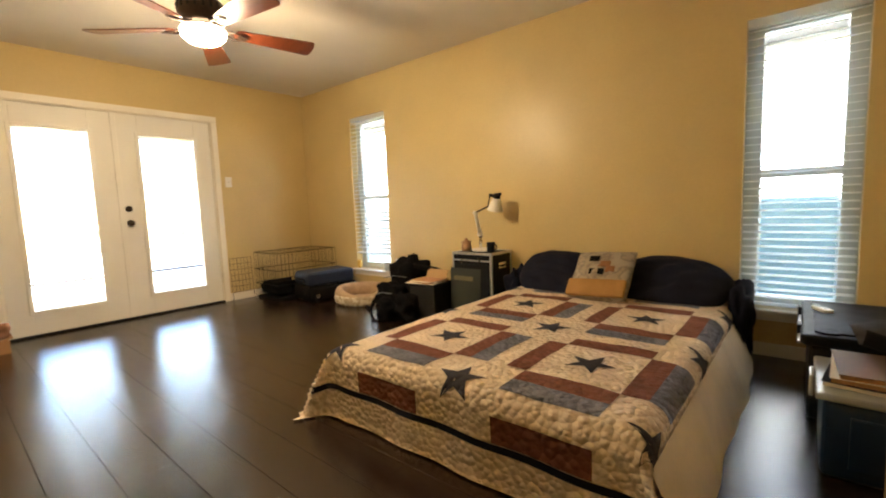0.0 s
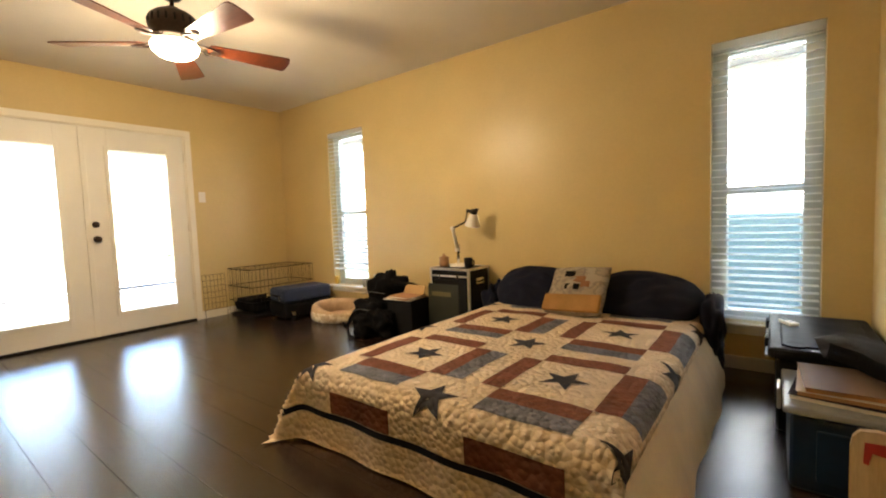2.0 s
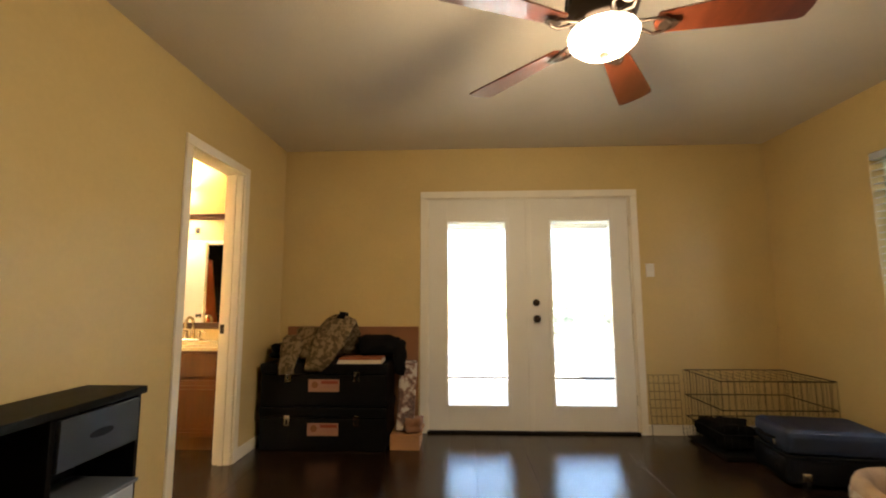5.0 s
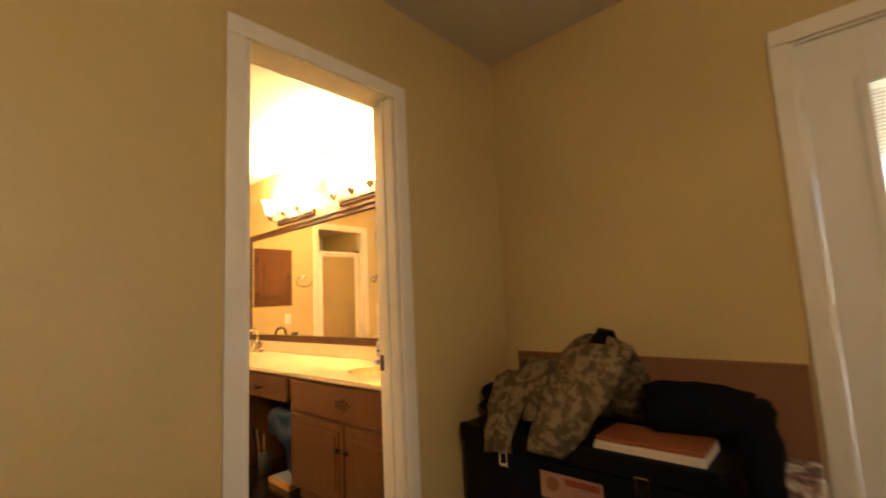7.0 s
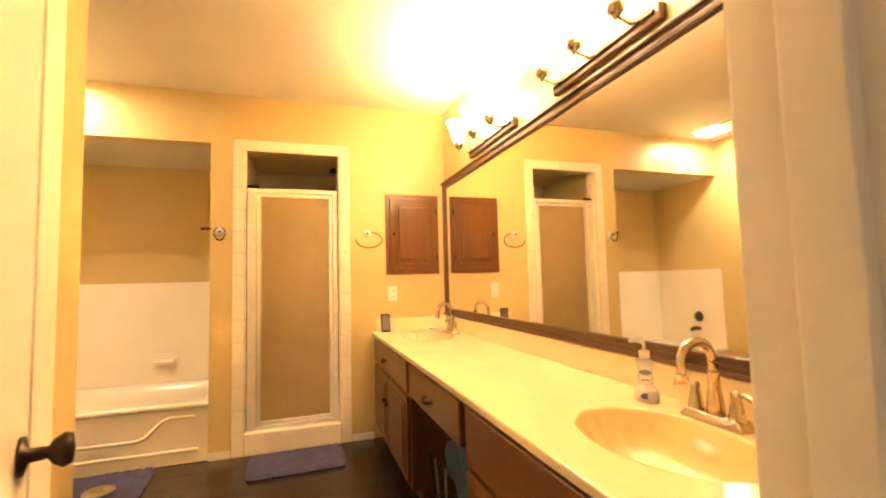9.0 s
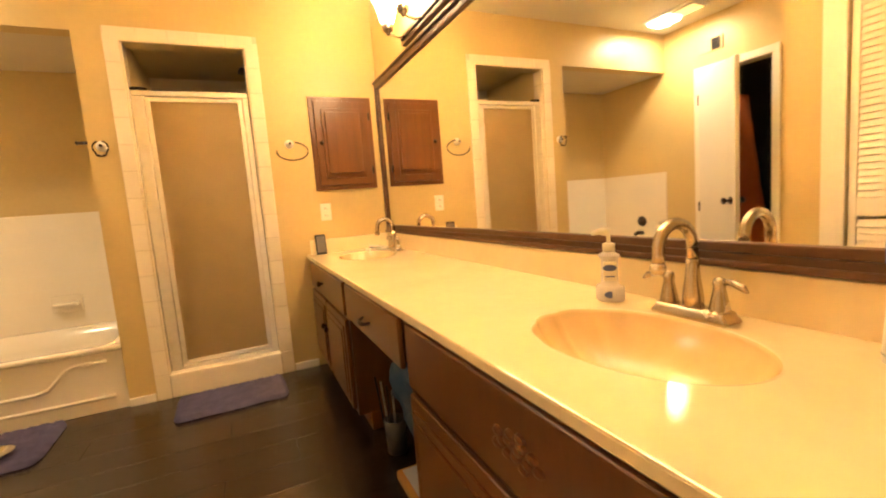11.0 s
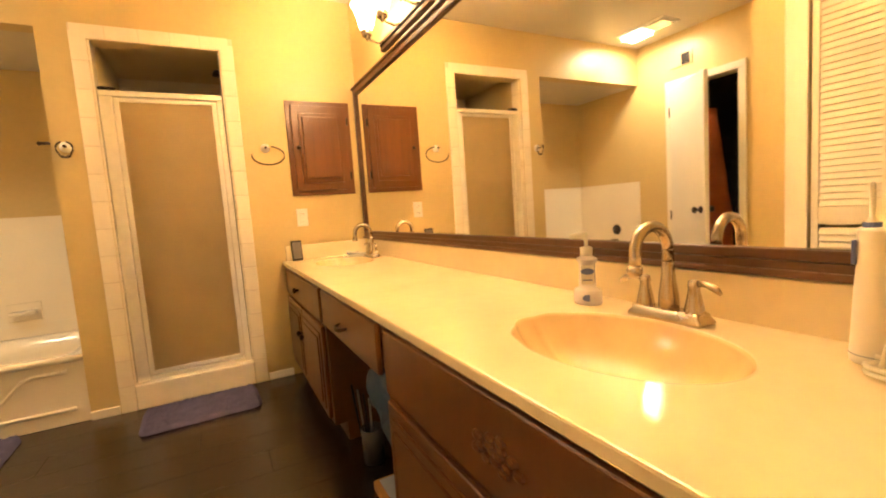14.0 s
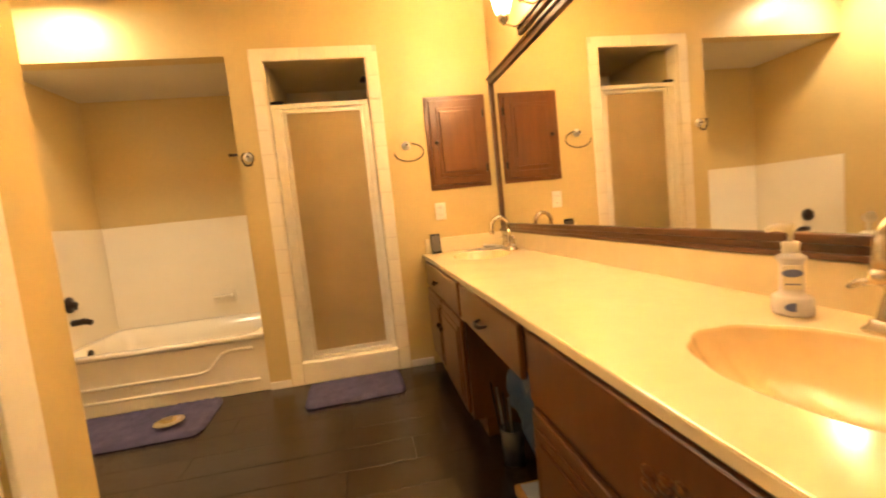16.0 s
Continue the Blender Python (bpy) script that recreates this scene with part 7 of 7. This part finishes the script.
# ---- louvered closet doors ----
def louver_door(y0, y1, label, near=0.038, wide=0.038):
    d = thing("louver_door", (CX + 0.03, (y0 + y1) / 2, 0.012), label, "closet door", "louvered closet doors")
    x0, x1 = CX + 0.008, CX + 0.036
    part("stile", box(x0, x1, y0, y0 + near, 0.012, 2.02, 0.003), TRIM, d)
    part("stile", box(x0, x1, y1 - wide, y1, 0.012, 2.02, 0.003), TRIM, d)
    for a, b in ((0.012, 0.16), (0.84, 0.93), (1.94, 2.02)):
        part("rail", box(x0, x1, y0 + near, y1 - wide, a, b, 0.003), TRIM, d)
    sl = mesh_of("louver", box(-0.020, 0.020, y0 + near - 0.002 - (y0 + y1) / 2, y1 - wide + 0.002 - (y0 + y1) / 2, -0.003, 0.003, 0.001, seg=1), TRIM)
    for lo, hi in ((0.18, 0.83), (0.95, 1.93)):
        z = lo
        while z < hi:
            o = new("louver", sl)
            o.parent = d
            o.location = ((x0 + x1) / 2 - d.location.x, 0, z - 0.012)
            o.rotation_euler = (0, radians(-66), 0)
            z += 0.033
    part("knob", lathe([(0.006, 0.0), (0.005, -0.012), (0.014, -0.018), (0.014, -0.026), (0.0, -0.032)], (x0, y1 - 0.10, 0.885), 14, axis="x"), WHITEP, d, "small white knob", True)


louver_door(-2.355, -1.945, "white louvered closet door, slightly ajar", 0.032, 0.14)
louver_door(-1.935, -1.52, "white louvered closet door, closed")
for z in (0.5, 0.9, 1.3, 1.7):
    solo("closet_shelf", box(-3.36, -2.90, -2.515, -1.3, z, z + 0.018, 0.002), PINE, "wooden shelf in the closet", "shelf", "closet shelves")

# ---- floor planks (last: many pieces) ----
floor = thing("floor", (-2.4, 1.0, 0), "dark brown wood plank floor with a satin sheen", "floor", "", "structure")
bath_floor = thing("bathroom_floor", (-3.7, -2.8, 0), "dark brown wood plank bathroom floor", "floor", "", "structure")


def plank_mesh(length, width):
    return mesh_of("plank", box(0.0008, length - 0.0008, 0.0008, width - 0.0008, -0.012, 0.0, 0.0007, seg=1), PLANK)


def lay(parent, x0, x1, y0, y1, width, length, seed):
    rnd = random.Random(seed)
    shared = {}
    y = y0
    while y < y1 - 0.01:
        w = round(min(width, y1 - y), 3)
        x = x0 - rnd.uniform(0, length * 0.8)
        while x < x1 - 0.01:
            a, b = max(x, x0), min(x + length, x1)
            if b - a > 0.04:
                key = (round(b - a, 3), w)
                if key not in shared:
                    shared[key] = plank_mesh(*key)
                p = new("plank", shared[key])
                p.parent = parent
                p.location = (a - parent.location.x, y - parent.location.y, 0)
            x += length
        y += width


lay(floor, FW, EW, DW, BW, 0.19, 1.21, 5)
lay(bath_floor, BD0 + 0.018, BD1 - 0.018, IW, DW, 0.19, 1.21, 6)
lay(bath_floor, MW, TW, SW, IW, 0.19, 1.21, 7)
